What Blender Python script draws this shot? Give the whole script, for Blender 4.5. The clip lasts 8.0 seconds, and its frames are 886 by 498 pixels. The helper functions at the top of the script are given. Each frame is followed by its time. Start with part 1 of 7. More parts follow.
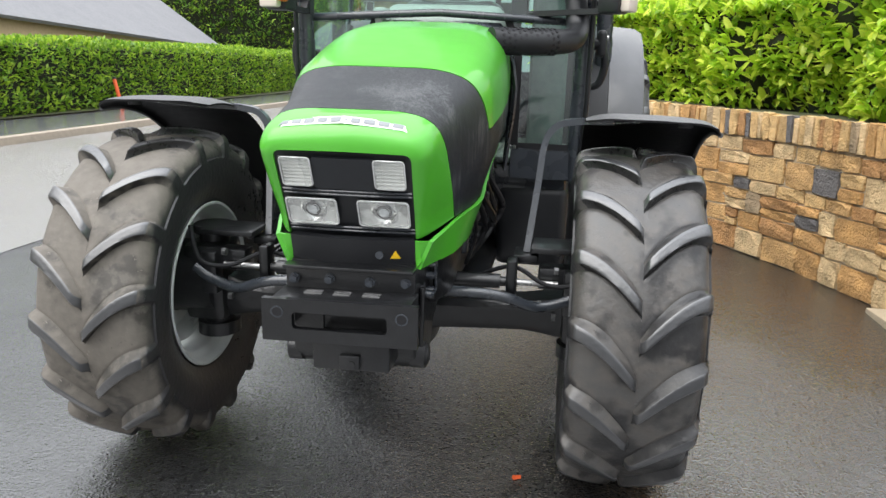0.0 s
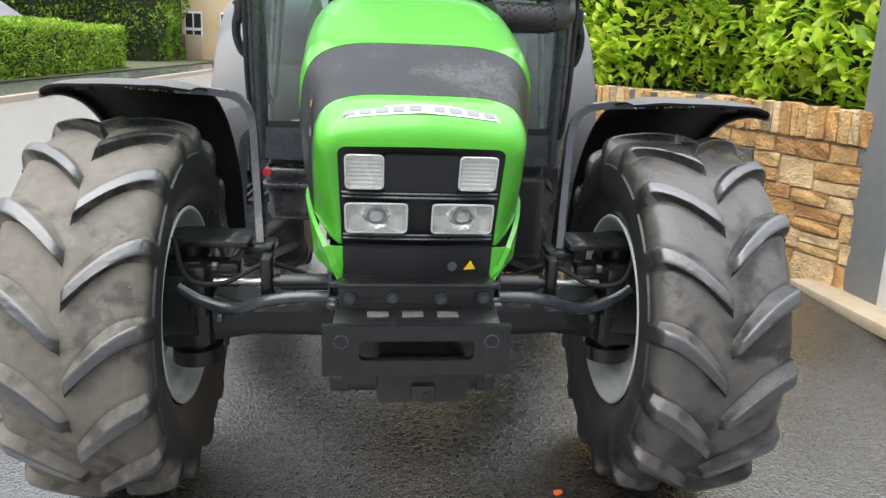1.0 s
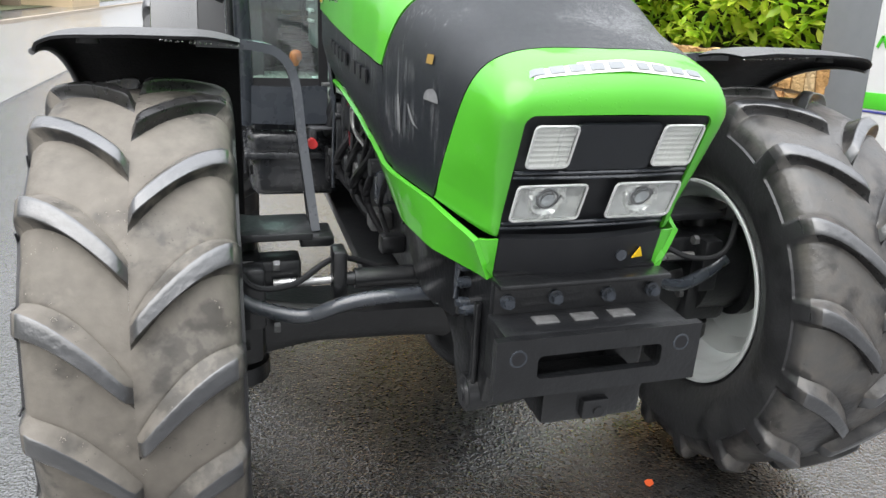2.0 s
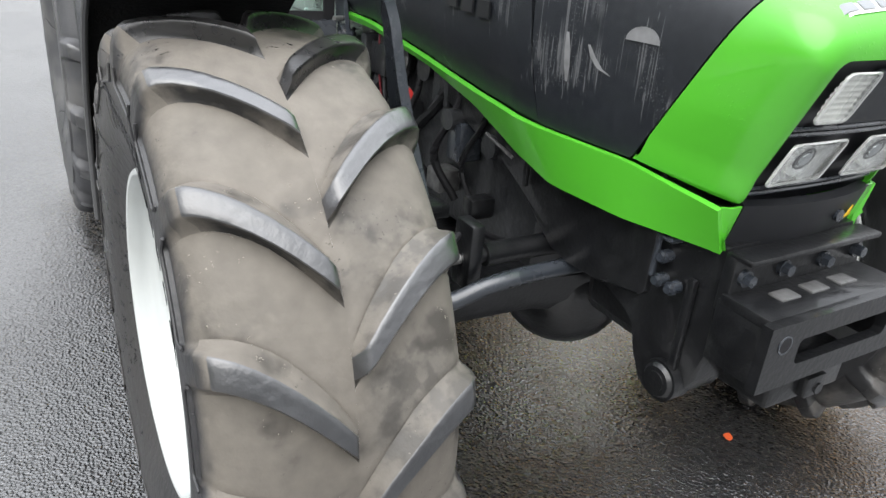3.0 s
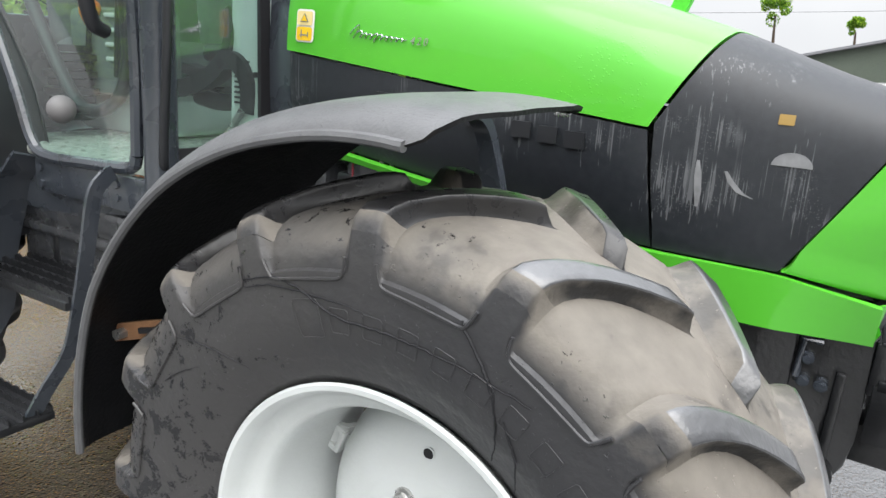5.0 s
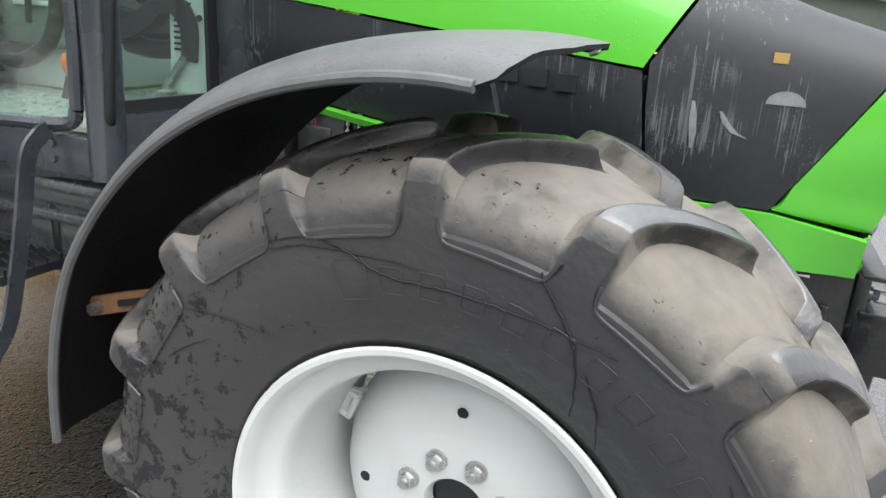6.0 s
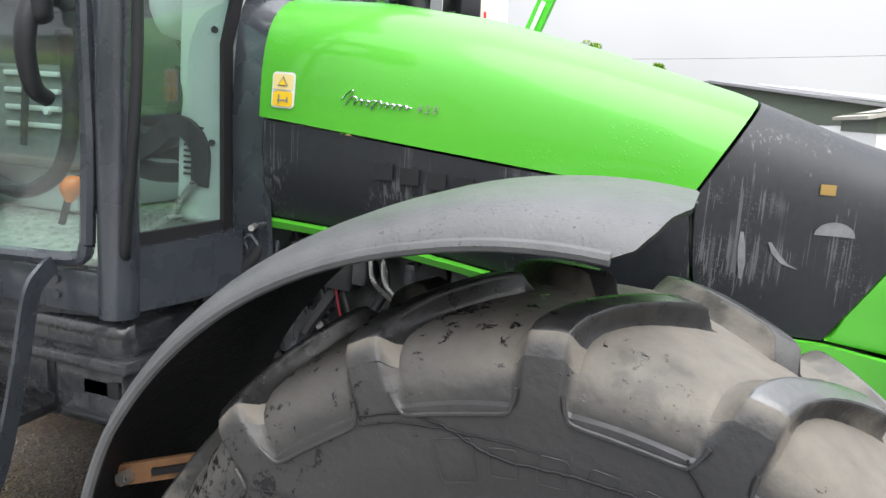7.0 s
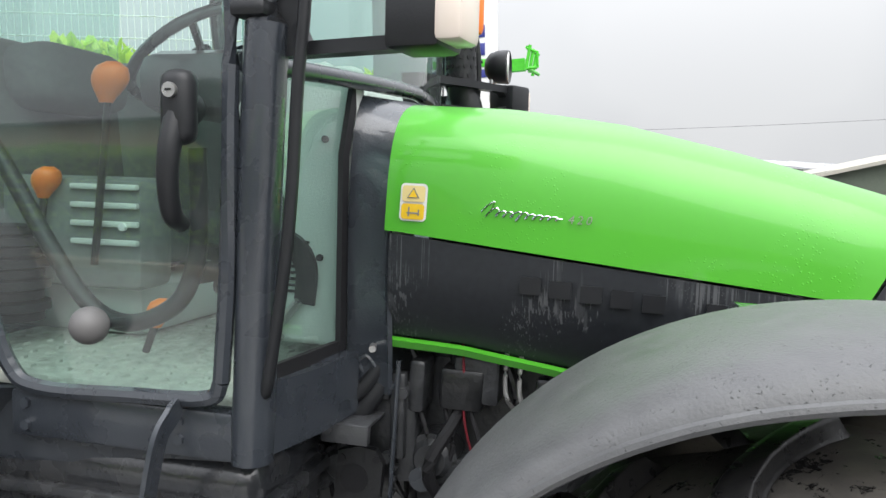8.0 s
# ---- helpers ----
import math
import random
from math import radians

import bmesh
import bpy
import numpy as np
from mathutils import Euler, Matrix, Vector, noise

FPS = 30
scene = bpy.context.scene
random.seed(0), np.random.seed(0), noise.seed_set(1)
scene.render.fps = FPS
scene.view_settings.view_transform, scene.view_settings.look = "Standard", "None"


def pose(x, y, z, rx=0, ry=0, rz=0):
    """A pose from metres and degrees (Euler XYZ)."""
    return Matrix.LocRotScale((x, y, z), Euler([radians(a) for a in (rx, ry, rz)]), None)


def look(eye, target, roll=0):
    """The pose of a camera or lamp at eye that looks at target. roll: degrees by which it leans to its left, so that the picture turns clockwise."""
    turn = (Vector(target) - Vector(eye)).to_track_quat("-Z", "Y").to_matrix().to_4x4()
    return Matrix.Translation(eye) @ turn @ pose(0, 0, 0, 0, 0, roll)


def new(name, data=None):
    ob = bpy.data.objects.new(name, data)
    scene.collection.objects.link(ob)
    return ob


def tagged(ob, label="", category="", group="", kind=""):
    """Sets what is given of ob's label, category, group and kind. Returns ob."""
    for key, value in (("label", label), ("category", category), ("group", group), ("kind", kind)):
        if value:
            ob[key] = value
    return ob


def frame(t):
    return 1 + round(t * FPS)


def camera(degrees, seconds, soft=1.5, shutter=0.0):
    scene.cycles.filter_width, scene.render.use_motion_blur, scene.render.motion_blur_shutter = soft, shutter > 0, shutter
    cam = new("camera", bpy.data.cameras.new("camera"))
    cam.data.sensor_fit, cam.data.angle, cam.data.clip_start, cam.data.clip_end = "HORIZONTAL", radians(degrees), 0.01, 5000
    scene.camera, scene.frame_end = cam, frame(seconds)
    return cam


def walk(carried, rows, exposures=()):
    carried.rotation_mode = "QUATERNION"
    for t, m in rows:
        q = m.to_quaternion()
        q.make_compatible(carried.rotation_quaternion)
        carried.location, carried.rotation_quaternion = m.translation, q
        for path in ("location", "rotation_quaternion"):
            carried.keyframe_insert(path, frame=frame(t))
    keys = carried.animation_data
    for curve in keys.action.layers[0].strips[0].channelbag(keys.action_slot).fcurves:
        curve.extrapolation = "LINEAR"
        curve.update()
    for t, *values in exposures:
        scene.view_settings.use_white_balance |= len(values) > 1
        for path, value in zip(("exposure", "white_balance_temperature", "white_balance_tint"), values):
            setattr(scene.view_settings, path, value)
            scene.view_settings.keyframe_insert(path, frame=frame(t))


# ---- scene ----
cam = camera(61.3, 8.0)
PATH = [
    (0, (0.605, -2.693, 1.324), (0.308, -0.757, 0.921), 2.19),
    (0.5, (0.256, -2.590, 1.321), (0.164, -0.638, 0.899), 2.13),
    (1, (-0.067, -2.415, 1.313), (0.070, -0.469, 0.872), 2.07),
    (1.2, (-0.186, -2.296, 1.307), (0.029, -0.362, 0.846), 1.94),
    (2.3, (-0.887, -1.804, 1.278), (-0.242, -0.006, 0.685), 2.09),
    (2.5, (-1.008, -1.687, 1.252), (-0.275, 0.068, 0.633), 2.25),
    (3, (-1.261, -1.388, 1.254), (-0.324, 0.235, 0.555), 3.04),
    (3.5, (-1.523, -1.205, 1.251), (-0.396, 0.269, 0.506), 3.45),
    (4, (-1.676, -1.018, 1.259), (-0.373, 0.331, 0.565), 3.10),
    (4.5, (-1.761, -0.761, 1.299), (-0.278, 0.468, 0.760), 2.00),
    (4.7, (-1.793, -0.684, 1.317), (-0.241, 0.481, 0.835), 1.81),
    (5.8, (-1.907, -0.412, 1.290), (-0.174, 0.408, 0.724), 0.64),
    (6, (-1.884, -0.380, 1.290), (-0.140, 0.412, 0.714), 1.04),
    (6.5, (-1.821, -0.311, 1.313), (-0.041, 0.441, 0.796), 1.18),
    (7, (-1.869, -0.168, 1.363), (-0.024, 0.523, 1.017), 0.90),
    (7.5, (-1.947, 0.063, 1.437), (-0.045, 0.639, 1.217), 0.36),
    (8, (-1.908, 0.309, 1.441), (0.020, 0.819, 1.287), -0.70),
]
walk(cam, [(t, look(eye, target, roll)) for t, eye, target, roll in PATH], [(0, 1.22), (2.5, 1.47), (3, 1.4), (4.5, 1.56), (6, 1.52), (7.5, 1.38), (8, 1.22)])

# ---- world and light: overcast sky, soft high sun ----
world = bpy.data.worlds.new("overcast")
scene.world = world
world.use_nodes = True
wt = world.node_tree
wt.nodes.clear()
sky = wt.nodes.new("ShaderNodeTexSky")
sky.sky_type = "NISHITA"
sky.sun_disc = False
sky.sun_elevation, sky.sun_rotation = radians(50), radians(225)
sky.dust_density = 4.0
cloud = wt.nodes.new("ShaderNodeTexNoise")
cloud.inputs["Scale"].default_value = 1.6
cloud.inputs["Detail"].default_value = 4
ramp = wt.nodes.new("ShaderNodeValToRGB")
ramp.color_ramp.elements[0].position, ramp.color_ramp.elements[0].color = 0.3, (7.25, 7.55, 8.1, 1)
ramp.color_ramp.elements[1].position, ramp.color_ramp.elements[1].color = 0.7, (10.35, 10.5, 10.75, 1)
veil = wt.nodes.new("ShaderNodeMixRGB")
veil.inputs["Fac"].default_value = 0.93
back = wt.nodes.new("ShaderNodeBackground")
back.inputs["Strength"].default_value = 0.1
# an overcast sky is several times as bright overhead as at the horizon
wco, wsep, wmap, wmul = (wt.nodes.new("ShaderNode" + k) for k in ("TexCoord", "SeparateXYZ", "MapRange", "MixRGB"))
wmul.blend_type = "MULTIPLY"
wmul.inputs["Fac"].default_value = 1.0
wmap.inputs["To Min"].default_value, wmap.inputs["To Max"].default_value = 0.33, 2.05
wt.links.new(wco.outputs["Generated"], wsep.inputs[0])
wpow = wt.nodes.new("ShaderNodeMath")
wpow.operation, wpow.use_clamp = "POWER", True
wpow.inputs[1].default_value = 2.0
wt.links.new(wsep.outputs["Z"], wpow.inputs[0])
wt.links.new(wpow.outputs[0], wmap.inputs["Value"])
wt.links.new(wmap.outputs[0], wmul.inputs["Color2"])
wout = wt.nodes.new("ShaderNodeOutputWorld")
wt.links.new(cloud.outputs["Fac"], ramp.inputs["Fac"])
wt.links.new(sky.outputs["Color"], veil.inputs["Color1"])
wt.links.new(ramp.outputs["Color"], veil.inputs["Color2"])
wt.links.new(veil.outputs["Color"], wmul.inputs["Color1"])
wt.links.new(wmul.outputs["Color"], back.inputs["Color"])
wt.links.new(back.outputs["Background"], wout.inputs["Surface"])

sun_data = bpy.data.lights.new("sun", "SUN")
sun_data.energy, sun_data.angle, sun_data.color = 1.2, radians(70), (1.0, 0.985, 0.955)
sun = new("sun", sun_data)
sun.matrix_world = look((-5, -5, 8.5), (0, 0, 0))

# ---- materials ----


def material(name, base, rough=0.5, metal=0.0, second=None, grain=12.0, patch=1.5, mix=0.35, bump=0.0, bump_scale=80.0,
             rough_vary=0.12, coat=0.0, spec=0.5):
    """A surface whose colour varies at two scales between base and second, with fine relief."""
    m = bpy.data.materials.new(name)
    m.use_nodes = True
    nt = m.node_tree
    b = nt.nodes["Principled BSDF"]
    second = second or tuple(c * 0.7 for c in base)
    co = nt.nodes.new("ShaderNodeTexCoord")
    n1, n2 = nt.nodes.new("ShaderNodeTexNoise"), nt.nodes.new("ShaderNodeTexNoise")
    n1.inputs["Scale"].default_value, n2.inputs["Scale"].default_value = patch, grain
    n1.inputs["Detail"].default_value, n2.inputs["Detail"].default_value = 5, 6
    for n in (n1, n2):
        nt.links.new(co.outputs["Object"], n.inputs["Vector"])
    add = nt.nodes.new("ShaderNodeMath")
    add.operation = "MULTIPLY"
    nt.links.new(n1.outputs["Fac"], add.inputs[0])
    nt.links.new(n2.outputs["Fac"], add.inputs[1])
    rg = nt.nodes.new("ShaderNodeMapRange")
    rg.inputs["From Min"].default_value, rg.inputs["From Max"].default_value = 0.12, 0.42
    rg.inputs["To Max"].default_value = mix * 2
    nt.links.new(add.outputs[0], rg.inputs["Value"])
    mx = nt.nodes.new("ShaderNodeMixRGB")
    mx.inputs["Color1"].default_value, mx.inputs["Color2"].default_value = (*base, 1), (*second, 1)
    nt.links.new(rg.outputs[0], mx.inputs["Fac"])
    nt.links.new(mx.outputs[0], b.inputs["Base Color"])
    rr = nt.nodes.new("ShaderNodeMapRange")
    rr.inputs["To Min"].default_value = max(rough - rough_vary, 0.03)
    rr.inputs["To Max"].default_value = min(rough + rough_vary, 1)
    nt.links.new(n2.outputs["Fac"], rr.inputs["Value"])
    nt.links.new(rr.outputs[0], b.inputs["Roughness"])
    b.inputs["Metallic"].default_value = metal
    b.inputs["Specular IOR Level"].default_value = spec
    b.inputs["Coat Weight"].default_value = coat
    b.inputs["Coat Roughness"].default_value = 0.06
    if bump:
        n3 = nt.nodes.new("ShaderNodeTexNoise")
        n3.inputs["Scale"].default_value = bump_scale
        n3.inputs["Detail"].default_value = 3
        nt.links.new(co.outputs["Object"], n3.inputs["Vector"])
        bp = nt.nodes.new("ShaderNodeBump")
        bp.inputs["Strength"].default_value = bump
        bp.inputs["Distance"].default_value = 0.01
        nt.links.new(n3.outputs["Fac"], bp.inputs["Height"])
        nt.links.new(bp.outputs[0], b.inputs["Normal"])
    return m


GREEN = material("green_paint", (0.078, 0.425, 0.024), 0.42, second=(0.07, 0.385, 0.021), coat=0.6, mix=0.2, rough_vary=0.05)
BLACK = material("black_plastic", (0.01224, 0.01296, 0.01512), 0.4, second=(0.02304, 0.02448, 0.02664), bump=0.05, bump_scale=260, spec=0.4)
MESHBLACK = material("wet_black_hood", (0.0092, 0.01104, 0.01424), 0.42, second=(0.0224, 0.026, 0.0312), grain=60, mix=0.3, bump=0.16, bump_scale=1100)
IRON = material("black_cast_iron", (0.0054, 0.00576, 0.0066), 0.38, second=(0.0168, 0.0174, 0.0192), grain=25, bump=0.16, bump_scale=90, spec=0.45, coat=0.4)
CABPAINT = material("dark_grey_cab_paint", (0.0289, 0.034, 0.0425), 0.28, coat=0.7, second=(0.04675, 0.05355, 0.0629), bump=0.1, bump_scale=200)
FENDER_TOP = material("grey_fender_plastic", (0.0702, 0.0711, 0.0738), 0.45, second=(0.117, 0.1179, 0.1197), grain=24, bump=0.12, bump_scale=220)
# guard plastic darkened to near black, the shade underneath put into its colour
UNDERSIDE = material("shaded_guard_underside", (0.0036, 0.0036, 0.0044), 0.5, second=(0.0104, 0.0108, 0.012), grain=30, patch=5, mix=0.4, bump=0.2, bump_scale=120, spec=0.3)
REARFEND = material("grey_rear_fender", (0.04, 0.042, 0.046), 0.34, coat=0.6, second=(0.065, 0.067, 0.072), bump=0.2, bump_scale=150)
DARK = material("deep_black", (0.006, 0.006, 0.008), 0.7)
RUBBER = material("worn_rubber", (0.05, 0.051, 0.055), 0.5, second=(0.09, 0.092, 0.097), grain=14, patch=4, bump=0.15, bump_scale=160)
LUGTOP = material("wet_lug_rubber", (0.0165, 0.01725, 0.0195), 0.36, second=(0.0375, 0.039, 0.042), grain=30, patch=6, bump=0.25, bump_scale=70, coat=1.0, spec=0.9)
LUGTOP.node_tree.nodes["Principled BSDF"].inputs["Coat Roughness"].default_value = 0.3
RIM = material("pale_grey_rim_paint", (0.56, 0.585, 0.58), 0.38, second=(0.44, 0.455, 0.44), grain=8, patch=3, mix=0.25, bump=0.08, bump_scale=120)
STEEL = material("zinc_steel", (0.6, 0.6, 0.59), 0.3, 0.85, second=(0.32, 0.31, 0.3), grain=40)
WHITE = material("white_sticker", (0.8, 0.8, 0.8), 0.4, second=(0.7, 0.7, 0.7))
GREYINK = material("grey_lettering", (0.22, 0.235, 0.245), 0.45)
PALEMARK = material("pale_worn_film", (0.22, 0.225, 0.23), 0.5, second=(0.12, 0.122, 0.125), grain=40, mix=0.5)
OCHRE = material("faded_ochre_scrap", (0.22, 0.14, 0.03), 0.55, second=(0.3, 0.18, 0.03))
WORNSTEEL = material("worn_bright_steel", (0.2, 0.2, 0.2), 0.4, 0.4, second=(0.06, 0.06, 0.06), grain=60, mix=0.5)
GRIME = material("grimy_black_casting", (0.0119, 0.01295, 0.0147), 0.38, second=(0.042, 0.0441, 0.0476), grain=18, patch=5, mix=0.5, bump=0.3, bump_scale=60, coat=0.2)
YELLOW = material("yellow_sticker", (0.85, 0.55, 0.02), 0.4, second=(0.8, 0.5, 0.02))
PALEYELLOW = material("pale_yellow_print", (0.8, 0.66, 0.3), 0.4, second=(0.75, 0.6, 0.25))
ORANGE = material("orange_plastic", (0.85, 0.2, 0.02), 0.4, second=(0.75, 0.16, 0.02))
RED = material("red_plastic", (0.6, 0.03, 0.03), 0.4)
DULLRED = material("grimy_red_sheath", (0.16, 0.012, 0.02), 0.5)
RUST = material("rusty_steel", (0.14, 0.07, 0.035), 0.8, second=(0.22, 0.11, 0.05), grain=40, patch=12, mix=0.5, bump=0.4)
CHROME = material("chrome_script", (0.75, 0.78, 0.82), 0.12, 1.0, second=(0.6, 0.65, 0.7))
GREYPLASTIC = material("grey_interior_plastic", (0.62, 0.65, 0.62), 0.6, second=(0.52, 0.55, 0.53), bump=0.2, bump_scale=200)
INTERIOR = material("worn_grey_cab_moulding", (0.18, 0.2, 0.192), 0.6, second=(0.12, 0.13, 0.127), grain=30, bump=0.2, bump_scale=200)
MAT = material("pale_rubber_mat", (0.46, 0.48, 0.43), 0.7, second=(0.26, 0.27, 0.245), grain=34, mix=0.5, bump=1.0, bump_scale=45)
SEATCLOTH = material("charcoal_seat_cloth", (0.14, 0.152, 0.15), 0.9, second=(0.2, 0.215, 0.21), grain=60, bump=0.5, bump_scale=300)


def sheet_glass(name, tint):
    """A thin pane: it lets light straight through, tinted, and mirrors by Fresnel."""
    m = bpy.data.materials.new(name)
    m.use_nodes = True
    nt = m.node_tree
    nt.nodes.remove(nt.nodes["Principled BSDF"])
    tr, gl, mx, fr = (nt.nodes.new("ShaderNode" + k) for k in ("BsdfTransparent", "BsdfGlossy", "MixShader", "LayerWeight"))
    tr.inputs["Color"].default_value = (*tint, 1)
    gl.inputs["Roughness"].default_value = 0.03
    fr.inputs["Blend"].default_value = 0.5
    pw, ad = nt.nodes.new("ShaderNodeMath"), nt.nodes.new("ShaderNodeMath")
    pw.operation, ad.operation = "POWER", "MULTIPLY_ADD"
    pw.inputs[1].default_value, ad.inputs[1].default_value, ad.inputs[2].default_value = 4.0, 0.9, 0.14
    nt.links.new(fr.outputs["Facing"], pw.inputs[0])
    nt.links.new(pw.outputs[0], ad.inputs[0])
    nt.links.new(ad.outputs[0], mx.inputs[0])
    nt.links.new(tr.outputs[0], mx.inputs[1])
    nt.links.new(gl.outputs[0], mx.inputs[2])
    nt.links.new(mx.outputs[0], nt.nodes["Material Output"].inputs["Surface"])
    return m


CABGLASS = sheet_glass("green_tinted_cab_glass", (0.68, 0.88, 0.82))
# whitish haze mixed into the panes, standing in for milky reflections
_nt = CABGLASS.node_tree
_haze, _mix = _nt.nodes.new("ShaderNodeBsdfDiffuse"), _nt.nodes.new("ShaderNodeMixShader")
_haze.inputs["Color"].default_value = (0.8, 0.85, 0.84, 1)
_mix.inputs[0].default_value = 0.035
_out = _nt.nodes["Material Output"].inputs["Surface"]
_nt.links.new(_out.links[0].from_socket, _mix.inputs[1])
_nt.links.new(_haze.outputs[0], _mix.inputs[2])
_nt.links.new(_mix.outputs[0], _out)
REFLECTOR = material("lamp_reflector", (0.92, 0.92, 0.9), 0.3, 0.35, second=(0.75, 0.75, 0.74), bump=0.25, bump_scale=38)
BRIGHTREFLECTOR = material("bright_lamp_reflector", (0.95, 0.95, 0.94), 0.14, 0.9, second=(0.8, 0.8, 0.8), bump=0.2, bump_scale=45, rough_vary=0.06)
LAMPRIM = material("pale_lamp_rim", (0.66, 0.67, 0.67), 0.3, second=(0.5, 0.5, 0.5), grain=40)
CLEARLENS = sheet_glass("clear_ribbed_lens", (0.95, 0.96, 0.95))


def add_streaks(m, colour, amount, across, along, lo, hi, rough):
    """Pale rain runs down a surface: noise drawn out along z, over colour and roughness."""
    nt = m.node_tree
    b = nt.nodes["Principled BSDF"]
    co, mp, n1, n2, mu, rg, mx, mr = (nt.nodes.new("ShaderNode" + k) for k in ("TexCoord", "Mapping", "TexNoise", "TexNoise", "Math", "MapRange", "MixRGB", "MixRGB"))
    mp.inputs["Scale"].default_value = (across, across, along)
    n1.inputs["Scale"].default_value, n1.inputs["Detail"].default_value = 1.0, 4
    n2.inputs["Scale"].default_value, n2.inputs["Detail"].default_value = 5.0, 3
    mu.operation = "MULTIPLY"
    rg.inputs["From Min"].default_value, rg.inputs["From Max"].default_value, rg.inputs["To Max"].default_value = lo, hi, amount
    nt.links.new(co.outputs["Object"], mp.inputs["Vector"])
    nt.links.new(mp.outputs[0], n1.inputs["Vector"])
    nt.links.new(co.outputs["Object"], n2.inputs["Vector"])
    nt.links.new(n1.outputs["Fac"], mu.inputs[0])
    nt.links.new(n2.outputs["Fac"], mu.inputs[1])
    nt.links.new(mu.outputs[0], rg.inputs["Value"])
    for mix, sock, val in ((mx, "Base Color", (*colour, 1)), (mr, "Roughness", (rough, rough, rough, 1))):
        old = b.inputs[sock].links[0].from_socket
        nt.links.new(rg.outputs[0], mix.inputs["Fac"])
        nt.links.new(old, mix.inputs["Color1"])
        mix.inputs["Color2"].default_value = val
        nt.links.new(mix.outputs[0], b.inputs[sock])


def add_cells(m, scale, width, depth, colour=None, warp=0.0, mask_scale=3.0, mask=0.5, drops=False):
    """Raised water drops, or thin sunken cracks, over part of a surface."""
    nt = m.node_tree
    b = nt.nodes["Principled BSDF"]
    co, vo, ns, mk, rg, mr, mu, bp = (nt.nodes.new("ShaderNode" + k) for k in ("TexCoord", "TexVoronoi", "TexNoise", "TexNoise", "MapRange", "MapRange", "Math", "Bump"))
    vo.feature = "F1" if drops else "DISTANCE_TO_EDGE"
    vo.inputs["Scale"].default_value = scale
    mk.inputs["Scale"].default_value = mask_scale
    nt.links.new(co.outputs["Object"], mk.inputs["Vector"])
    if warp:
        ns.inputs["Scale"].default_value = scale * 1.7
        add = nt.nodes.new("ShaderNodeMixRGB")
        add.blend_type = "ADD"
        add.inputs["Fac"].default_value = warp
        nt.links.new(co.outputs["Object"], add.inputs["Color1"])
        nt.links.new(ns.outputs["Color"], add.inputs["Color2"])
        nt.links.new(co.outputs["Object"], ns.inputs["Vector"])
        nt.links.new(add.outputs[0], vo.inputs["Vector"])
    else:
        nt.links.new(co.outputs["Object"], vo.inputs["Vector"])
    rg.inputs["From Min"].default_value, rg.inputs["From Max"].default_value = width, width * 0.55
    nt.links.new(vo.outputs["Distance"], rg.inputs["Value"])
    mr.inputs["From Min"].default_value, mr.inputs["From Max"].default_value = mask, mask + 0.04
    nt.links.new(mk.outputs["Fac"], mr.inputs["Value"])
    mu.operation = "MULTIPLY"
    nt.links.new(rg.outputs[0], mu.inputs[0])
    nt.links.new(mr.outputs[0], mu.inputs[1])
    if colour:
        mx = nt.nodes.new("ShaderNodeMixRGB")
        nt.links.new(mu.outputs[0], mx.inputs["Fac"])
        nt.links.new(b.inputs["Base Color"].links[0].from_socket, mx.inputs["Color1"])
        mx.inputs["Color2"].default_value = (*colour, 1)
        nt.links.new(mx.outputs[0], b.inputs["Base Color"])
    bp.inputs["Strength"].default_value, bp.inputs["Distance"].default_value = 1.0, abs(depth)
    bp.invert = depth < 0
    nt.links.new(mu.outputs[0], bp.inputs["Height"])
    if b.inputs["Normal"].links:
        nt.links.new(b.inputs["Normal"].links[0].from_socket, bp.inputs["Normal"])
    nt.links.new(bp.outputs[0], b.inputs["Normal"])


add_streaks(MESHBLACK, (0.14, 0.145, 0.15), 0.55, 210, 2.0, 0.335, 0.36, 0.25)
add_streaks(MESHBLACK, (0.11, 0.115, 0.12), 0.35, 60, 3.0, 0.33, 0.38, 0.3)
add_cells(MESHBLACK, 210, 0.24, 0.0008, (0.09, 0.094, 0.098), 0, 5, 0.56, True)
add_streaks(RUBBER, (0.13, 0.128, 0.125), 0.6, 5, 5, 0.28, 0.4, 0.6)
add_cells(RUBBER, 3.4, 0.0085, -0.005, (0.01, 0.01, 0.011), 0.05, 2.2, 0.48)


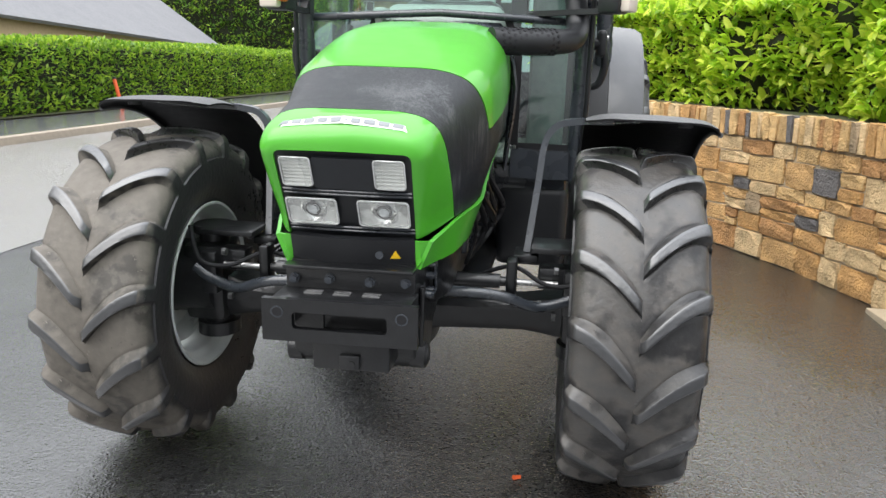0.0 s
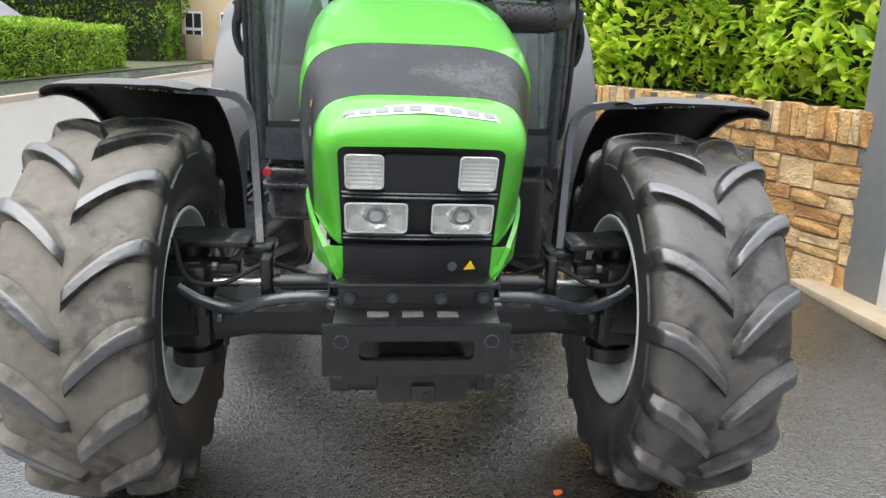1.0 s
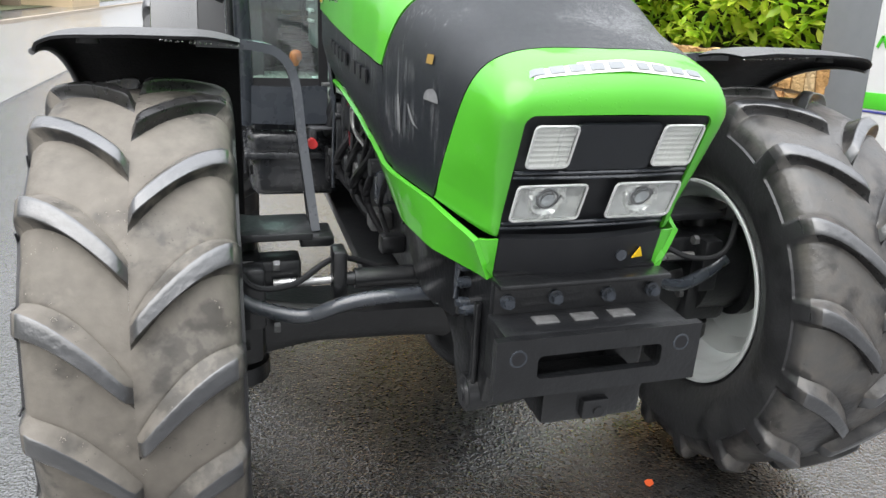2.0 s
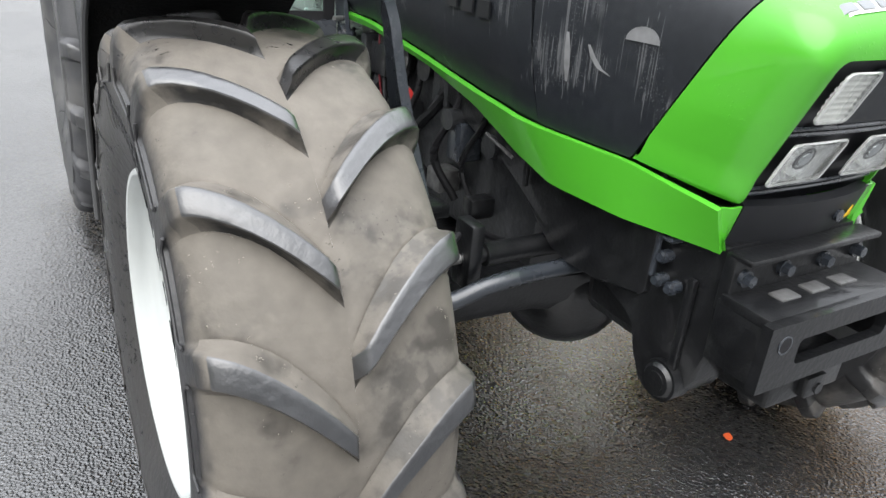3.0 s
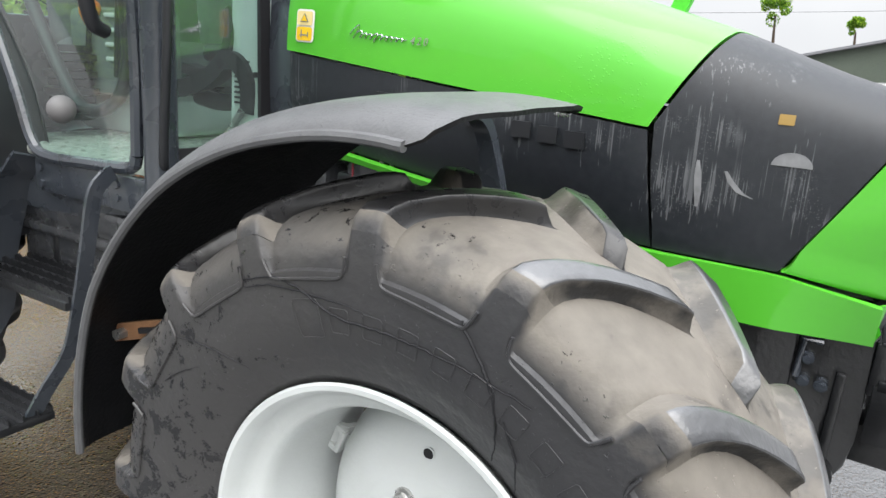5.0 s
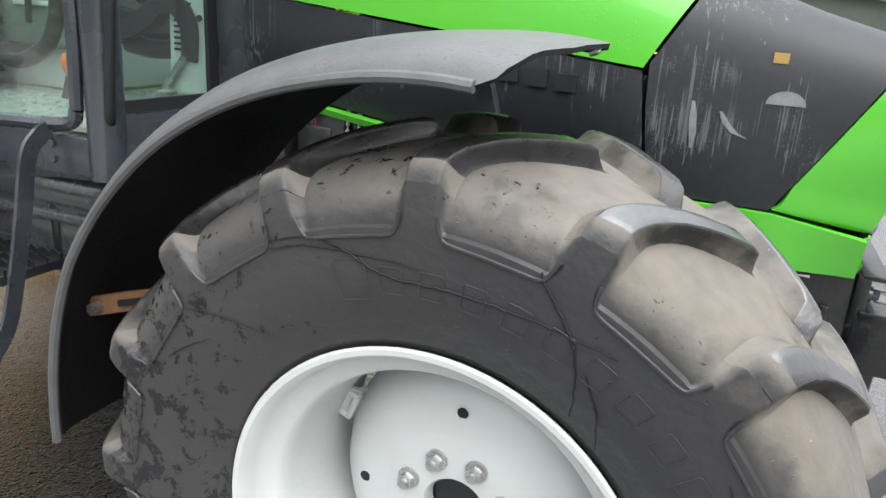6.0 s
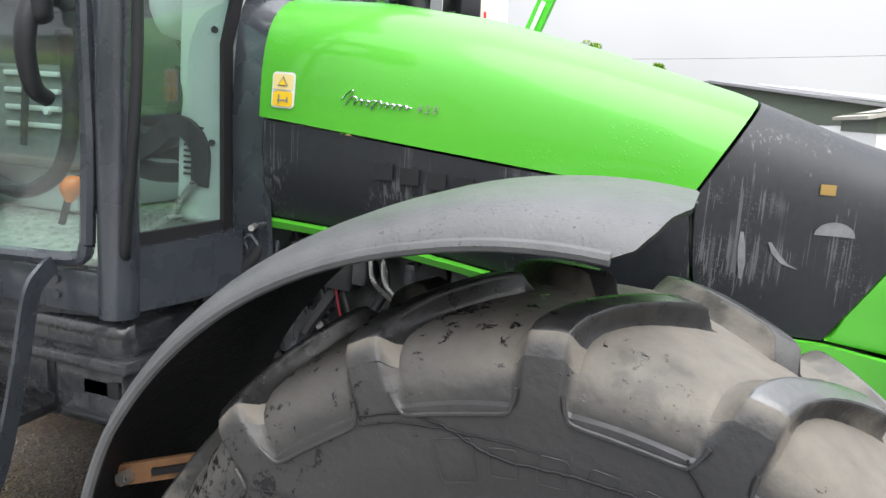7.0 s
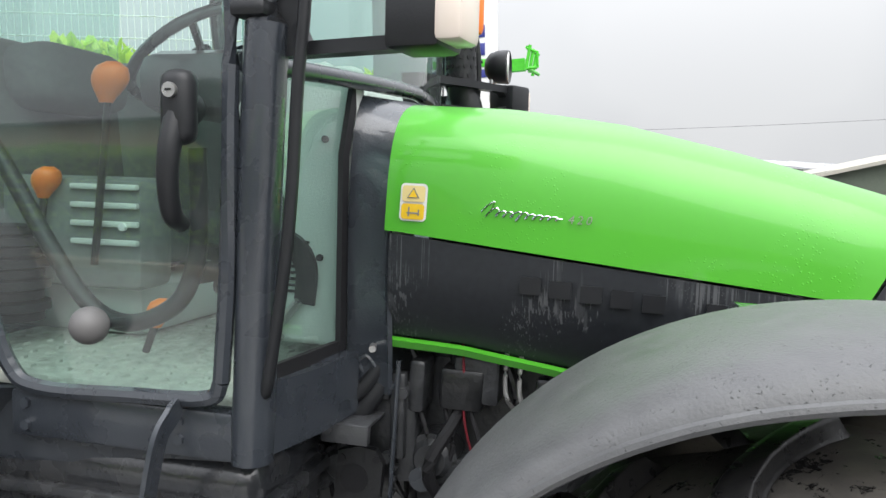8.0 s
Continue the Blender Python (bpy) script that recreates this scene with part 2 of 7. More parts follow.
def side_rubber(name, mud, second, inner, outer, rough=0.75, rear_bias=0.0):
    """A tyre's skin about the x axis: mud on the tread, thinning unevenly to bare black rubber on the sidewalls."""
    m = material(name, mud, rough, second=second, grain=26, patch=5, mix=0.38, bump=0.22, bump_scale=55)
    add_streaks(m, tuple(c * 0.25 for c in mud), 0.75, 9, 9, 0.31, 0.36, 0.5)
    add_streaks(m, tuple(min(0.5, c * 1.4) for c in mud), 0.45, 14, 14, 0.32, 0.38, 0.8)
    add_streaks(m, tuple(c * 0.3 for c in mud), 0.6, 26, 26, 0.335, 0.4, 0.4)
    add_cells(m, 75, 0.15, 0.0012, tuple(min(0.6, c * 2.0) for c in mud), 0.02, 9, 0.57, True)
    add_cells(m, 90, 0.16, 0.0008, tuple(c * 0.2 for c in mud), 0.02, 7, 0.58, True)
    nt = m.node_tree
    b = nt.nodes["Principled BSDF"]
    co, sp, ab, ns, ad, rg, mx, mr = (nt.nodes.new("ShaderNode" + k) for k in ("TexCoord", "SeparateXYZ", "Math", "TexNoise", "Math", "MapRange", "MixRGB", "MixRGB"))
    ab.operation, ad.operation = "ABSOLUTE", "MULTIPLY_ADD"
    ns.inputs["Scale"].default_value, ns.inputs["Detail"].default_value = 17, 6
    ad.inputs[1].default_value = -0.03
    nt.links.new(co.outputs["Object"], sp.inputs[0])
    nt.links.new(co.outputs["Object"], ns.inputs["Vector"])
    nt.links.new(sp.outputs["X"], ab.inputs[0])
    nt.links.new(ns.outputs["Fac"], ad.inputs[0])
    nt.links.new(ab.outputs[0], ad.inputs[2])
    rg.inputs["From Min"].default_value, rg.inputs["From Max"].default_value = inner - 0.015, outer - 0.015
    nt.links.new(ad.outputs[0], rg.inputs["Value"])
    flat, ln, rl, wide = (nt.nodes.new("ShaderNode" + k) for k in ("VectorMath", "VectorMath", "MapRange", "Math"))
    flat.operation, ln.operation, wide.operation = "MULTIPLY", "LENGTH", "MAXIMUM"
    flat.inputs[1].default_value = (0, 1, 1)
    rl.inputs["From Min"].default_value, rl.inputs["From Max"].default_value = 0.535, 0.5
    nt.links.new(co.outputs["Object"], flat.inputs[0])
    nt.links.new(flat.outputs[0], ln.inputs[0])
    nt.links.new(ln.outputs["Value"], rl.inputs["Value"])
    nt.links.new(rg.outputs[0], wide.inputs[0])
    nt.links.new(rl.outputs[0], wide.inputs[1])
    for mix, sock, val in ((mx, "Base Color", (0.029, 0.029, 0.031, 1)), (mr, "Roughness", (0.42, 0.42, 0.42, 1))):
        nt.links.new(wide.outputs[0], mix.inputs["Fac"])
        nt.links.new(b.inputs[sock].links[0].from_socket, mix.inputs["Color1"])
        mix.inputs["Color2"].default_value = val
        nt.links.new(mix.outputs[0], b.inputs[sock])
    add_streaks(m, (0.1, 0.098, 0.095), 0.2, 7, 7, 0.31, 0.4, 0.6)
    if rear_bias > 0.2:  # the tread's colour darkens towards the rear half
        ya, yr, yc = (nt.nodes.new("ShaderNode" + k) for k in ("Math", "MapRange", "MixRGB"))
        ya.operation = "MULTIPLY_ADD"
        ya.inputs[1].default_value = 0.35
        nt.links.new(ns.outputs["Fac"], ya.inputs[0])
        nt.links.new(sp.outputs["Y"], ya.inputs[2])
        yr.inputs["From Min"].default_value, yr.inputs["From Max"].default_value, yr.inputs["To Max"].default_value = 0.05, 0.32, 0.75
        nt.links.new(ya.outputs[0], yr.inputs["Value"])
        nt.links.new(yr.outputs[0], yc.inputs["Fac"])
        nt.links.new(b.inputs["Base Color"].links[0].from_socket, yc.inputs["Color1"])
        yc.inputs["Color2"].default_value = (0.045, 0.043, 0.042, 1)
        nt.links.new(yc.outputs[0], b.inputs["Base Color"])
    # black wet splashes, thicker towards the rear half
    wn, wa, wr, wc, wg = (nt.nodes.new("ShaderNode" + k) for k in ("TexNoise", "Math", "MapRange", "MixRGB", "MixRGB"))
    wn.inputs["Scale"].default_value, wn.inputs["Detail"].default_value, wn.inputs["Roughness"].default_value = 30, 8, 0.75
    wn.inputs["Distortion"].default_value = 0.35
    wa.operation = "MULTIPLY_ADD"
    wa.inputs[1].default_value = rear_bias
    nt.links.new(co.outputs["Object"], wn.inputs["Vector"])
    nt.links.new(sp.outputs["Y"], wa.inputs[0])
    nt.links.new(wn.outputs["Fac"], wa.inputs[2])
    if rear_bias > 0.2:  # and over the top
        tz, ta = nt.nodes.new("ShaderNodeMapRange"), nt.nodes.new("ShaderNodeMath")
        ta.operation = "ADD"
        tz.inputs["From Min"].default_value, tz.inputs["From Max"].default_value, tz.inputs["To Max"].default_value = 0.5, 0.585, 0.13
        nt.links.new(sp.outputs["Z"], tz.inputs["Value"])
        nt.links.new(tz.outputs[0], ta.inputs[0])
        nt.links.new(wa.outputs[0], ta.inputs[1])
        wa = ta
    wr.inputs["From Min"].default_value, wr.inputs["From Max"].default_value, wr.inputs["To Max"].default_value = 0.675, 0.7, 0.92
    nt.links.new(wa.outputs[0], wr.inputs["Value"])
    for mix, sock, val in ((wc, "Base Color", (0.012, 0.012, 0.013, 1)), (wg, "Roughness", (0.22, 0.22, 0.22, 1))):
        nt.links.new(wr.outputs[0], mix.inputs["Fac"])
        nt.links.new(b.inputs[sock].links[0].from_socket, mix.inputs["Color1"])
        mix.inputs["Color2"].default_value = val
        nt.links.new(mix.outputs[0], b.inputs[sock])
    return m


TYRE_MUDDY = side_rubber("muddy_tyre", (0.1566, 0.1408, 0.1197), (0.0836, 0.07568, 0.066), 0.194, 0.206, rear_bias=0.36)
TYRE_GREY = side_rubber("greyed_tyre", (0.063, 0.0621, 0.0612), (0.108, 0.0945, 0.081), 0.194, 0.206, 0.33, 0.05)
add_streaks(TYRE_GREY, (0.013, 0.013, 0.014), 0.85, 11, 11, 0.245, 0.34, 0.3)
# streaked mud, darkened so that the lower flanks' shade sits in the colour
SHADEFLANK = material("mud_and_shade_lug_flank", (0.13, 0.116, 0.098), 0.6, second=(0.016, 0.0155, 0.015), grain=22, patch=7, mix=0.75, bump=0.3, bump_scale=70)
# near-black rubber: painted shade on lower flanks, and the lugs under the guard
DARKRUBBER = material("near_black_lug_rubber", (0.012, 0.012, 0.013), 0.3, second=(0.03, 0.029, 0.028), grain=40, bump=0.08, bump_scale=60)
add_cells(GREEN, 120, 0.26, 0.0003, None, 0, 7, 0.54, True)
add_cells(FENDER_TOP, 125, 0.17, 0.0012, (0.06, 0.061, 0.063), 0.012, 9, 0.47, True)

# ---- mesh helpers ----


BODY = [False]


def seated(p):
    """From the drawing of the bonnet and cab to the tractor's own frame: widened and skewed to fit the camera's view.
    """
    x, y, z = p
    skew = 0.045 * (x + 0.3) * lerp(y, (0.2, 0.85), (1, 0))
    return Vector((x * (1.035 + 0.12 * max(0.0, y)), 1.0686 * y - 0.0356 * z + 0.087 + skew, 1.0318 * z + 0.026 * y - 0.034))


def part(name, bm, mat, parent=None, label="", smooth=True):
    """Links a bmesh as one mesh object under a thing or a part."""
    if BODY[0]:
        for v in bm.verts:
            v.co = seated(v.co)
    bmesh.ops.recalc_face_normals(bm, faces=bm.faces)
    me = bpy.data.meshes.new(name)
    bm.to_mesh(me)
    bm.free()
    for m in mat if isinstance(mat, (list, tuple)) else [mat]:
        me.materials.append(m)
    if smooth:
        for p in me.polygons:
            p.use_smooth = True
        me.set_sharp_from_angle(angle=radians(38))
    ob = new(name, me)
    ob.parent = parent
    if label:
        tagged(ob, label)
    return ob


def thing(name, m=None, **tags):
    ob = new(name)
    ob.empty_display_size = 0.1
    if m is not None:
        ob.matrix_world = m
    return tagged(ob, **tags)


def box(bm, c, s, bevel=0.0, m=None, mi=0, seg=2):
    """A box of size s at c with rounded edges, added to bm."""
    r = bmesh.ops.create_cube(bm, size=1.0)
    vs = r["verts"]
    for v in vs:
        v.co = Vector((v.co.x * s[0], v.co.y * s[1], v.co.z * s[2]))
    fs = list({f for v in vs for f in v.link_faces})
    if bevel:
        es = list({e for f in fs for e in f.edges})
        rb = bmesh.ops.bevel(bm, geom=es, offset=min(bevel, min(s) * 0.45), segments=seg, affect="EDGES", profile=0.5)
        fs = [f for f in set(rb["faces"]) | {f for f in fs if f.is_valid}]
        vs = list({v for f in fs for v in f.verts})
    t = Matrix.Translation(c) @ (m or Matrix())
    for v in vs:
        v.co = t @ v.co
    for f in fs:
        f.material_index = mi
    return vs


def one_box(c, s, bevel=0.0, m=None):
    bm = bmesh.new()
    box(bm, c, s, bevel, m)
    return bm


def cyl(bm, a, b, r, seg=16, r2=None, caps=True):
    a, b = Vector(a), Vector(b)
    d = b - a
    m = Matrix.Translation((a + b) / 2) @ d.to_track_quat("Z", "Y").to_matrix().to_4x4()
    return bmesh.ops.create_cone(bm, cap_ends=caps, segments=seg, radius1=r, radius2=r if r2 is None else r2, depth=d.length, matrix=m)["verts"]


def one_cyl(a, b, r, seg=16, r2=None):
    bm = bmesh.new()
    cyl(bm, a, b, r, seg, r2)
    return bm


def smooth_line(pts, n=8):
    """Catmull-Rom through the points."""
    p = [Vector(q) for q in pts]
    p = [p[0] * 2 - p[1], *p, p[-1] * 2 - p[-2]]
    out = []
    for i in range(1, len(p) - 2):
        for k in range(n):
            t = k / n
            out.append(0.5 * (2 * p[i] + (p[i + 1] - p[i - 1]) * t + (2 * p[i - 1] - 5 * p[i] + 4 * p[i + 1] - p[i + 2]) * t * t
                              + (3 * p[i] - p[i - 1] - 3 * p[i + 1] + p[i + 2]) * t ** 3))
    return out + [p[-2]]


def tube(bm, pts, r, seg=10, flat=None, up=(0, 0, 1), caps=True):
    """Sweeps a circle of radius r, or a flat bar (width, thickness), along pts."""
    pts = [Vector(p) for p in pts]
    rings = []
    for i, p in enumerate(pts):
        d = (pts[min(i + 1, len(pts) - 1)] - pts[max(i - 1, 0)]).normalized()
        side = d.cross(Vector(up))
        side = side.normalized() if side.length > 1e-4 else d.orthogonal().normalized()
        top = side.cross(d).normalized()
        if flat:
            f = flat(i / (len(pts) - 1)) if callable(flat) else flat
            corners = [(-1, -1), (1, -1), (1, 1), (-1, 1)]
            ring = [bm.verts.new(p + side * cx * f[0] / 2 + top * cz * f[1] / 2) for cx, cz in corners]
        else:
            rr = r(i / (len(pts) - 1)) if callable(r) else r
            ring = [bm.verts.new(p + side * math.cos(2 * math.pi * k / seg) * rr + top * math.sin(2 * math.pi * k / seg) * rr) for k in range(seg)]
        rings.append(ring)
    for a, b in zip(rings, rings[1:]):
        for k in range(len(a)):
            bm.faces.new((a[k], a[(k + 1) % len(a)], b[(k + 1) % len(a)], b[k]))
    if caps:
        bm.faces.new(rings[0])
        bm.faces.new(rings[-1][::-1])


def one_tube(pts, r, seg=10, flat=None, up=(0, 0, 1)):
    bm = bmesh.new()
    tube(bm, pts, r, seg, flat, up)
    return bm


def lathe(bm, profile, seg=64, mats=None, closed=False):
    """Turns (axial, radius) points about the x axis."""
    rings = []
    for a, r in profile:
        rings.append([bm.verts.new((a, r * math.cos(2 * math.pi * k / seg), r * math.sin(2 * math.pi * k / seg))) for k in range(seg)])
    pairs = list(zip(rings, rings[1:]))
    if closed:
        pairs.append((rings[-1], rings[0]))
    for i, (p, q) in enumerate(pairs):
        for k in range(seg):
            f = bm.faces.new((p[k], p[(k + 1) % seg], q[(k + 1) % seg], q[k]))
            if mats:
                f.material_index = mats[i]
    return rings


def grid(bm, rows, mi=0, thick=0.0):
    """A sheet of quads through rows of points."""
    vs = [[bm.verts.new(p) for p in row] for row in rows]
    for a, b in zip(vs, vs[1:]):
        for k in range(len(a) - 1):
            f = bm.faces.new((a[k], a[k + 1], b[k + 1], b[k]))
            f.material_index = mi
    return vs


def thicken(bm, d):
    bmesh.ops.recalc_face_normals(bm, faces=bm.faces)
    bmesh.ops.solidify(bm, geom=list(bm.faces), thickness=d)


def polyplate(bm, outline, depth, m, bevel=0.0):
    """A flat plate with the given 2D outline, extruded by depth along its normal, placed by m."""
    vs = [bm.verts.new((x, y, 0)) for x, y in outline]
    f = bm.faces.new(vs)
    r = bmesh.ops.extrude_face_region(bm, geom=[f])
    top = [v for v in r["geom"] if isinstance(v, bmesh.types.BMVert)]
    for v in top:
        v.co.z += depth
    for v in vs + top:
        v.co = m @ v.co


def lerp(x, xs, ys):
    return float(np.interp(x, xs, ys))


def rounded(w, h, r, n=5):
    out = []
    for cx, cy, a0 in ((w / 2 - r, h / 2 - r, 0), (-w / 2 + r, h / 2 - r, 90), (-w / 2 + r, -h / 2 + r, 180), (w / 2 - r, -h / 2 + r, 270)):
        for k in range(n + 1):
            a = radians(a0 + 90 * k / n)
            out.append((cx + r * math.cos(a), cy + r * math.sin(a)))
    return out


SLOPE = 0.0419


def gz(y, x=None):
    """Height of the sloping ground; the yard lies a little lower across the middle, where the tractor stands."""
    dip = 0.0 if x is None else 0.052 * lerp(x, (-3.3, -1.2, 1.2, 2.4), (0, 1, 1, 0)) * lerp(y, (-14, -5, 3.2, 7), (0, 1, 1, 0))
    return SLOPE * max(-60.0, min(80.0, y)) - 0.005 - dip


def ground_material(name, base, second, wet_lo, wet_hi, stone_scale, bump, patch=0.8, relief=0.006):
    """Wet paving: coarse stone relief, with smoother and rougher patches where water stands."""
    m = bpy.data.materials.new(name)
    m.use_nodes = True
    nt = m.node_tree
    b = nt.nodes["Principled BSDF"]
    co = nt.nodes.new("ShaderNodeTexCoord")
    vo, n1, n2 = nt.nodes.new("ShaderNodeTexVoronoi"), nt.nodes.new("ShaderNodeTexNoise"), nt.nodes.new("ShaderNodeTexNoise")
    vo.inputs["Scale"].default_value = stone_scale
    n1.inputs["Scale"].default_value, n1.inputs["Detail"].default_value = patch, 4
    n2.inputs["Scale"].default_value, n2.inputs["Detail"].default_value = stone_scale * 0.6, 5
    for n in (vo, n1, n2):
        nt.links.new(co.outputs["Object"], n.inputs["Vector"])
    mx = nt.nodes.new("ShaderNodeMixRGB")
    mx.inputs["Color1"].default_value, mx.inputs["Color2"].default_value = (*base, 1), (*second, 1)
    nt.links.new(vo.outputs["Color"], mx.inputs["Fac"])
    nt.links.new(mx.outputs[0], b.inputs["Base Color"])
    rr = nt.nodes.new("ShaderNodeMapRange")
    rr.inputs["From Min"].default_value, rr.inputs["From Max"].default_value = 0.35, 0.65
    rr.inputs["To Min"].default_value, rr.inputs["To Max"].default_value = wet_lo, wet_hi
    nt.links.new(n1.outputs["Fac"], rr.inputs["Value"])
    nt.links.new(rr.outputs[0], b.inputs["Roughness"])
    n3 = nt.nodes.new("ShaderNodeTexNoise")
    n3.inputs["Scale"].default_value, n3.inputs["Detail"].default_value = stone_scale * 0.22, 2
    nt.links.new(co.outputs["Object"], n3.inputs["Vector"])
    # each stone has its own gloss
    rv = nt.nodes.new("ShaderNodeMath")
    rv.operation = "MULTIPLY_ADD"
    rv.inputs[1].default_value = 0.34
    nt.links.new(vo.outputs["Color"], rv.inputs[0])
    nt.links.new(rr.outputs[0], rv.inputs[2])
    nt.links.new(rv.outputs[0], b.inputs["Roughness"])
    h = nt.nodes.new("ShaderNodeMath")
    h.operation = "ADD"
    h2 = nt.nodes.new("ShaderNodeMath")
    h2.operation = "ADD"
    nt.links.new(vo.outputs["Distance"], h.inputs[0])
    nt.links.new(n2.outputs["Fac"], h.inputs[1])
    bp = nt.nodes.new("ShaderNodeBump")
    bp.inputs["Strength"].default_value, bp.inputs["Distance"].default_value = bump, relief
    nt.links.new(h.outputs[0], h2.inputs[0])
    nt.links.new(n3.outputs["Fac"], h2.inputs[1])
    nt.links.new(h2.outputs[0], bp.inputs["Height"])
    nt.links.new(bp.outputs[0], b.inputs["Normal"])
    nt.links.new(bp.outputs[0], b.inputs["Coat Normal"])
    # a film of rainwater over the stones
    b.inputs["Coat Weight"].default_value, b.inputs["Coat Roughness"].default_value, b.inputs["Coat IOR"].default_value = 1.0, 0.06, 2.05
    nt.links.new(bp.outputs[0], b.inputs["Coat Normal"])
    b.inputs["Specular IOR Level"].default_value = 0.3
    # standing water levels the relief in patches
    lv = nt.nodes.new("ShaderNodeMapRange")
    lv.inputs["From Min"].default_value, lv.inputs["From Max"].default_value = 0.4, 0.58
    lv.inputs["To Min"].default_value, lv.inputs["To Max"].default_value = bump * 0.6, bump
    nt.links.new(n1.outputs["Fac"], lv.inputs["Value"])
    nt.links.new(lv.outputs[0], bp.inputs["Strength"])
    return m


ASPHALT = ground_material("wet_asphalt", (0.003, 0.0031, 0.0034), (0.026, 0.0265, 0.028), 0.12, 0.3, 105, 1.0, 0.7, 0.0034)
ROADTOP = ground_material("wet_worn_road", (0.16, 0.16, 0.155), (0.26, 0.255, 0.245), 0.14, 0.4, 90, 0.6, 0.5, 0.008)
PAVING = ground_material("wet_grey_pavement", (0.13, 0.13, 0.135), (0.19, 0.19, 0.19), 0.35, 0.6, 60, 0.4)
KERBSTONE = material("worn_concrete_kerb", (0.36, 0.3, 0.23), 0.8, second=(0.24, 0.21, 0.17), bump=0.5, bump_scale=30)
SOIL = material("grassy_soil", (0.06, 0.075, 0.025), 0.95, second=(0.09, 0.07, 0.045), grain=9, bump=0.8, bump_scale=20)
MORTAR = material("sandy_mortar", (0.44, 0.36, 0.25), 0.9, second=(0.33, 0.26, 0.18), bump=0.6, bump_scale=60)


def slab(name, xs, ys, lift, mat, **tags):
    """A sheet that follows the slope of the ground."""
    bm = bmesh.new()
    grid(bm, [[(x, y, gz(y, x) + lift) for x in xs] for y in ys])
    return tagged(part(name, bm, mat, smooth=False), **tags)


slab("ground", (-3000, -60, -7.8, -3.35, *np.linspace(-3.3, 2.4, 20), 60, 3000), (-3000, -60, -14, -10, *np.linspace(-5, 7, 25), 10, 80, 3000), 0.0, ASPHALT, label="dark wet coarse asphalt yard",
     category="ground", kind="structure")
slab("road", (-7.8, -5, -3.36), (-60, -10, 0, 10, 80), 0.004, ROADTOP, label="pale worn wet road beside the yard", category="road", kind="structure")
bm = bmesh.new()
grid(bm, [[(-7.8, y, gz(y)), (-7.82, y, gz(y) + 0.115), (-7.84, y, gz(y) + 0.125), (-7.97, y, gz(y) + 0.125), (-7.98, y, gz(y))] for y in (-60, 0, 10, 20, 40, 80)])
tagged(part("kerb", bm, KERBSTONE, smooth=False), label="low sandy concrete kerb along the road", category="kerb", kind="structure")
slab("pavement", (-9.9, -7.97), (-60, 0, 40, 80), 0.12, PAVING, label="grey wet tarmac footpath behind the kerb", category="pavement", kind="structure")
slab("verge", (-60, -9.9), (-60, 0, 40, 80), 0.15, SOIL, label="grass verge under the hedge", category="verge", kind="structure")

# ---- leaves ----


def leaf_material(name, lo, mid, hi, glossy=0.35):
    m = bpy.data.materials.new(name)
    m.use_nodes = True
    nt = m.node_tree
    b = nt.nodes["Principled BSDF"]
    ge = nt.nodes.new("ShaderNodeNewGeometry")
    ra = nt.nodes.new("ShaderNodeValToRGB")
    ra.color_ramp.elements[0].color, ra.color_ramp.elements[1].color = (*lo, 1), (*hi, 1)
    e = ra.color_ramp.elements.new(0.55)
    e.color = (*mid, 1)
    nt.links.new(ge.outputs["Random Per Island"], ra.inputs["Fac"])
    nt.links.new(ra.outputs["Color"], b.inputs["Base Color"])
    b.inputs["Roughness"].default_value = glossy
    tr = nt.nodes.new("ShaderNodeBsdfTranslucent")
    mx = nt.nodes.new("ShaderNodeMixShader")
    mx.inputs[0].default_value = 0.5
    nt.links.new(ra.outputs["Color"], tr.inputs["Color"])
    nt.links.new(b.outputs[0], mx.inputs[1])
    nt.links.new(tr.outputs[0], mx.inputs[2])
    nt.links.new(mx.outputs[0], nt.nodes["Material Output"].inputs["Surface"])
    return m


LAUREL = leaf_material("laurel_leaf", (0.2, 0.4, 0.025), (0.5, 0.7, 0.05), (0.82, 0.9, 0.14), 0.3)
LAUREL_DARK = leaf_material("clipped_laurel_leaf", (0.1, 0.23, 0.02), (0.24, 0.42, 0.03), (0.5, 0.66, 0.07))
CONIFER = leaf_material("conifer_spray", (0.06, 0.16, 0.015), (0.16, 0.32, 0.025), (0.4, 0.56, 0.05), 0.6)
WOODY = material("dark_hedge_stem", (0.07, 0.05, 0.035), 0.9, second=(0.04, 0.03, 0.02), bump=0.5)


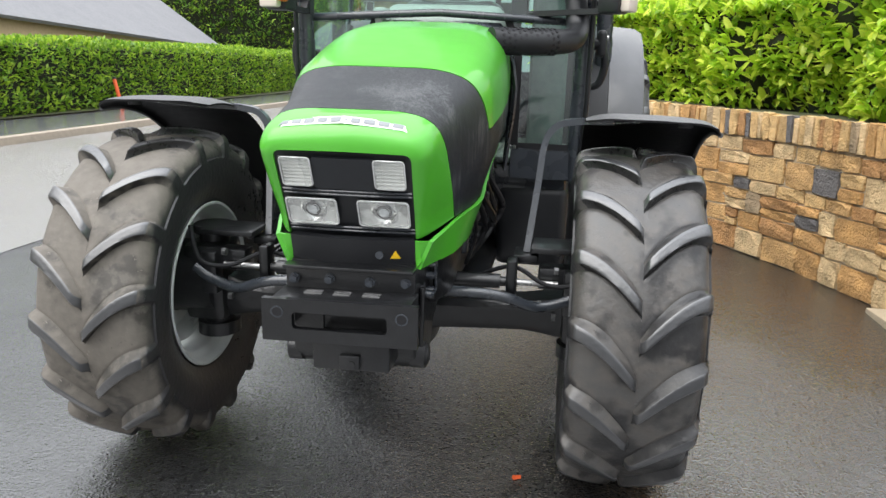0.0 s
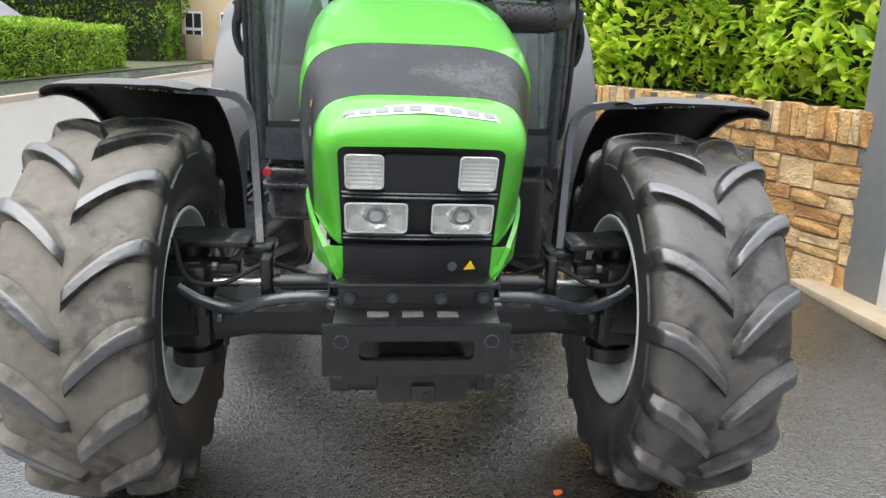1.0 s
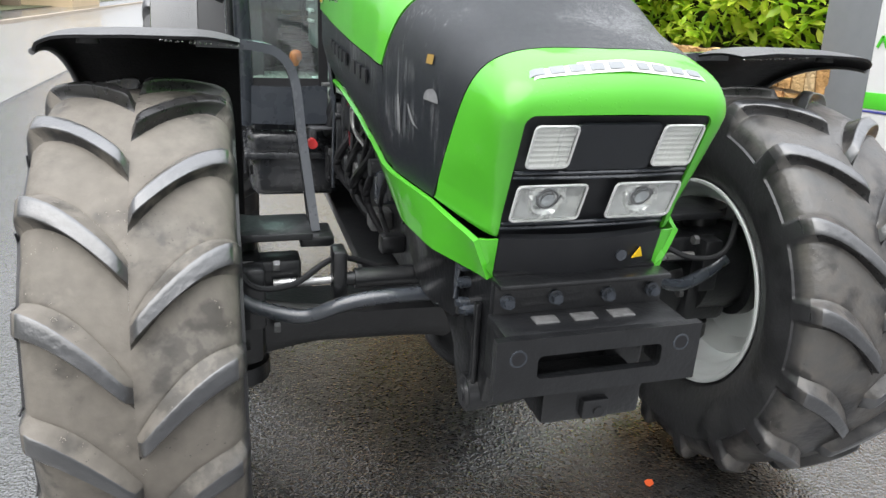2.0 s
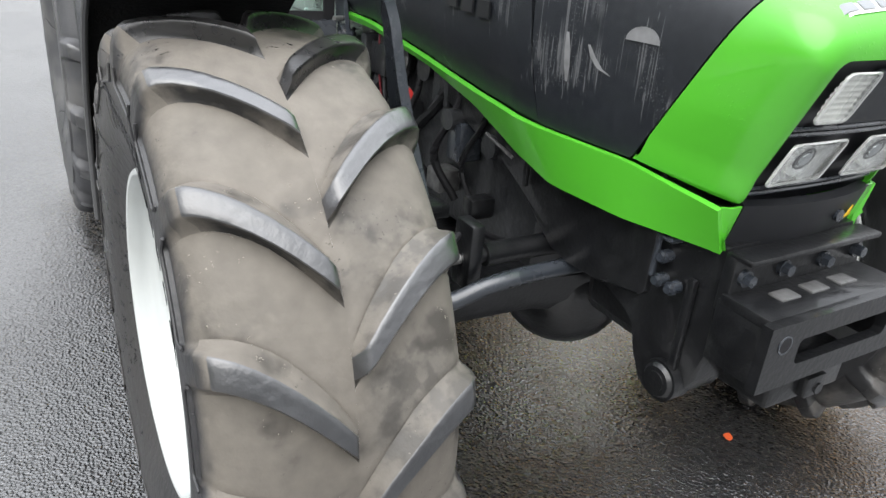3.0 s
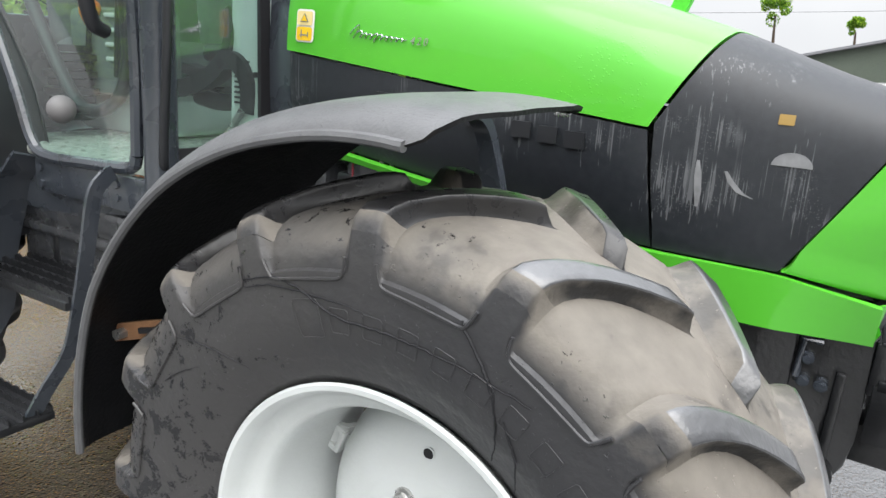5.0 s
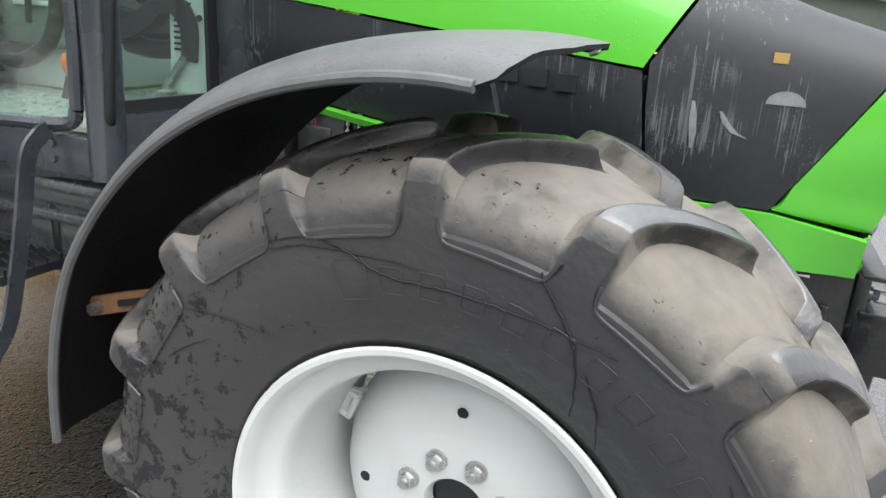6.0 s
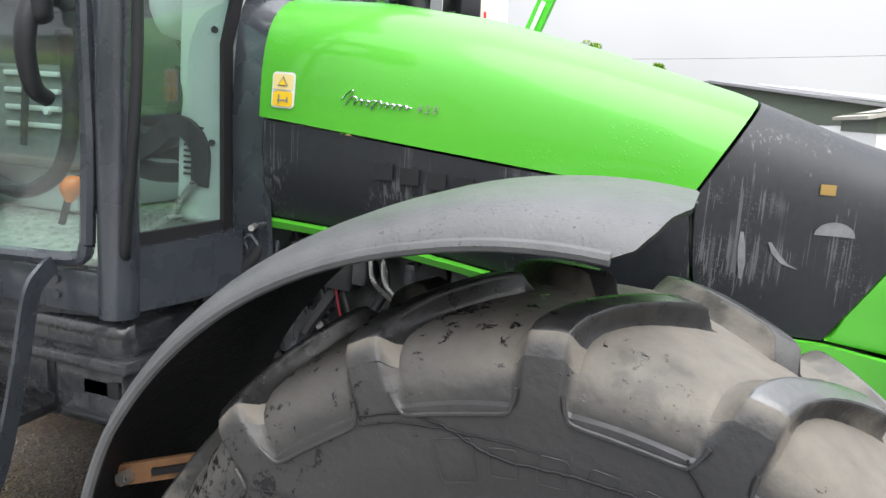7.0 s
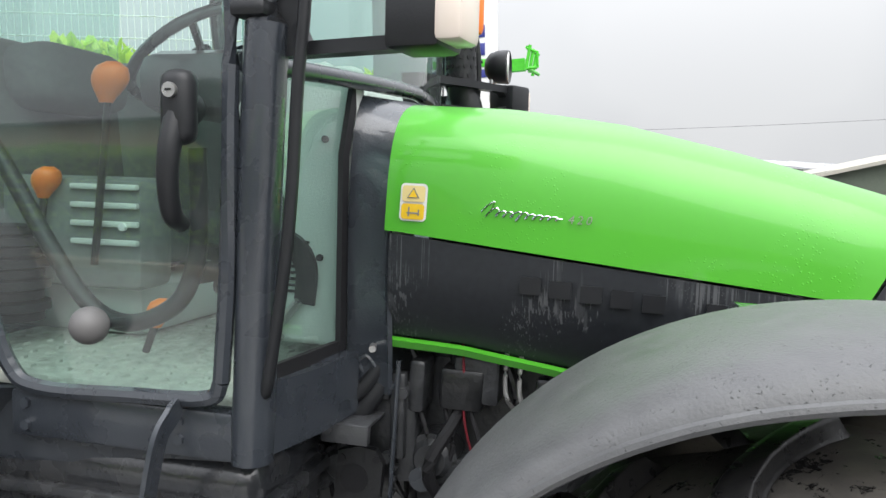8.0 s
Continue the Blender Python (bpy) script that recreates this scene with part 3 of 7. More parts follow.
def leaves(name, centres, normals, size, mat, parent, seed, label=""):
    """One joined mesh of folded leaves at the centres, each turned at random about the outward way."""
    rng = np.random.default_rng(seed)
    n = len(centres)
    u = normals * 0.75 + rng.normal(0, 0.6, (n, 3)) + np.array((0, 0, 0.25))
    u /= np.linalg.norm(u, axis=1)[:, None]
    d = np.array((0, 0, 1.0)) + 0.35 * normals + rng.normal(0, 0.35, (n, 3))
    d -= u * (d * u).sum(1)[:, None]
    d /= np.linalg.norm(d, axis=1)[:, None]
    w = np.cross(d, u)
    s = size * rng.uniform(0.6, 1.3, n)[:, None]
    prof = ((0, 0), (0.35, 0.2), (0.75, 0.16), (1, 0))
    spine = [centres + u * s * (a - 0.5) - d * s * 0.12 * a * a for a, _ in prof]
    v = [spine[0], spine[1] + w * s * 0.2 + d * s * 0.06, spine[1], spine[1] - w * s * 0.2 + d * s * 0.06,
         spine[2] + w * s * 0.17 + d * s * 0.05, spine[2], spine[2] - w * s * 0.17 + d * s * 0.05, spine[3]]
    verts = np.stack(v, 1).reshape(-1, 3)
    quads = [(0, 1, 2), (0, 2, 3), (1, 4, 5, 2), (2, 5, 6, 3), (4, 7, 5), (5, 7, 6)]
    faces = [tuple(i * 8 + k for k in q) for i in range(n) for q in quads]
    me = bpy.data.meshes.new(name)
    me.from_pydata(verts.tolist(), [], faces)
    me.materials.append(mat)
    for p in me.polygons:
        p.use_smooth = True
    ob = new(name, me)
    ob.parent = parent
    tagged(ob, label, kind="stuff")
    return ob


def hedge_shell(path, height, depth, base, per_m2, seed, lumps=0.18, freq=1.6, undercut=0.0):
    """Points and outward ways over the front and top of a hedge along path (x, y), front to its left."""
    rng = np.random.default_rng(seed)
    pts, nrm = [], []
    for (x0, y0), (x1, y1) in zip(path, path[1:]):
        seg = math.hypot(x1 - x0, y1 - y0)
        t = np.array((x1 - x0, y1 - y0)) / seg
        nf = np.array((-t[1], t[0]))
        k = int(per_m2 * seg * (height + depth))
        for _ in range(k):
            a = rng.uniform(0, seg)
            q = rng.uniform(0, height + depth)
            x, y = x0 + t[0] * a, y0 + t[1] * a
            inn = rng.exponential(0.085)
            if q < height:
                z, off, n = q, 0.0, (nf[0], nf[1], 0.15)
            else:
                z, off, n = height, q - height, (0, 0, 1)
            bulge = lumps * noise.noise(Vector((x, y, z)) * freq) * 1.6 + lumps * 0.5 * noise.noise(Vector((x, y, z)) * freq * 3.1)
            r = 0.25
            if q < height and z > height - r:
                off = r - math.sqrt(max(0, r * r - (z - height + r) ** 2))
            if z < undercut:
                off += (undercut - z) * 0.55
            dd = max(bulge - inn, -0.2)
            pts.append((x + nf[0] * (dd * (q < height) - off), y + nf[1] * (dd * (q < height) - off), gz(y) + base + z + (dd if q >= height else 0)))
            nrm.append(n)
    return np.array(pts), np.array(nrm, float)


def hedge(name, path, height, depth, base, per_m2, leaf, mat, seed, label, lumps=0.18, freq=1.6, undercut=0.0):
    h = thing(name, Matrix.Translation((0, 0, 0)), label=label, category="hedge")
    p, n = hedge_shell(path, height, depth, base, per_m2, seed, lumps, freq, undercut)
    leaves("foliage", p, n, leaf, mat, h, seed + 1)
    # dark sheet inside the hedge: painted shade that closes the gaps between leaves
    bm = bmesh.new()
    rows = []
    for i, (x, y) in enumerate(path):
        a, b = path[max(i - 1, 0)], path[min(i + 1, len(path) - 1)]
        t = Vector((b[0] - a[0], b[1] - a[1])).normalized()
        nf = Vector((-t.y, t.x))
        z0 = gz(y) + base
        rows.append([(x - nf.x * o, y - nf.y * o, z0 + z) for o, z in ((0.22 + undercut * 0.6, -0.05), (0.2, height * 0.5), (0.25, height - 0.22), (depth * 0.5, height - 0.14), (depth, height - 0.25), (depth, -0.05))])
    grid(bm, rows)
    part("shade_core", bm, HEART, h)
    return h


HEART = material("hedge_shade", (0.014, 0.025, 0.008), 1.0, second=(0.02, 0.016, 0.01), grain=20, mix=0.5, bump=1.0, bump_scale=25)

WALL = [(-0.6, 8.3), (0.4, 6.75), (1.2, 5.4), (1.94, 4.09), (2.34, 3.24), (2.62, 2.45), (2.76, 1.95), (3.0, 1.2), (3.3, 0.0)]


def wall_at(s):
    """Place and direction at s metres along the wall's face."""
    for (x0, y0), (x1, y1) in zip(WALL, WALL[1:]):
        d = math.hypot(x1 - x0, y1 - y0)
        if s <= d:
            return x0 + (x1 - x0) * s / d, y0 + (y1 - y0) * s / d, math.atan2(y1 - y0, x1 - x0)
        s -= d
    return x1, y1, math.atan2(y1 - y0, x1 - x0)


laurel_line = [(p[0] + 0.4, p[1] + 0.3) for p in smooth_line([(*wall_at(7.4 - 0.8 * k)[:2], 0) for k in range(10)], 3)]
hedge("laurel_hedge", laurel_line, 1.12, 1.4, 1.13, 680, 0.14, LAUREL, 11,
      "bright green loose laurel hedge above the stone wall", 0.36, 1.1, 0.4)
hedge("clipped_hedge", [(-12.2, 28.6), (-10.5, 28.4), (-10.3, 24), (-10.1, 12), (-10.0, 4), (-10.0, -6)], 1.55, 1.3, 0.15, 300, 0.125, LAUREL_DARK, 21,
      "long clipped green laurel hedge beside the footpath", 0.07, 1.5)
hedge("tall_hedge", [(-12.1, 43), (-11.9, 37.5), (-13.5, 36.5), (-19, 34.5), (-30, 33.2)], 5.4, 2.0, 0.15, 90, 0.22, CONIFER, 31, "tall dark conifer hedge beyond the clipped hedge", 0.4, 0.8)

# ---- stone wall ----
STONE = bpy.data.materials.new("sandstone")
STONE.use_nodes = True
nt = STONE.node_tree
b = nt.nodes["Principled BSDF"]
oi, ra = nt.nodes.new("ShaderNodeObjectInfo"), nt.nodes.new("ShaderNodeValToRGB")
ra.color_ramp.interpolation = "CONSTANT"
cols = [(0, (0.52, 0.29, 0.105)), (0.2, (0.6, 0.39, 0.17)), (0.4, (0.43, 0.225, 0.085)), (0.58, (0.66, 0.47, 0.25)), (0.74, (0.56, 0.335, 0.135)), (0.88, (0.14, 0.13, 0.125)), (0.95, (0.38, 0.28, 0.17))]
ra.color_ramp.elements[0].position, ra.color_ramp.elements[0].color = cols[0][0], (*cols[0][1], 1)
ra.color_ramp.elements[1].position, ra.color_ramp.elements[1].color = cols[1][0], (*cols[1][1], 1)
for pos, c in cols[2:]:
    ra.color_ramp.elements.new(pos).color = (*c, 1)
nt.links.new(oi.outputs["Random"], ra.inputs["Fac"])
ge, n1, n2 = nt.nodes.new("ShaderNodeNewGeometry"), nt.nodes.new("ShaderNodeTexNoise"), nt.nodes.new("ShaderNodeTexNoise")
n1.inputs["Scale"].default_value, n1.inputs["Detail"].default_value = 9, 6
n2.inputs["Scale"].default_value, n2.inputs["Detail"].default_value = 55, 4
nt.links.new(ge.outputs["Position"], n1.inputs["Vector"])
nt.links.new(ge.outputs["Position"], n2.inputs["Vector"])
mx = nt.nodes.new("ShaderNodeMixRGB")
mx.blend_type = "MULTIPLY"
mx.inputs["Fac"].default_value = 0.75
n1r = nt.nodes.new("ShaderNodeMapRange")
n1r.inputs["From Min"].default_value, n1r.inputs["From Max"].default_value = 0.3, 0.7
n1r.inputs["To Min"].default_value, n1r.inputs["To Max"].default_value = 0.55, 1.3
nt.links.new(n1.outputs["Fac"], n1r.inputs["Value"])
nt.links.new(ra.outputs["Color"], mx.inputs["Color1"])
nt.links.new(n1r.outputs[0], mx.inputs["Color2"])
nt.links.new(mx.outputs[0], b.inputs["Base Color"])
b.inputs["Roughness"].default_value = 0.8
bp = nt.nodes.new("ShaderNodeBump")
bp.inputs["Strength"].default_value, bp.inputs["Distance"].default_value = 1.0, 0.02
nt.links.new(n2.outputs["Fac"], bp.inputs["Height"])
nt.links.new(bp.outputs[0], b.inputs["Normal"])

bm = bmesh.new()
rows = []
for k in range(41):
    x, y, a = wall_at(k * 0.24)
    nx, ny = math.sin(a), -math.cos(a)
    rows.append([(x - nx * o, y - ny * o, gz(y) + z) for o, z in ((0.006, -0.1), (0.006, 1.12), (0.36, 1.12), (0.36, -0.1))])
grid(bm, rows)
garden_wall = tagged(part("garden_wall", bm, MORTAR, smooth=False), label="low curved wall of orange sandstone with upright coping stones",
                     category="wall", kind="structure")
bm = bmesh.new()
rows = []
for k in range(34):
    x, y, a = wall_at(k * 0.24)
    nx, ny = math.sin(a), -math.cos(a)
    rows.append([(x - nx * o, y - ny * o, gz(y) + z) for o, z in ((0.33, 1.09), (0.7, 1.12), (2.0, 1.14), (8.0, 1.3))])
grid(bm, rows)
tagged(part("planting_bed", bm, SOIL), label="grassy soil bed behind the wall", category="bed", kind="structure")

# white weldmesh fence behind the laurels
FENCEWHITE = material("white_coated_wire", (0.75, 0.76, 0.76), 0.4, second=(0.65, 0.66, 0.66))
fence = thing("mesh_fence", Matrix.Translation((0, 0, 0)), label="white weldmesh panel fence behind the laurel hedge", category="fence")


def behind_wall(s, o):
    x, y, a = wall_at(s)
    return x - math.sin(a) * o, y + math.cos(a) * o


for k in range(3):
    p0, p1 = behind_wall(0.6 + 1.8 * k, 1.9), behind_wall(2.4 + 1.8 * k, 1.9)
    z0 = gz(p0[1]) + 1.15
    part("fence_post", one_box((*p0, z0 + 1.15), (0.06, 0.06, 2.4), 0.006), FENCEWHITE, fence)
    bm = bmesh.new()
    u = Vector((p1[0] - p0[0], p1[1] - p0[1], 0))
    n = int(u.length / 0.055)
    for i in range(n + 1):
        q = Vector((*p0, 0)) + u * i / n
        cyl(bm, (q.x, q.y, z0 + 0.05), (q.x, q.y, z0 + 2.2), 0.0035, 4, caps=False)
    for j in range(12):
        cyl(bm, (p0[0], p0[1], z0 + 0.08 + 0.19 * j), (p1[0], p1[1], z0 + 0.08 + 0.19 * j), 0.0045, 4, caps=False)
    tagged(part("wire_panel", bm, FENCEWHITE, fence), kind="stuff")

# ---- tractor: own frame, nose towards -y, front axle at the origin, parked nose-down on the slope ----
TRACTOR = thing("tractor", pose(0, 0, 0, 2.4, 0, 0), label="green and black farm tractor with cab, wet from rain", category="tractor")

BODY[0] = True
HY = (-0.56, -0.36, -0.2, -0.07, 0.2, 0.45, 0.86)


def hood(y, s):
    """A point of the bonnet's left half: y along, s from the lower edge (0) to the top middle (1)."""
    w = lerp(y, HY, (0.252, 0.275, 0.312, 0.345, 0.356, 0.356, 0.345))
    xb = lerp(y, (-0.56, -0.52, -0.36, -0.19, 0.2, 0.86), (0.185, 0.19, 0.262, 0.283, 0.29, 0.292))
    zb = lerp(y, (-0.56, -0.36, -0.175, -0.05, 0.12, 0.33, 0.64, 0.86), (0.85, 0.857, 0.862, 0.893, 0.955, 1.003, 1.042, 1.048))
    zm = lerp(y, (-0.56, -0.36, 0.0, 0.86), (1.1, 1.1, 1.17, 1.22))
    zt = lerp(y, (-0.56, -0.39, -0.335, -0.155, 0.126, 0.354, 0.589, 0.86), (1.3, 1.345, 1.363, 1.424, 1.497, 1.547, 1.573, 1.577))
    if s < 0.5:
        k = math.sin(s * math.pi)
        return Vector((-(xb + (w - xb) * k), y, zb + (zm - zb) * s * 2))
    q, n = (s - 0.5) * math.pi, 2 / 4.4
    return Vector((-w * max(math.cos(q), 0) ** n, y, zm + (zt - zm) * math.sin(q) ** n))


def hood_s(y, z):
    """The s at which the bonnet reaches height z."""
    lo, hi = 0.0, 1.0
    for _ in range(30):
        m = (lo + hi) / 2
        lo, hi = (m, hi) if hood(y, m).z < z else (lo, m)
    return lo


def y_nose(z):
    return lerp(z, (0.966, 1.1, 1.24, 1.292, 1.33), (-0.36, -0.435, -0.512, -0.538, -0.555))


def y_seam(z):
    return lerp(z, (0.97, 1.216, 1.4, 1.46), (-0.13, -0.095, -0.192, -0.2))


def z_strip(y):
    return lerp(y, (-0.56, -0.36, -0.118, 0.1, 0.337, 0.64, 0.86), (0.93, 0.966, 0.972, 0.99, 1.02, 1.058, 1.066))


def z_wedge(y):
    return lerp(y, (-0.095, 0.785), (1.214, 1.293))


def on_hood(y, z):
    return hood(y, hood_s(y, z))


def half_panel(fn, nu, nv):
    """Rows of points fn(a, b) on the left half, and their mirror images, narrowed rearwards to fit the camera's view.
    """
    rows = [[fn(i / nu, j / nv) for j in range(nv + 1)] for i in range(nu + 1)]
    return rows, [[Vector((-p.x * (1 - 0.14 * max(0.0, p.y)), p.y, p.z)) for p in row] for row in rows]


def panel(name, fn, nu, nv, mat, label="", gap=0.006, closed_top=False):
    a, b = half_panel(fn, nu, nv)
    bm = bmesh.new()
    grid(bm, a)
    if closed_top:
        grid(bm, b)
        bmesh.ops.remove_doubles(bm, verts=[v for v in bm.verts if abs(v.co.x) < 0.002], dist=0.004)
    else:
        other = bmesh.new()
        grid(other, b)
        thicken(other, 0.012)
        part(name, other, mat, TRACTOR, label)
    thicken(bm, 0.012)
    return part(name, bm, mat, TRACTOR, label)


def seam_s(s):
    """Where the rear edge of the dark band runs at level s."""
    y = -0.15
    for _ in range(12):
        y = y_seam(hood(y, s).z)
    return y


def nose_s(s):
    y = -0.45
    for _ in range(12):
        y = y_nose(hood(y, s).z)
    return y


def band(a, b):
    s0 = 0.0
    s = hood_s(-0.24, z_strip(-0.24) + 0.004) * (1 - b) + b
    y0, y1 = nose_s(s) + 0.004, seam_s(s) - 0.003
    y = y0 + (y1 - y0) * a
    lo = hood_s(y, z_strip(y) + 0.004)
    return hood(y, max(s, lo) if b > 0 else lo)


def strip(a, b):
    y = -0.535 + (0.795 + 0.535) * a
    return hood(y, hood_s(y, z_strip(y)) * b)


def side(a, b):
    y1 = 0.79
    y0 = y_seam(z_strip(-0.1) + b * (z_wedge(-0.07) - z_strip(-0.1))) + 0.004
    y = y0 + (y1 - y0) * a
    return on_hood(y, z_strip(y) + 0.004 + b * (z_wedge(y) - z_strip(y) - 0.008)) + Vector((0.004, 0, 0))


def wedge(a, b):
    s0 = hood_s(-0.095, 1.216)
    s = s0 + (1 - s0) * b
    y0 = seam_s(s) + 0.003
    y = y0 + (0.8 - y0) * a
    sl = hood_s(y, z_wedge(y) + 0.002)
    return hood(y, sl + (1 - sl) * b)


panel("hood_band", band, 16, 26, MESHBLACK, "rain-streaked black mesh band across the bonnet", closed_top=True)
panel("hood_strip", strip, 40, 4, GREEN, "green lower edge of the bonnet")
panel("hood_side_panel", side, 30, 8, MESHBLACK, "black ribbed side panel of the bonnet")
panel("hood_top", wedge, 30, 18, GREEN, "glossy green bonnet top beaded with rain", closed_top=True)

GRILLE_T, GRILLE_B = Vector((0.19, -0.648, 1.197)), Vector((0.186, -0.537, 0.935))


def grille_edge(k):
    """Edge of the grille opening, k from the lower corner (0) by the upper corner (0.62) to the top middle (1)."""
    if k < 0.55:
        q = k / 0.55
        p = GRILLE_B.lerp(GRILLE_T, q * 0.93)
        return Vector((-p.x, p.y, p.z)), Vector((-1, 0, 0))
    if k < 0.7:
        q = (k - 0.55) / 0.15
        a = q * math.pi / 2
        r = 0.02
        return Vector((-(0.19 - r) - r * math.cos(a), -0.64 - 0.008 * math.sin(a), 1.178 + r * math.sin(a))), Vector((-math.cos(a), 0, math.sin(a)))
    q = (k - 0.7) / 0.3
    return Vector((-0.17 * (1 - q), -0.648 - 0.012 * q, 1.198 + 0.004 * q)), Vector((0, 0, 1))


def nose(a, b):
    """From the dark band (a=0) over the rounded edge to the grille opening (a=1)."""
    s0 = hood_s(-0.36, 0.972)
    s = s0 + (1 - s0) * b
    A = hood(nose_s(s), s)
    k = b
    C, n = grille_edge(k)
    w = lerp(k, (0, 0.3, 0.5, 0.62, 1), (0.018, 0.05, 0.068, 0.07, 0.09))
    K = C + n * w + Vector((0, -0.012, 0))
    if n.z < 0.01:
        K.z = C.z + 0.01
    p = A * (1 - a) ** 2 + K * 2 * a * (1 - a) + C * a * a
    if b < 0.12:
        p.z += (z_strip(p.y) + 0.006 - p.z) * (1 - b / 0.12)
    return p


panel("hood_nose", nose, 12, 40, GREEN, "rounded green nose of the bonnet", closed_top=True)

# grille insert: backing plate, ribs, four lamps, lower fascia
G_UP = (GRILLE_T - GRILLE_B)
G_UP.x = 0
TILT_G = math.degrees(math.atan2(-(GRILLE_T.y - GRILLE_B.y), GRILLE_T.z - GRILLE_B.z))


def on_grille(x, z, out=0.0):
    """Pose on the grille's face at x and height z; its local y points up the face, its z outwards."""
    y = GRILLE_B.y + (GRILLE_T.y - GRILLE_B.y) * (z - GRILLE_B.z) / (GRILLE_T.z - GRILLE_B.z)
    return pose(x, y - out - 0.01 * (1 - (x / 0.19) ** 2), z, 90 + TILT_G, 0, 0)


bm = bmesh.new()
polyplate(bm, rounded(0.384, 0.29, 0.02), 0.01, on_grille(0, 1.066, -0.028))
grille = part("grille", bm, BLACK, TRACTOR, "black plastic grille panel")
bm = bmesh.new()
polyplate(bm, rounded(0.17, 0.1, 0.008), 0.008, on_grille(0, 1.138, -0.012))
part("mesh_panel", bm, MESHBLACK, grille)
for z in (1.083, 1.072, 0.968, 0.957):
    bm = bmesh.new()
    tube(bm, [on_grille(x, z, -0.006).translation for x in np.linspace(-0.183, 0.183, 13)], 0.0038, 6)
    part("rib", bm, CABPAINT, grille)
for sx in (-1, 1):
    for nm, x0, x1, z0, z1 in (("upper_headlamp", 0.087, 0.172, 1.098, 1.184), ("lower_headlamp", 0.03, 0.175, 0.98, 1.062)):
        cx, cz, w, h = sx * (x0 + x1) / 2, (z0 + z1) / 2, x1 - x0, (z1 - z0) * 1.05
        bm = bmesh.new()
        polyplate(bm, rounded(w + 0.012, h + 0.012, 0.012), 0.012, on_grille(cx, cz, -0.03))
        lamp = part(nm, bm, BLACK, TRACTOR, "clear rectangular headlamp in a black bezel")
        bm = bmesh.new()
        mr = on_grille(cx, cz, 0.0)
        low = nm == "lower_headlamp"
        rows = []
        for j in range(25):
            yy = -0.48 + 0.04 * j
            row = []
            for k in range(33):
                xx = -0.48 + 0.03 * k
                if low:  # two side bowls stepped beside a round middle bowl
                    rad = math.hypot(xx * w, yy * h) / (h * 0.42)
                    dz = -0.024 * (1 - min(rad, 1) ** 2) - (0.0 if rad < 1 else 0.012 * (1 - (2 * yy) ** 2) * (1 - (2 * xx) ** 4)) + 0.0012 * (k // 4 % 2)
                else:
                    dz = (0.0018 if j % 3 == 0 else -0.0004) - 0.004 * (1 - (2 * yy) ** 2)
                row.append(mr @ Vector((xx * w, yy * h, dz + 0.003)))
            rows.append(row)
        grid(bm, rows)
        part("reflector", bm, BRIGHTREFLECTOR if low else REFLECTOR, lamp, "", low)
        rim = [mr @ Vector((x, y, 0.006)) for x, y in rounded(w - 0.001, h - 0.001, 0.01)]
        part("lamp_rim", one_tube(rim + rim[:2], 0.0026, 6), LAMPRIM, lamp, "pale moulded rim")
        bm = bmesh.new()
        m = on_grille(cx, cz, 0.006)
        if nm == "lower_headlamp":
            bmesh.ops.create_cone(bm, cap_ends=True, segments=20, radius1=0.019, radius2=0.014, depth=0.014, matrix=m @ Matrix.Translation((0, 0, -0.012)))
            part("bulb_cap", bm, CHROME, lamp)
            ring = [m @ Vector((0.021 * math.cos(a), 0.021 * math.sin(a), -0.008)) for a in np.linspace(0, 2 * math.pi, 25)]
            part("bulb_ring", one_tube(ring, 0.0022, 6), DARK, lamp)
            bm = bmesh.new()
        n = 22
        rows = [[m @ Vector((-w / 2 + w * i / n, y, (0.0018 if i % 2 else 0.0) + 0.008 * (1 - (2 * i / n - 1) ** 2))) for i in range(n + 1)] for y in np.linspace(-h / 2, h / 2, 5)]
        grid(bm, rows)
        thicken(bm, 0.003)
        lens = part("lens", bm, CLEARLENS, lamp)
        lens.visible_shadow = False
bm = bmesh.new()
grid(bm, [[Vector((x, lerp(z, (0.84, 0.94), (-0.522, -0.548)) - 0.03 * (1 - (x / 0.19) ** 2), z)) for x in np.linspace(-0.183, 0.183, 13)] for z in (0.842, 0.87, 0.9, 0.938)])
thicken(bm, 0.02)
fascia = part("lower_fascia", bm, BLACK, TRACTOR, "black plastic strip below the headlamps")

for sx in (-1, 1):  # green corners closing the lower edge to the fascia
    rows = []
    for b in np.linspace(0, 1, 5):
        p = strip(0, b)
        q = Vector((-0.184, lerp(b, (0, 1), (-0.525, -0.547)), lerp(b, (0, 1), (0.842, 0.936))))
        p, q = Vector((sx * abs(p.x), p.y, p.z)), Vector((sx * abs(q.x), q.y, q.z))
        rows.append([p, p.lerp(q, 0.5) + Vector((sx * 0.004, -0.004, 0)), q])
    bm = bmesh.new()
    grid(bm, rows)
    thicken(bm, 0.004)
    part("hood_strip_corner", bm, GREEN, TRACTOR)


def on_fascia(x, z, out):
    return pose(x, lerp(z, (0.84, 0.94), (-0.522, -0.548)) - 0.03 * (1 - (x / 0.19) ** 2) - out, z, 90 + 14, 0, math.degrees(0.06 * x / 0.036))


bm = bmesh.new()
polyplate(bm, [(-0.015, -0.011), (0.015, -0.011), (0, 0.014)], 0.002, on_fascia(0.13, 0.893, 0.004))
part("warning_sticker", bm, YELLOW, fascia, "yellow warning triangle sticker")
part("sensor_cap", one_cyl(on_fascia(0.085, 0.893, -0.01).translation, on_fascia(0.085, 0.893, 0.008).translation, 0.012), CABPAINT, fascia)

# badge: white plate with plain grey blocks
bm = bmesh.new()


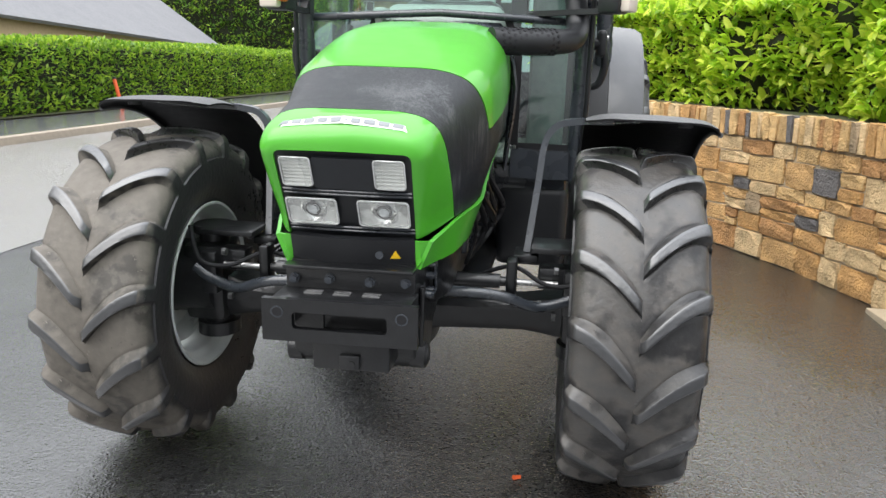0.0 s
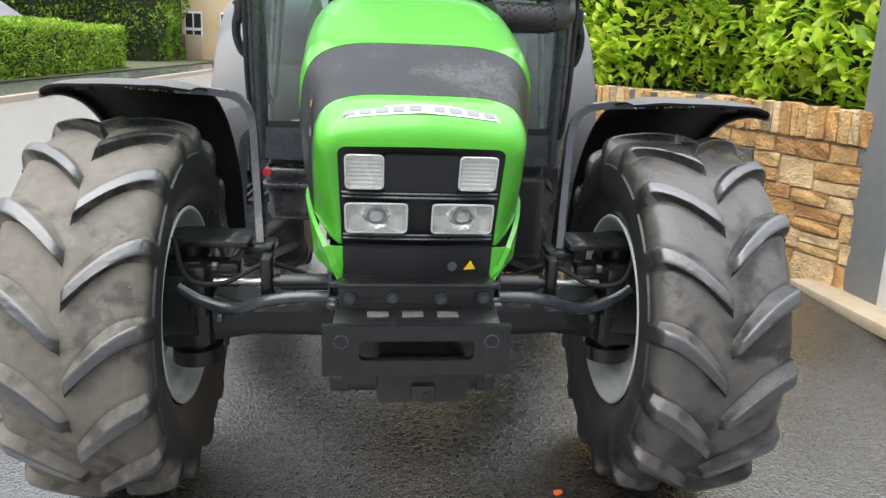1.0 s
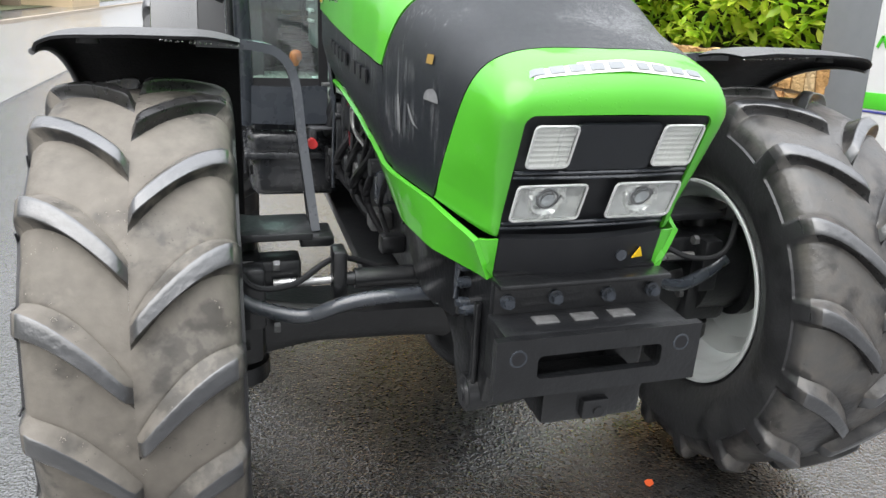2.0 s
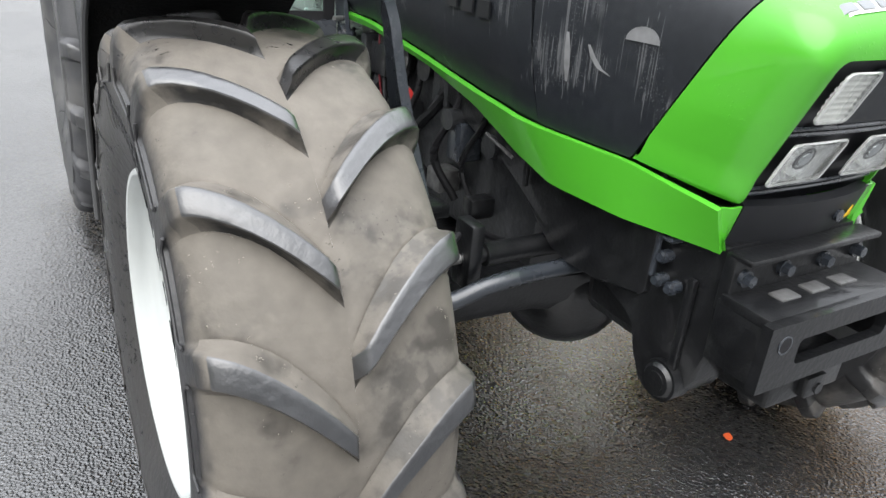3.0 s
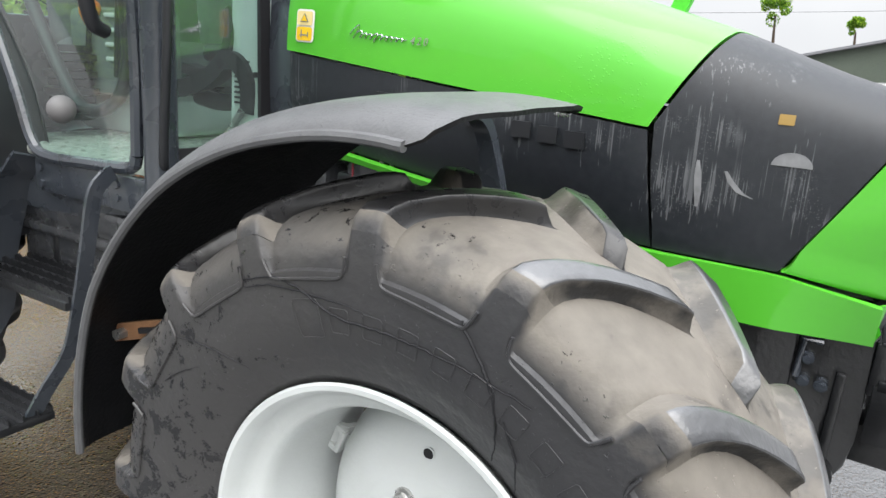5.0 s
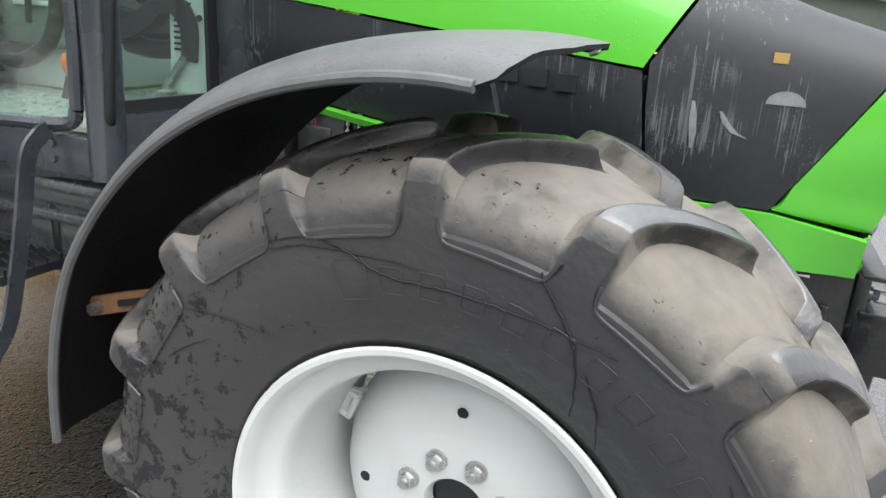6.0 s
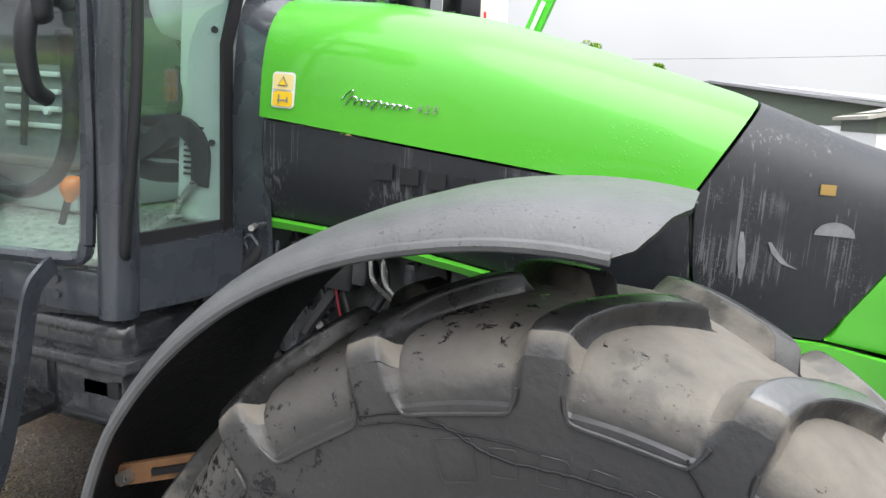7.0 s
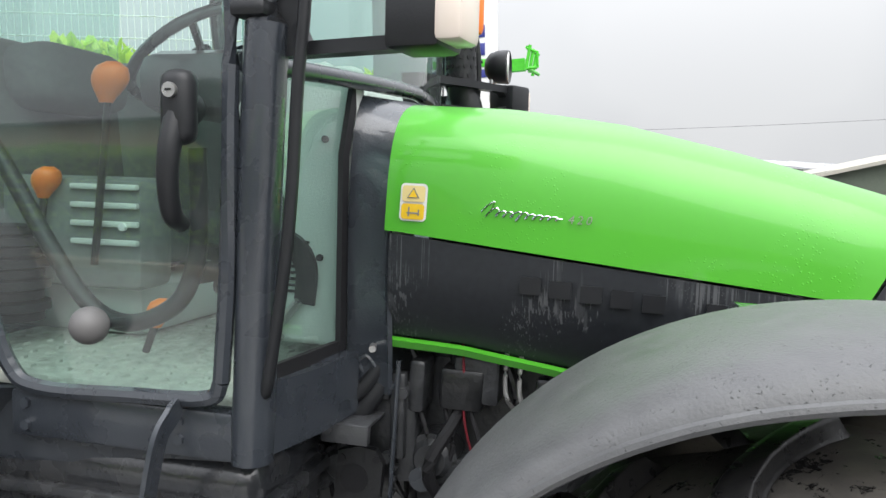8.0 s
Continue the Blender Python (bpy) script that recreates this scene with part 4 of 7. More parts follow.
def on_top(x, q, lift=0.0):
    """A point of the nose's top face: x across, q from the dark band (0) to the grille (1)."""
    k = 1 - abs(x) / 0.17 * 0.3 if abs(x) < 0.17 else 0.7 - 0.1 * (abs(x) - 0.17) / 0.03
    p = nose(q, k)
    p2 = nose(q + 0.02, k)
    up = (p2 - p).cross(Vector((1, 0, 0)))
    up = up if up.z > 0 else -up
    return Vector((x, p.y, p.z)) + up.normalized() * lift


grid(bm, [[on_top(x, q, 0.004) for x in np.linspace(-0.198, 0.198, 25)] for q in np.linspace(0.32, 0.5, 5)])
badge = part("nose_badge", bm, WHITE, TRACTOR, "white badge strip with grey block shapes")
x = -0.182
for w in (0.034, 0.032, 0.034, 0.032, 0.034, 0.014, 0.03, 0.036, 0.034, 0.034):
    bm = bmesh.new()
    q0, q1 = (0.356, 0.464) if w > 0.02 else (0.4, 0.425)
    a = np.linspace(x + 0.001, x + w - 0.004, 4)
    grid(bm, [[on_top(k, q, 0.006) for k in a] for q in np.linspace(q0, q1, 4)])
    part("badge_block", bm, GREYINK, badge)
    x += w + 0.004

# side stickers
bm = bmesh.new()


def side_sheet(bm, y0, y1, z0, z1, lift, n=5):
    grid(bm, [[on_hood(y, z) + Vector((-lift, 0, 0)) for y in np.linspace(y0, y1, n)] for z in np.linspace(z0, z1, n)])


def hood_plate(bm, outline, y, z, lift):
    """A flat outline laid on the bonnet's side round (y, z)."""
    bm.faces.new([bm.verts.new(on_hood(y + u, z + v) + Vector((-lift, 0, 0))) for u, v in outline])


hood_plate(bm, rounded(0.055, 0.077, 0.009), 0.7425, 1.3565, 0.003)
sticker = part("safety_sticker", bm, WHITE, TRACTOR, "white and yellow safety sticker with pictograms")
bm = bmesh.new()
hood_plate(bm, rounded(0.047, 0.032, 0.006), 0.7425, 1.3375, 0.005)
part("yellow_field", bm, YELLOW, sticker)
bm = bmesh.new()
hood_plate(bm, rounded(0.047, 0.033, 0.006), 0.7425, 1.374, 0.005)
part("warning_field", bm, PALEYELLOW, sticker)
bm = bmesh.new()
hood_plate(bm, [(-0.013, -0.009), (0.013, -0.009), (0, 0.013)], 0.7425, 1.374, 0.0065)
part("warning_triangle", bm, GREYINK, sticker)
bm = bmesh.new()
hood_plate(bm, [(-0.0095, -0.007), (0.0095, -0.007), (0, 0.009)], 0.7425, 1.374, 0.0075)
part("triangle_field", bm, YELLOW, sticker)
bm = bmesh.new()
hood_plate(bm, [(-0.014, -0.002), (0.012, -0.002), (0.012, 0.001), (-0.014, 0.001)], 0.7425, 1.335, 0.0065)
hood_plate(bm, [(0.006, -0.01), (0.009, -0.01), (0.009, 0.009), (0.006, 0.009)], 0.7425, 1.338, 0.007)
hood_plate(bm, [(-0.014, -0.008), (-0.011, -0.008), (-0.011, 0.004), (-0.014, 0.004)], 0.7425, 1.338, 0.007)
part("pictogram", bm, GREYINK, sticker)
# faded marks on the dark band: a yellow scrap and a pale half-round
bm = bmesh.new()
side_sheet(bm, -0.335, -0.309, 1.246, 1.265, 0.003, 4)
part("yellow_scrap", bm, OCHRE, TRACTOR, "scrap of yellow sticker")
bm = bmesh.new()
rows = []
for r in (0.0, 0.3, 0.6, 0.85, 1.0):
    rows.append([on_hood(-0.345 + 0.034 * r * math.cos(a), 1.172 + 0.026 * r * math.sin(a)) + Vector((-0.003, 0, 0)) for a in np.linspace(0, math.pi, 13)])
grid(bm, rows)
part("worn_mark", bm, PALEMARK, TRACTOR, "pale half-round worn mark")
# smears of dried film lower on the band
for y0, z0, pts in ((-0.24, 1.1, ((0, 0.05), (0.012, 0.03), (0.03, 0.012), (0.052, 0.004))), (-0.19, 1.105, ((0, 0.06), (0.004, 0.03), (0.008, 0.0), (0.01, -0.03)))):
    bm = bmesh.new()
    grid(bm, [[on_hood(y0 - a - w * 0.5 * math.sin(math.pi * (i + 0.5) / 4), z0 + c) + Vector((-0.003, 0, 0)) for w in (-0.014, 0, 0.014)] for i, (a, c) in enumerate(pts)])
    part("worn_mark", bm, PALEMARK, TRACTOR, "pale worn smear")
# slanted chrome script as a plain wavy ribbon, then three number-height strokes
bm = bmesh.new()
pts = []
for k in range(320):
    q = k / 319
    tall = lerp(q, (0, 0.05, 0.1, 0.16, 0.4, 0.47, 0.54, 0.9, 1), (0.004, 0.0165, 0.013, 0.006, 0.005, 0.0115, 0.005, 0.0042, 0.001))
    turn = q * 2 * math.pi * 10.5 - 1.2
    dz = tall * math.sin(turn)
    pts.append(on_hood(0.6 - 0.148 * q + 0.0045 * math.cos(turn) - 0.7 * dz, 1.3455 - 0.006 * q + dz + lerp(q, (0, 0.06, 0.15), (0.004, 0.008, 0))) + Vector((-0.004, 0, 0)))
tube(bm, pts, lambda q: 0.0013, 5)
part("chrome_script", bm, CHROME, TRACTOR, "slanting chrome script emblem")
for k, ch in enumerate("420"):
    fc = bpy.data.curves.new("model_number", "FONT")
    fc.body, fc.size, fc.extrude, fc.shear = ch, 0.024, 0.001, 0.25
    fo = new("model_number", fc)
    y = 0.44 - k * 0.0165
    p = seated(on_hood(y, 1.333))
    fo.parent = TRACTOR
    fo.matrix_basis = Matrix.Translation(p + Vector((-0.005, 0, 0))) @ pose(0, 0, 0, 90, 0, -90)
    fc.materials.append(STEEL)
# embossed letter-sized blocks on the side panel
for k in range(9):
    bm = bmesh.new()
    y = 0.5 - 0.057 * k
    if k == 5:
        continue
    zc = 1.205 - 0.004 * k
    side_sheet(bm, y - 0.02, y + 0.02, zc - 0.017, zc + 0.017, 0.006, 3)
    thicken(bm, 0.005)
    part("embossed_block", bm, BLACK, TRACTOR)

# seam in the green strip
for sx in (-1, 1):
    pts = [hood(-0.155, hood_s(-0.155, z_strip(-0.155)) * k / 5) for k in range(6)]
    part("strip_seam", one_tube([Vector((-p.x * sx if sx > 0 else p.x, p.y, p.z)) + Vector((sx * 0.0005, 0, 0)) for p in pts], 0.0022, 6), DARK, TRACTOR)
# louvres on the green strip
for k in range(9):
    z0 = 0.0
    bm = bmesh.new()
    rows = []
    for y in np.linspace(-0.03, 0.072, 6):
        zb, zu = hood(y, 0).z, z_strip(y)
        z = zb + (zu - zb) * (0.12 + 0.085 * k)
        p = on_hood(y, z)
        rows.append(p + Vector((-0.003, 0, 0)))
    tube(bm, rows, 0.0034, 5)
    part("louvre", bm, GREEN, TRACTOR)

# ---- wheels ----
BODY[0] = False


def side_ring(R, rim_r):
    """Profile of the plain sidewall from the bead up, shared by lugs and gaps."""
    rows = [(0.147, rim_r - 0.012), (0.162, rim_r - 0.004), (0.17, rim_r + 0.004)]
    for i in range(4):  # fine rings by the bead
        rows += [(0.175 + 0.004 * i, rim_r + 0.010 + 0.009 * i), (0.1768 + 0.004 * i, rim_r + 0.013 + 0.009 * i)]
    return rows + [(0.1985, rim_r + 0.06), (0.207, rim_r + 0.09), (0.2105, rim_r + 0.122), (0.2105, rim_r + 0.146)] + ([(0.2105, R - 0.135)] if R - 0.135 > rim_r + 0.16 else [])


# gap floor and lug top, side by side from the shoulder to the crown: (half width, radius) less the crown's radius, half angle of the lug's foot
GAP_ROWS = [(0.2125, -0.122), (0.212, -0.115), (0.2055, -0.112), (0.204, -0.1), (0.2, -0.086), (0.193, -0.072), (0.183, -0.06), (0.17, -0.0505), (0.156, -0.0445),
            (0.135, -0.0395), (0.112, -0.0365), (0.09, -0.0345), (0.07, -0.033), (0.05, -0.032), (0.03, -0.0315), (0.017, -0.0315), (0.009, -0.0315), (0.0, -0.0315)]
LUG_ROWS = [(0.2125, -0.122), (0.213, -0.112), (0.213, -0.1), (0.2123, -0.086), (0.2108, -0.071), (0.208, -0.055), (0.203, -0.0405), (0.1955, -0.029), (0.185, -0.0215),
            (0.165, -0.0155), (0.141, -0.0108), (0.116, -0.0072), (0.09, -0.0045), (0.065, -0.0022), (0.04, -0.0006), (0.022, 0.0), (0.0115, -0.0045), (0.0, -0.0315)]
FOOT = [4.2, 4.2, 4.1, 4.05, 4.0, 3.95, 3.9, 3.85, 3.8, 3.75, 3.7, 3.6, 3.5, 3.4, 3.3, 3.1, 2.9, 2.8]
# across one lug and the gap after it: part of the foot's half angle, and height from floor (0) to top (1)
ACROSS = [(-1.0, 0.0), (-0.82, 0.2), (-0.66, 0.74), (-0.585, 0.93), (-0.5, 1.0), (-0.2, 1.0), (0.2, 1.0), (0.48, 1.0), (0.56, 0.93), (0.65, 0.7), (0.82, 0.18), (1.0, 0.0)]


def tyre(parent, R, scale, rim_r, lugs, phase, mats, label, seed, dark_under_guard=False):
    """A tractor tyre about the x axis: carcass with sunken gaps, and bar lugs sweeping back from the crown to the
    shoulder.
    mats are muddy skin, lug top, lower lug flank with shade in its colour; the last argument gives the lugs under the
    guard near-black rubber."""
    pitch = 360.0 / lugs
    gap_at = (0.04, 0.12, 0.3, 0.5, 0.7, 0.88, 0.96)

    def lead(a):
        return (15.0 * pitch / 22.5) * (1 - max(0.0, 1 - min(a, 0.21) / 0.21) ** 1.5)

    def at(sgn, a, r, deg):
        t = radians(deg)
        return (sgn * a * scale, -r * math.cos(t), r * math.sin(t))

    rows = side_ring(R, rim_r)
    for sgn in (1, -1):
        base = phase + (pitch / 2 if sgn < 0 else 0)
        bm = bmesh.new()
        lug = bmesh.new()
        ring_deg = []
        n_lug = len(ACROSS)
        for k in range(lugs):
            ring_deg += [(k, i, ACROSS[i][0], None) for i in range(n_lug)] + [(k, n_lug + i, None, g) for i, g in enumerate(gap_at)]
        per = n_lug + len(gap_at)

        def column(j, c, g, k, row):
            foot = FOOT[row] * pitch / 22.5
            d = lead(LUG_ROWS[row][0]) + base + k * pitch
            return d + (c * foot if c is not None else foot + g * (pitch - 2 * foot))

        verts = []
        for a, r in rows:
            verts.append([bm.verts.new(at(sgn, a, r, column(j, c, g, k, 0))) for k, j, c, g in ring_deg])
        for i, ((ga, gr), (la, lr)) in enumerate(zip(GAP_ROWS, LUG_ROWS)):
            line = []
            for k, j, c, g in ring_deg:
                deg = column(j, c, g, k, i)
                m = ACROSS[j][1] if c is not None else {0.04: 0.05, 0.12: 0.012, 0.96: 0.06, 0.88: 0.02}.get(g, 0.0)
                wob = 0.0025 * noise.noise(Vector((k * 3.1 + deg * 0.21, i * 0.6, sgn * 5 + seed))) * (0.3 + m) * (1 if i > 3 else 0)
                line.append(bm.verts.new(at(sgn, ga + (la - ga) * m, R + gr + (lr - gr) * m + wob, deg)))
            verts.append(line)
        cols = len(ring_deg)
        first = len(rows)
        for i in range(len(verts) - 1):
            for q in range(cols):
                if i >= first + 5 and q % per < n_lug - 1:
                    continue  # the lugs are meshes of their own from the shoulder up
                q2 = (q + 1) % cols
                bm.faces.new((verts[i][q], verts[i][q2], verts[i + 1][q2], verts[i + 1][q]))
        part("carcass" if sgn > 0 else "tyre", bm, mats[0], parent, label if sgn < 0 else "")
        lv = []
        for i in range(5, len(LUG_ROWS)):
            (ga, gr), (la, lr) = GAP_ROWS[i], LUG_ROWS[i]
            foot = FOOT[i] * pitch / 22.5
            row = []
            for c, m in ACROSS:
                wob = 0.0016 * noise.noise(Vector((c * 2.3, i * 0.9, 7.0 + seed))) * m
                row.append(lug.verts.new(at(sgn, ga + (la - ga) * m, R + gr + (lr - gr) * m + wob, lead(la) + c * foot)))
            lv.append(row)
        for i in range(len(lv) - 1):
            for j in range(n_lug - 1):
                f = lug.faces.new((lv[i][j], lv[i][j + 1], lv[i + 1][j + 1], lv[i + 1][j]))
                # only the lower flank takes the darker material, shade painted as colour
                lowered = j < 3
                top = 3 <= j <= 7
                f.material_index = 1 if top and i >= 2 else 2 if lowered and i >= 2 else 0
        bmesh.ops.recalc_face_normals(lug, faces=lug.faces)
        me = bpy.data.meshes.new("lug")
        lug.to_mesh(me)
        lug.free()
        for m in mats:
            me.materials.append(m)
        for f in me.polygons:
            f.use_smooth = True
        me.set_sharp_from_angle(angle=radians(50))
        # near-black copy for the lugs under the guard
        dark_copy = me.copy()
        dark_copy.materials[1] = dark_copy.materials[2] = DARKRUBBER
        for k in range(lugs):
            ob = new("lug", dark_copy if dark_under_guard and 68 < (base + k * pitch + 8) % 360 < 150 else me)
            ob.parent = parent
            ob.matrix_basis = Matrix.Rotation(-radians(base + k * pitch), 4, "X")


def on_sidewall(out, deg, r, lift=0.0):
    """A point on the sidewall's outer face of a front tyre."""
    a = lerp(r, (0.386, 0.416, 0.448, 0.472, 0.49), (0.1985, 0.207, 0.2105, 0.2105, 0.2125)) + lift
    t = radians(deg)
    return Vector((out * a, -r * math.cos(t), r * math.sin(t)))


def front_wheel(cx, out, dusty, steer):
    """A front wheel at x=cx; out is the side (-1 or 1) on which its open dish shows."""
    m = pose(cx, 0.04 if out < 0 else 0.065, 0.556, 0, 0, steer)
    nv, rim_r = 0.025, 0.326
    bm = bmesh.new()
    # domed dish: flat nave with the bolt circle, shallow cone, then a deep turn in to the clamps
    lathe(bm, [(out * (nv + a), r) for a, r in ((0.012, 0.05), (0.018, 0.054), (0.018, 0.118), (0.015, 0.124), (0.011, 0.135), (0.006, 0.165), (-0.003, 0.188), (-0.018, 0.208), (-0.04, 0.224), (-0.066, 0.236), (-0.08, 0.244),
                                              (-0.086, 0.24), (-0.07, 0.222), (-0.03, 0.196), (-0.014, 0.1), (-0.012, 0.05))], 72, closed=True)
    w = part("front_wheel", bm, RIM, TRACTOR, "pale grey steel front wheel with lugged tyre")
    w.matrix_basis = m
    bm = bmesh.new()
    half = [(0.16, 0.313), (0.168, 0.3235), (0.1745, 0.3265), (0.179, 0.323), (0.178, 0.315), (0.17, 0.3075), (0.152, 0.303), (0.141, 0.299), (0.1335, 0.289), (0.1295, 0.277), (0.122, 0.27), (0.1, 0.266), (0.05, 0.262), (0.0, 0.256)]
    outer = [(0.0, 0.262), (0.05, 0.268), (0.11, 0.275), (0.128, 0.298), (0.15, 0.308)]
    lathe(bm, half + [(-a, r) for a, r in half[-2::-1]] + [(-a, r) for a, r in outer[:0:-1]] + outer, 96, closed=True)
    part("rim", bm, RIM, w)
    tyre(w, 0.612, 0.99, rim_r, 16, -3.0 if out < 0 else 8.25, [TYRE_MUDDY if dusty else TYRE_GREY, LUGTOP, SHADEFLANK if dusty else DARKRUBBER],
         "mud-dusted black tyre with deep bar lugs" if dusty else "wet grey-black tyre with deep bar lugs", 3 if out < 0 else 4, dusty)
    for k in range(8):
        a = radians(22.5 + 45 * k)
        y, z = 0.087 * math.cos(a), 0.087 * math.sin(a)
        bm = bmesh.new()
        cyl(bm, (out * (nv + 0.016), y, z), (out * (nv + 0.021), y, z), 0.0185, 18)
        cyl(bm, (out * (nv + 0.021), y, z), (out * (nv + 0.027), y, z), 0.0165, 18, 0.0145)
        cyl(bm, (out * (nv + 0.026), y, z), (out * (nv + 0.038), y, z), 0.0125, 6)
        cyl(bm, (out * (nv + 0.038), y, z), (out * (nv + 0.044), y, z), 0.008, 10, 0.007)
        part("wheel_bolt", bm, STEEL, w)
    part("hub", one_cyl((out * (nv - 0.2), 0, 0), (out * (nv - 0.02), 0, 0), 0.05, 24), IRON, w)
    part("hub_flange", one_cyl((out * (nv - 0.06), 0, 0), (out * (nv - 0.016), 0, 0), 0.12, 28), IRON, w)
    # clamps between dish and rim, each a bent strap with a square eye and a stud
    for k in range(4):
        a = radians(22 + 90 * k) if out < 0 else radians(40 + 90 * k)
        rot = Matrix.Rotation(a, 4, "X")
        bm = bmesh.new()
        s0 = nv - 0.066
        tube(bm, [(out * (s0 - 0.018), 0.232, 0), (out * (s0 + 0.012), 0.243, 0), (out * (s0 + 0.02), 0.262, 0)], 0, flat=(0.06, 0.01), up=(1, 0, 0))
        for dz in (-0.021, 0.021):
            box(bm, (out * (s0 + 0.018), 0.254, dz), (0.018, 0.038, 0.014), 0.004)
        box(bm, (out * (s0 + 0.02), 0.238, 0), (0.018, 0.012, 0.05), 0.004)
        cyl(bm, (out * (s0 - 0.01), 0.226, 0), (out * (s0 + 0.012), 0.226, 0), 0.016, 12)
        for v in bm.verts:
            v.co = rot @ v.co
        part("rim_clamp", bm, RIM, w)
        b2 = a + radians(68)
        y, z = 0.166 * math.cos(b2), 0.166 * math.sin(b2)
        # near-black disc in place of a bore, its shade given as colour
        bm = bmesh.new()
        cyl(bm, (out * (nv - 0.01), y, z), (out * (nv + 0.0072), y, z), 0.0095, 14)
        part("dish_hole", bm, DARK, w)
        rim_ring = [(out * (nv + 0.0064), y + 0.0105 * math.cos(q), z + 0.0105 * math.sin(q)) for q in np.linspace(0, 2 * math.pi, 17)]
        part("hole_edge", one_tube(rim_ring, 0.0014, 6, up=(1, 0, 0)), RIM, w)
    # raised maker's marks on the sidewall as plain outlined bars
    skin = TYRE_MUDDY if dusty else TYRE_GREY
    for k in range(11):
        deg = 103 - 7.4 * k
        hh, ww = (0.056, 3.0) if k == 0 else (0.036, 2.1)
        ring = [on_sidewall(out, deg + ww * max(-1, min(1, 1.35 * math.cos(q))), 0.43 + hh / 2 * max(-1, min(1, 1.35 * math.sin(q))), 0.0002) for q in np.linspace(0, 2 * math.pi, 29)]
        part("raised_mark", one_tube(ring, 0.0006, 5, up=(1, 0, 0)), skin, w)
    # ridge along the foot of each gap
    for k in range(16):
        deg = (-3.0 if out < 0 else 8.25) + (0 if out > 0 else 11.25) + 22.5 * k + 15
        pts = [on_sidewall(out, deg + 22.5 * q, 0.49 + dr, -0.001) for q, dr in ((0.125, 0.03), (0.15, 0.01), (0.19, 0.0), (0.35, -0.003), (0.6, -0.003), (0.8, 0.0), (0.85, 0.01), (0.875, 0.03))]
        part("shoulder_ridge", one_tube(smooth_line(pts, 3), 0.0026, 6, up=(1, 0, 0)), skin, w)
    # dark wet cracks straggling over the sidewall
    rng = random.Random(9)
    runs = ([(116, 0.5), (109, 0.492), (103.3, 0.469), (96.4, 0.436), (85, 0.431), (74.9, 0.436), (66, 0.447), (58, 0.462)], [(116.6, 0.49), (110, 0.482), (104, 0.468), (96, 0.456), (88.2, 0.449)],
            [(139, 0.49), (133, 0.44), (126, 0.376)], [(72.7, 0.5), (71.4, 0.487), (67.3, 0.461), (65.1, 0.447), (62, 0.42), (57, 0.36)], [(60, 0.42), (54, 0.385), (49, 0.352)], [(150, 0.47), (144, 0.45), (139, 0.43)], [(36, 0.47), (29, 0.45), (22, 0.42)])
    for run, th in zip(runs, (0.0019, 0.0012, 0.0012, 0.0021, 0.0014, 0.001, 0.0011)):
        pts = []
        for q in smooth_line([on_sidewall(out, d, r) for d, r in run], 9):
            q = q + Vector((0, rng.uniform(-1, 1), rng.uniform(-1, 1))) * 0.0011
            pts.append(on_sidewall(out, math.degrees(math.atan2(q.z, -q.y)), math.hypot(q.y, q.z), -th * 0.4))
        part("sidewall_crack", one_tube(pts, lambda q, th=th: th * (0.45 + 0.55 * math.sin(math.pi * min(1, q + 0.08))), 5, up=(1, 0, 0)), DARK, w)
    return w


STEER = 0.6
wheel_l = front_wheel(-0.91, -1, True, STEER)
wheel_r = front_wheel(0.862, 1, False, STEER)


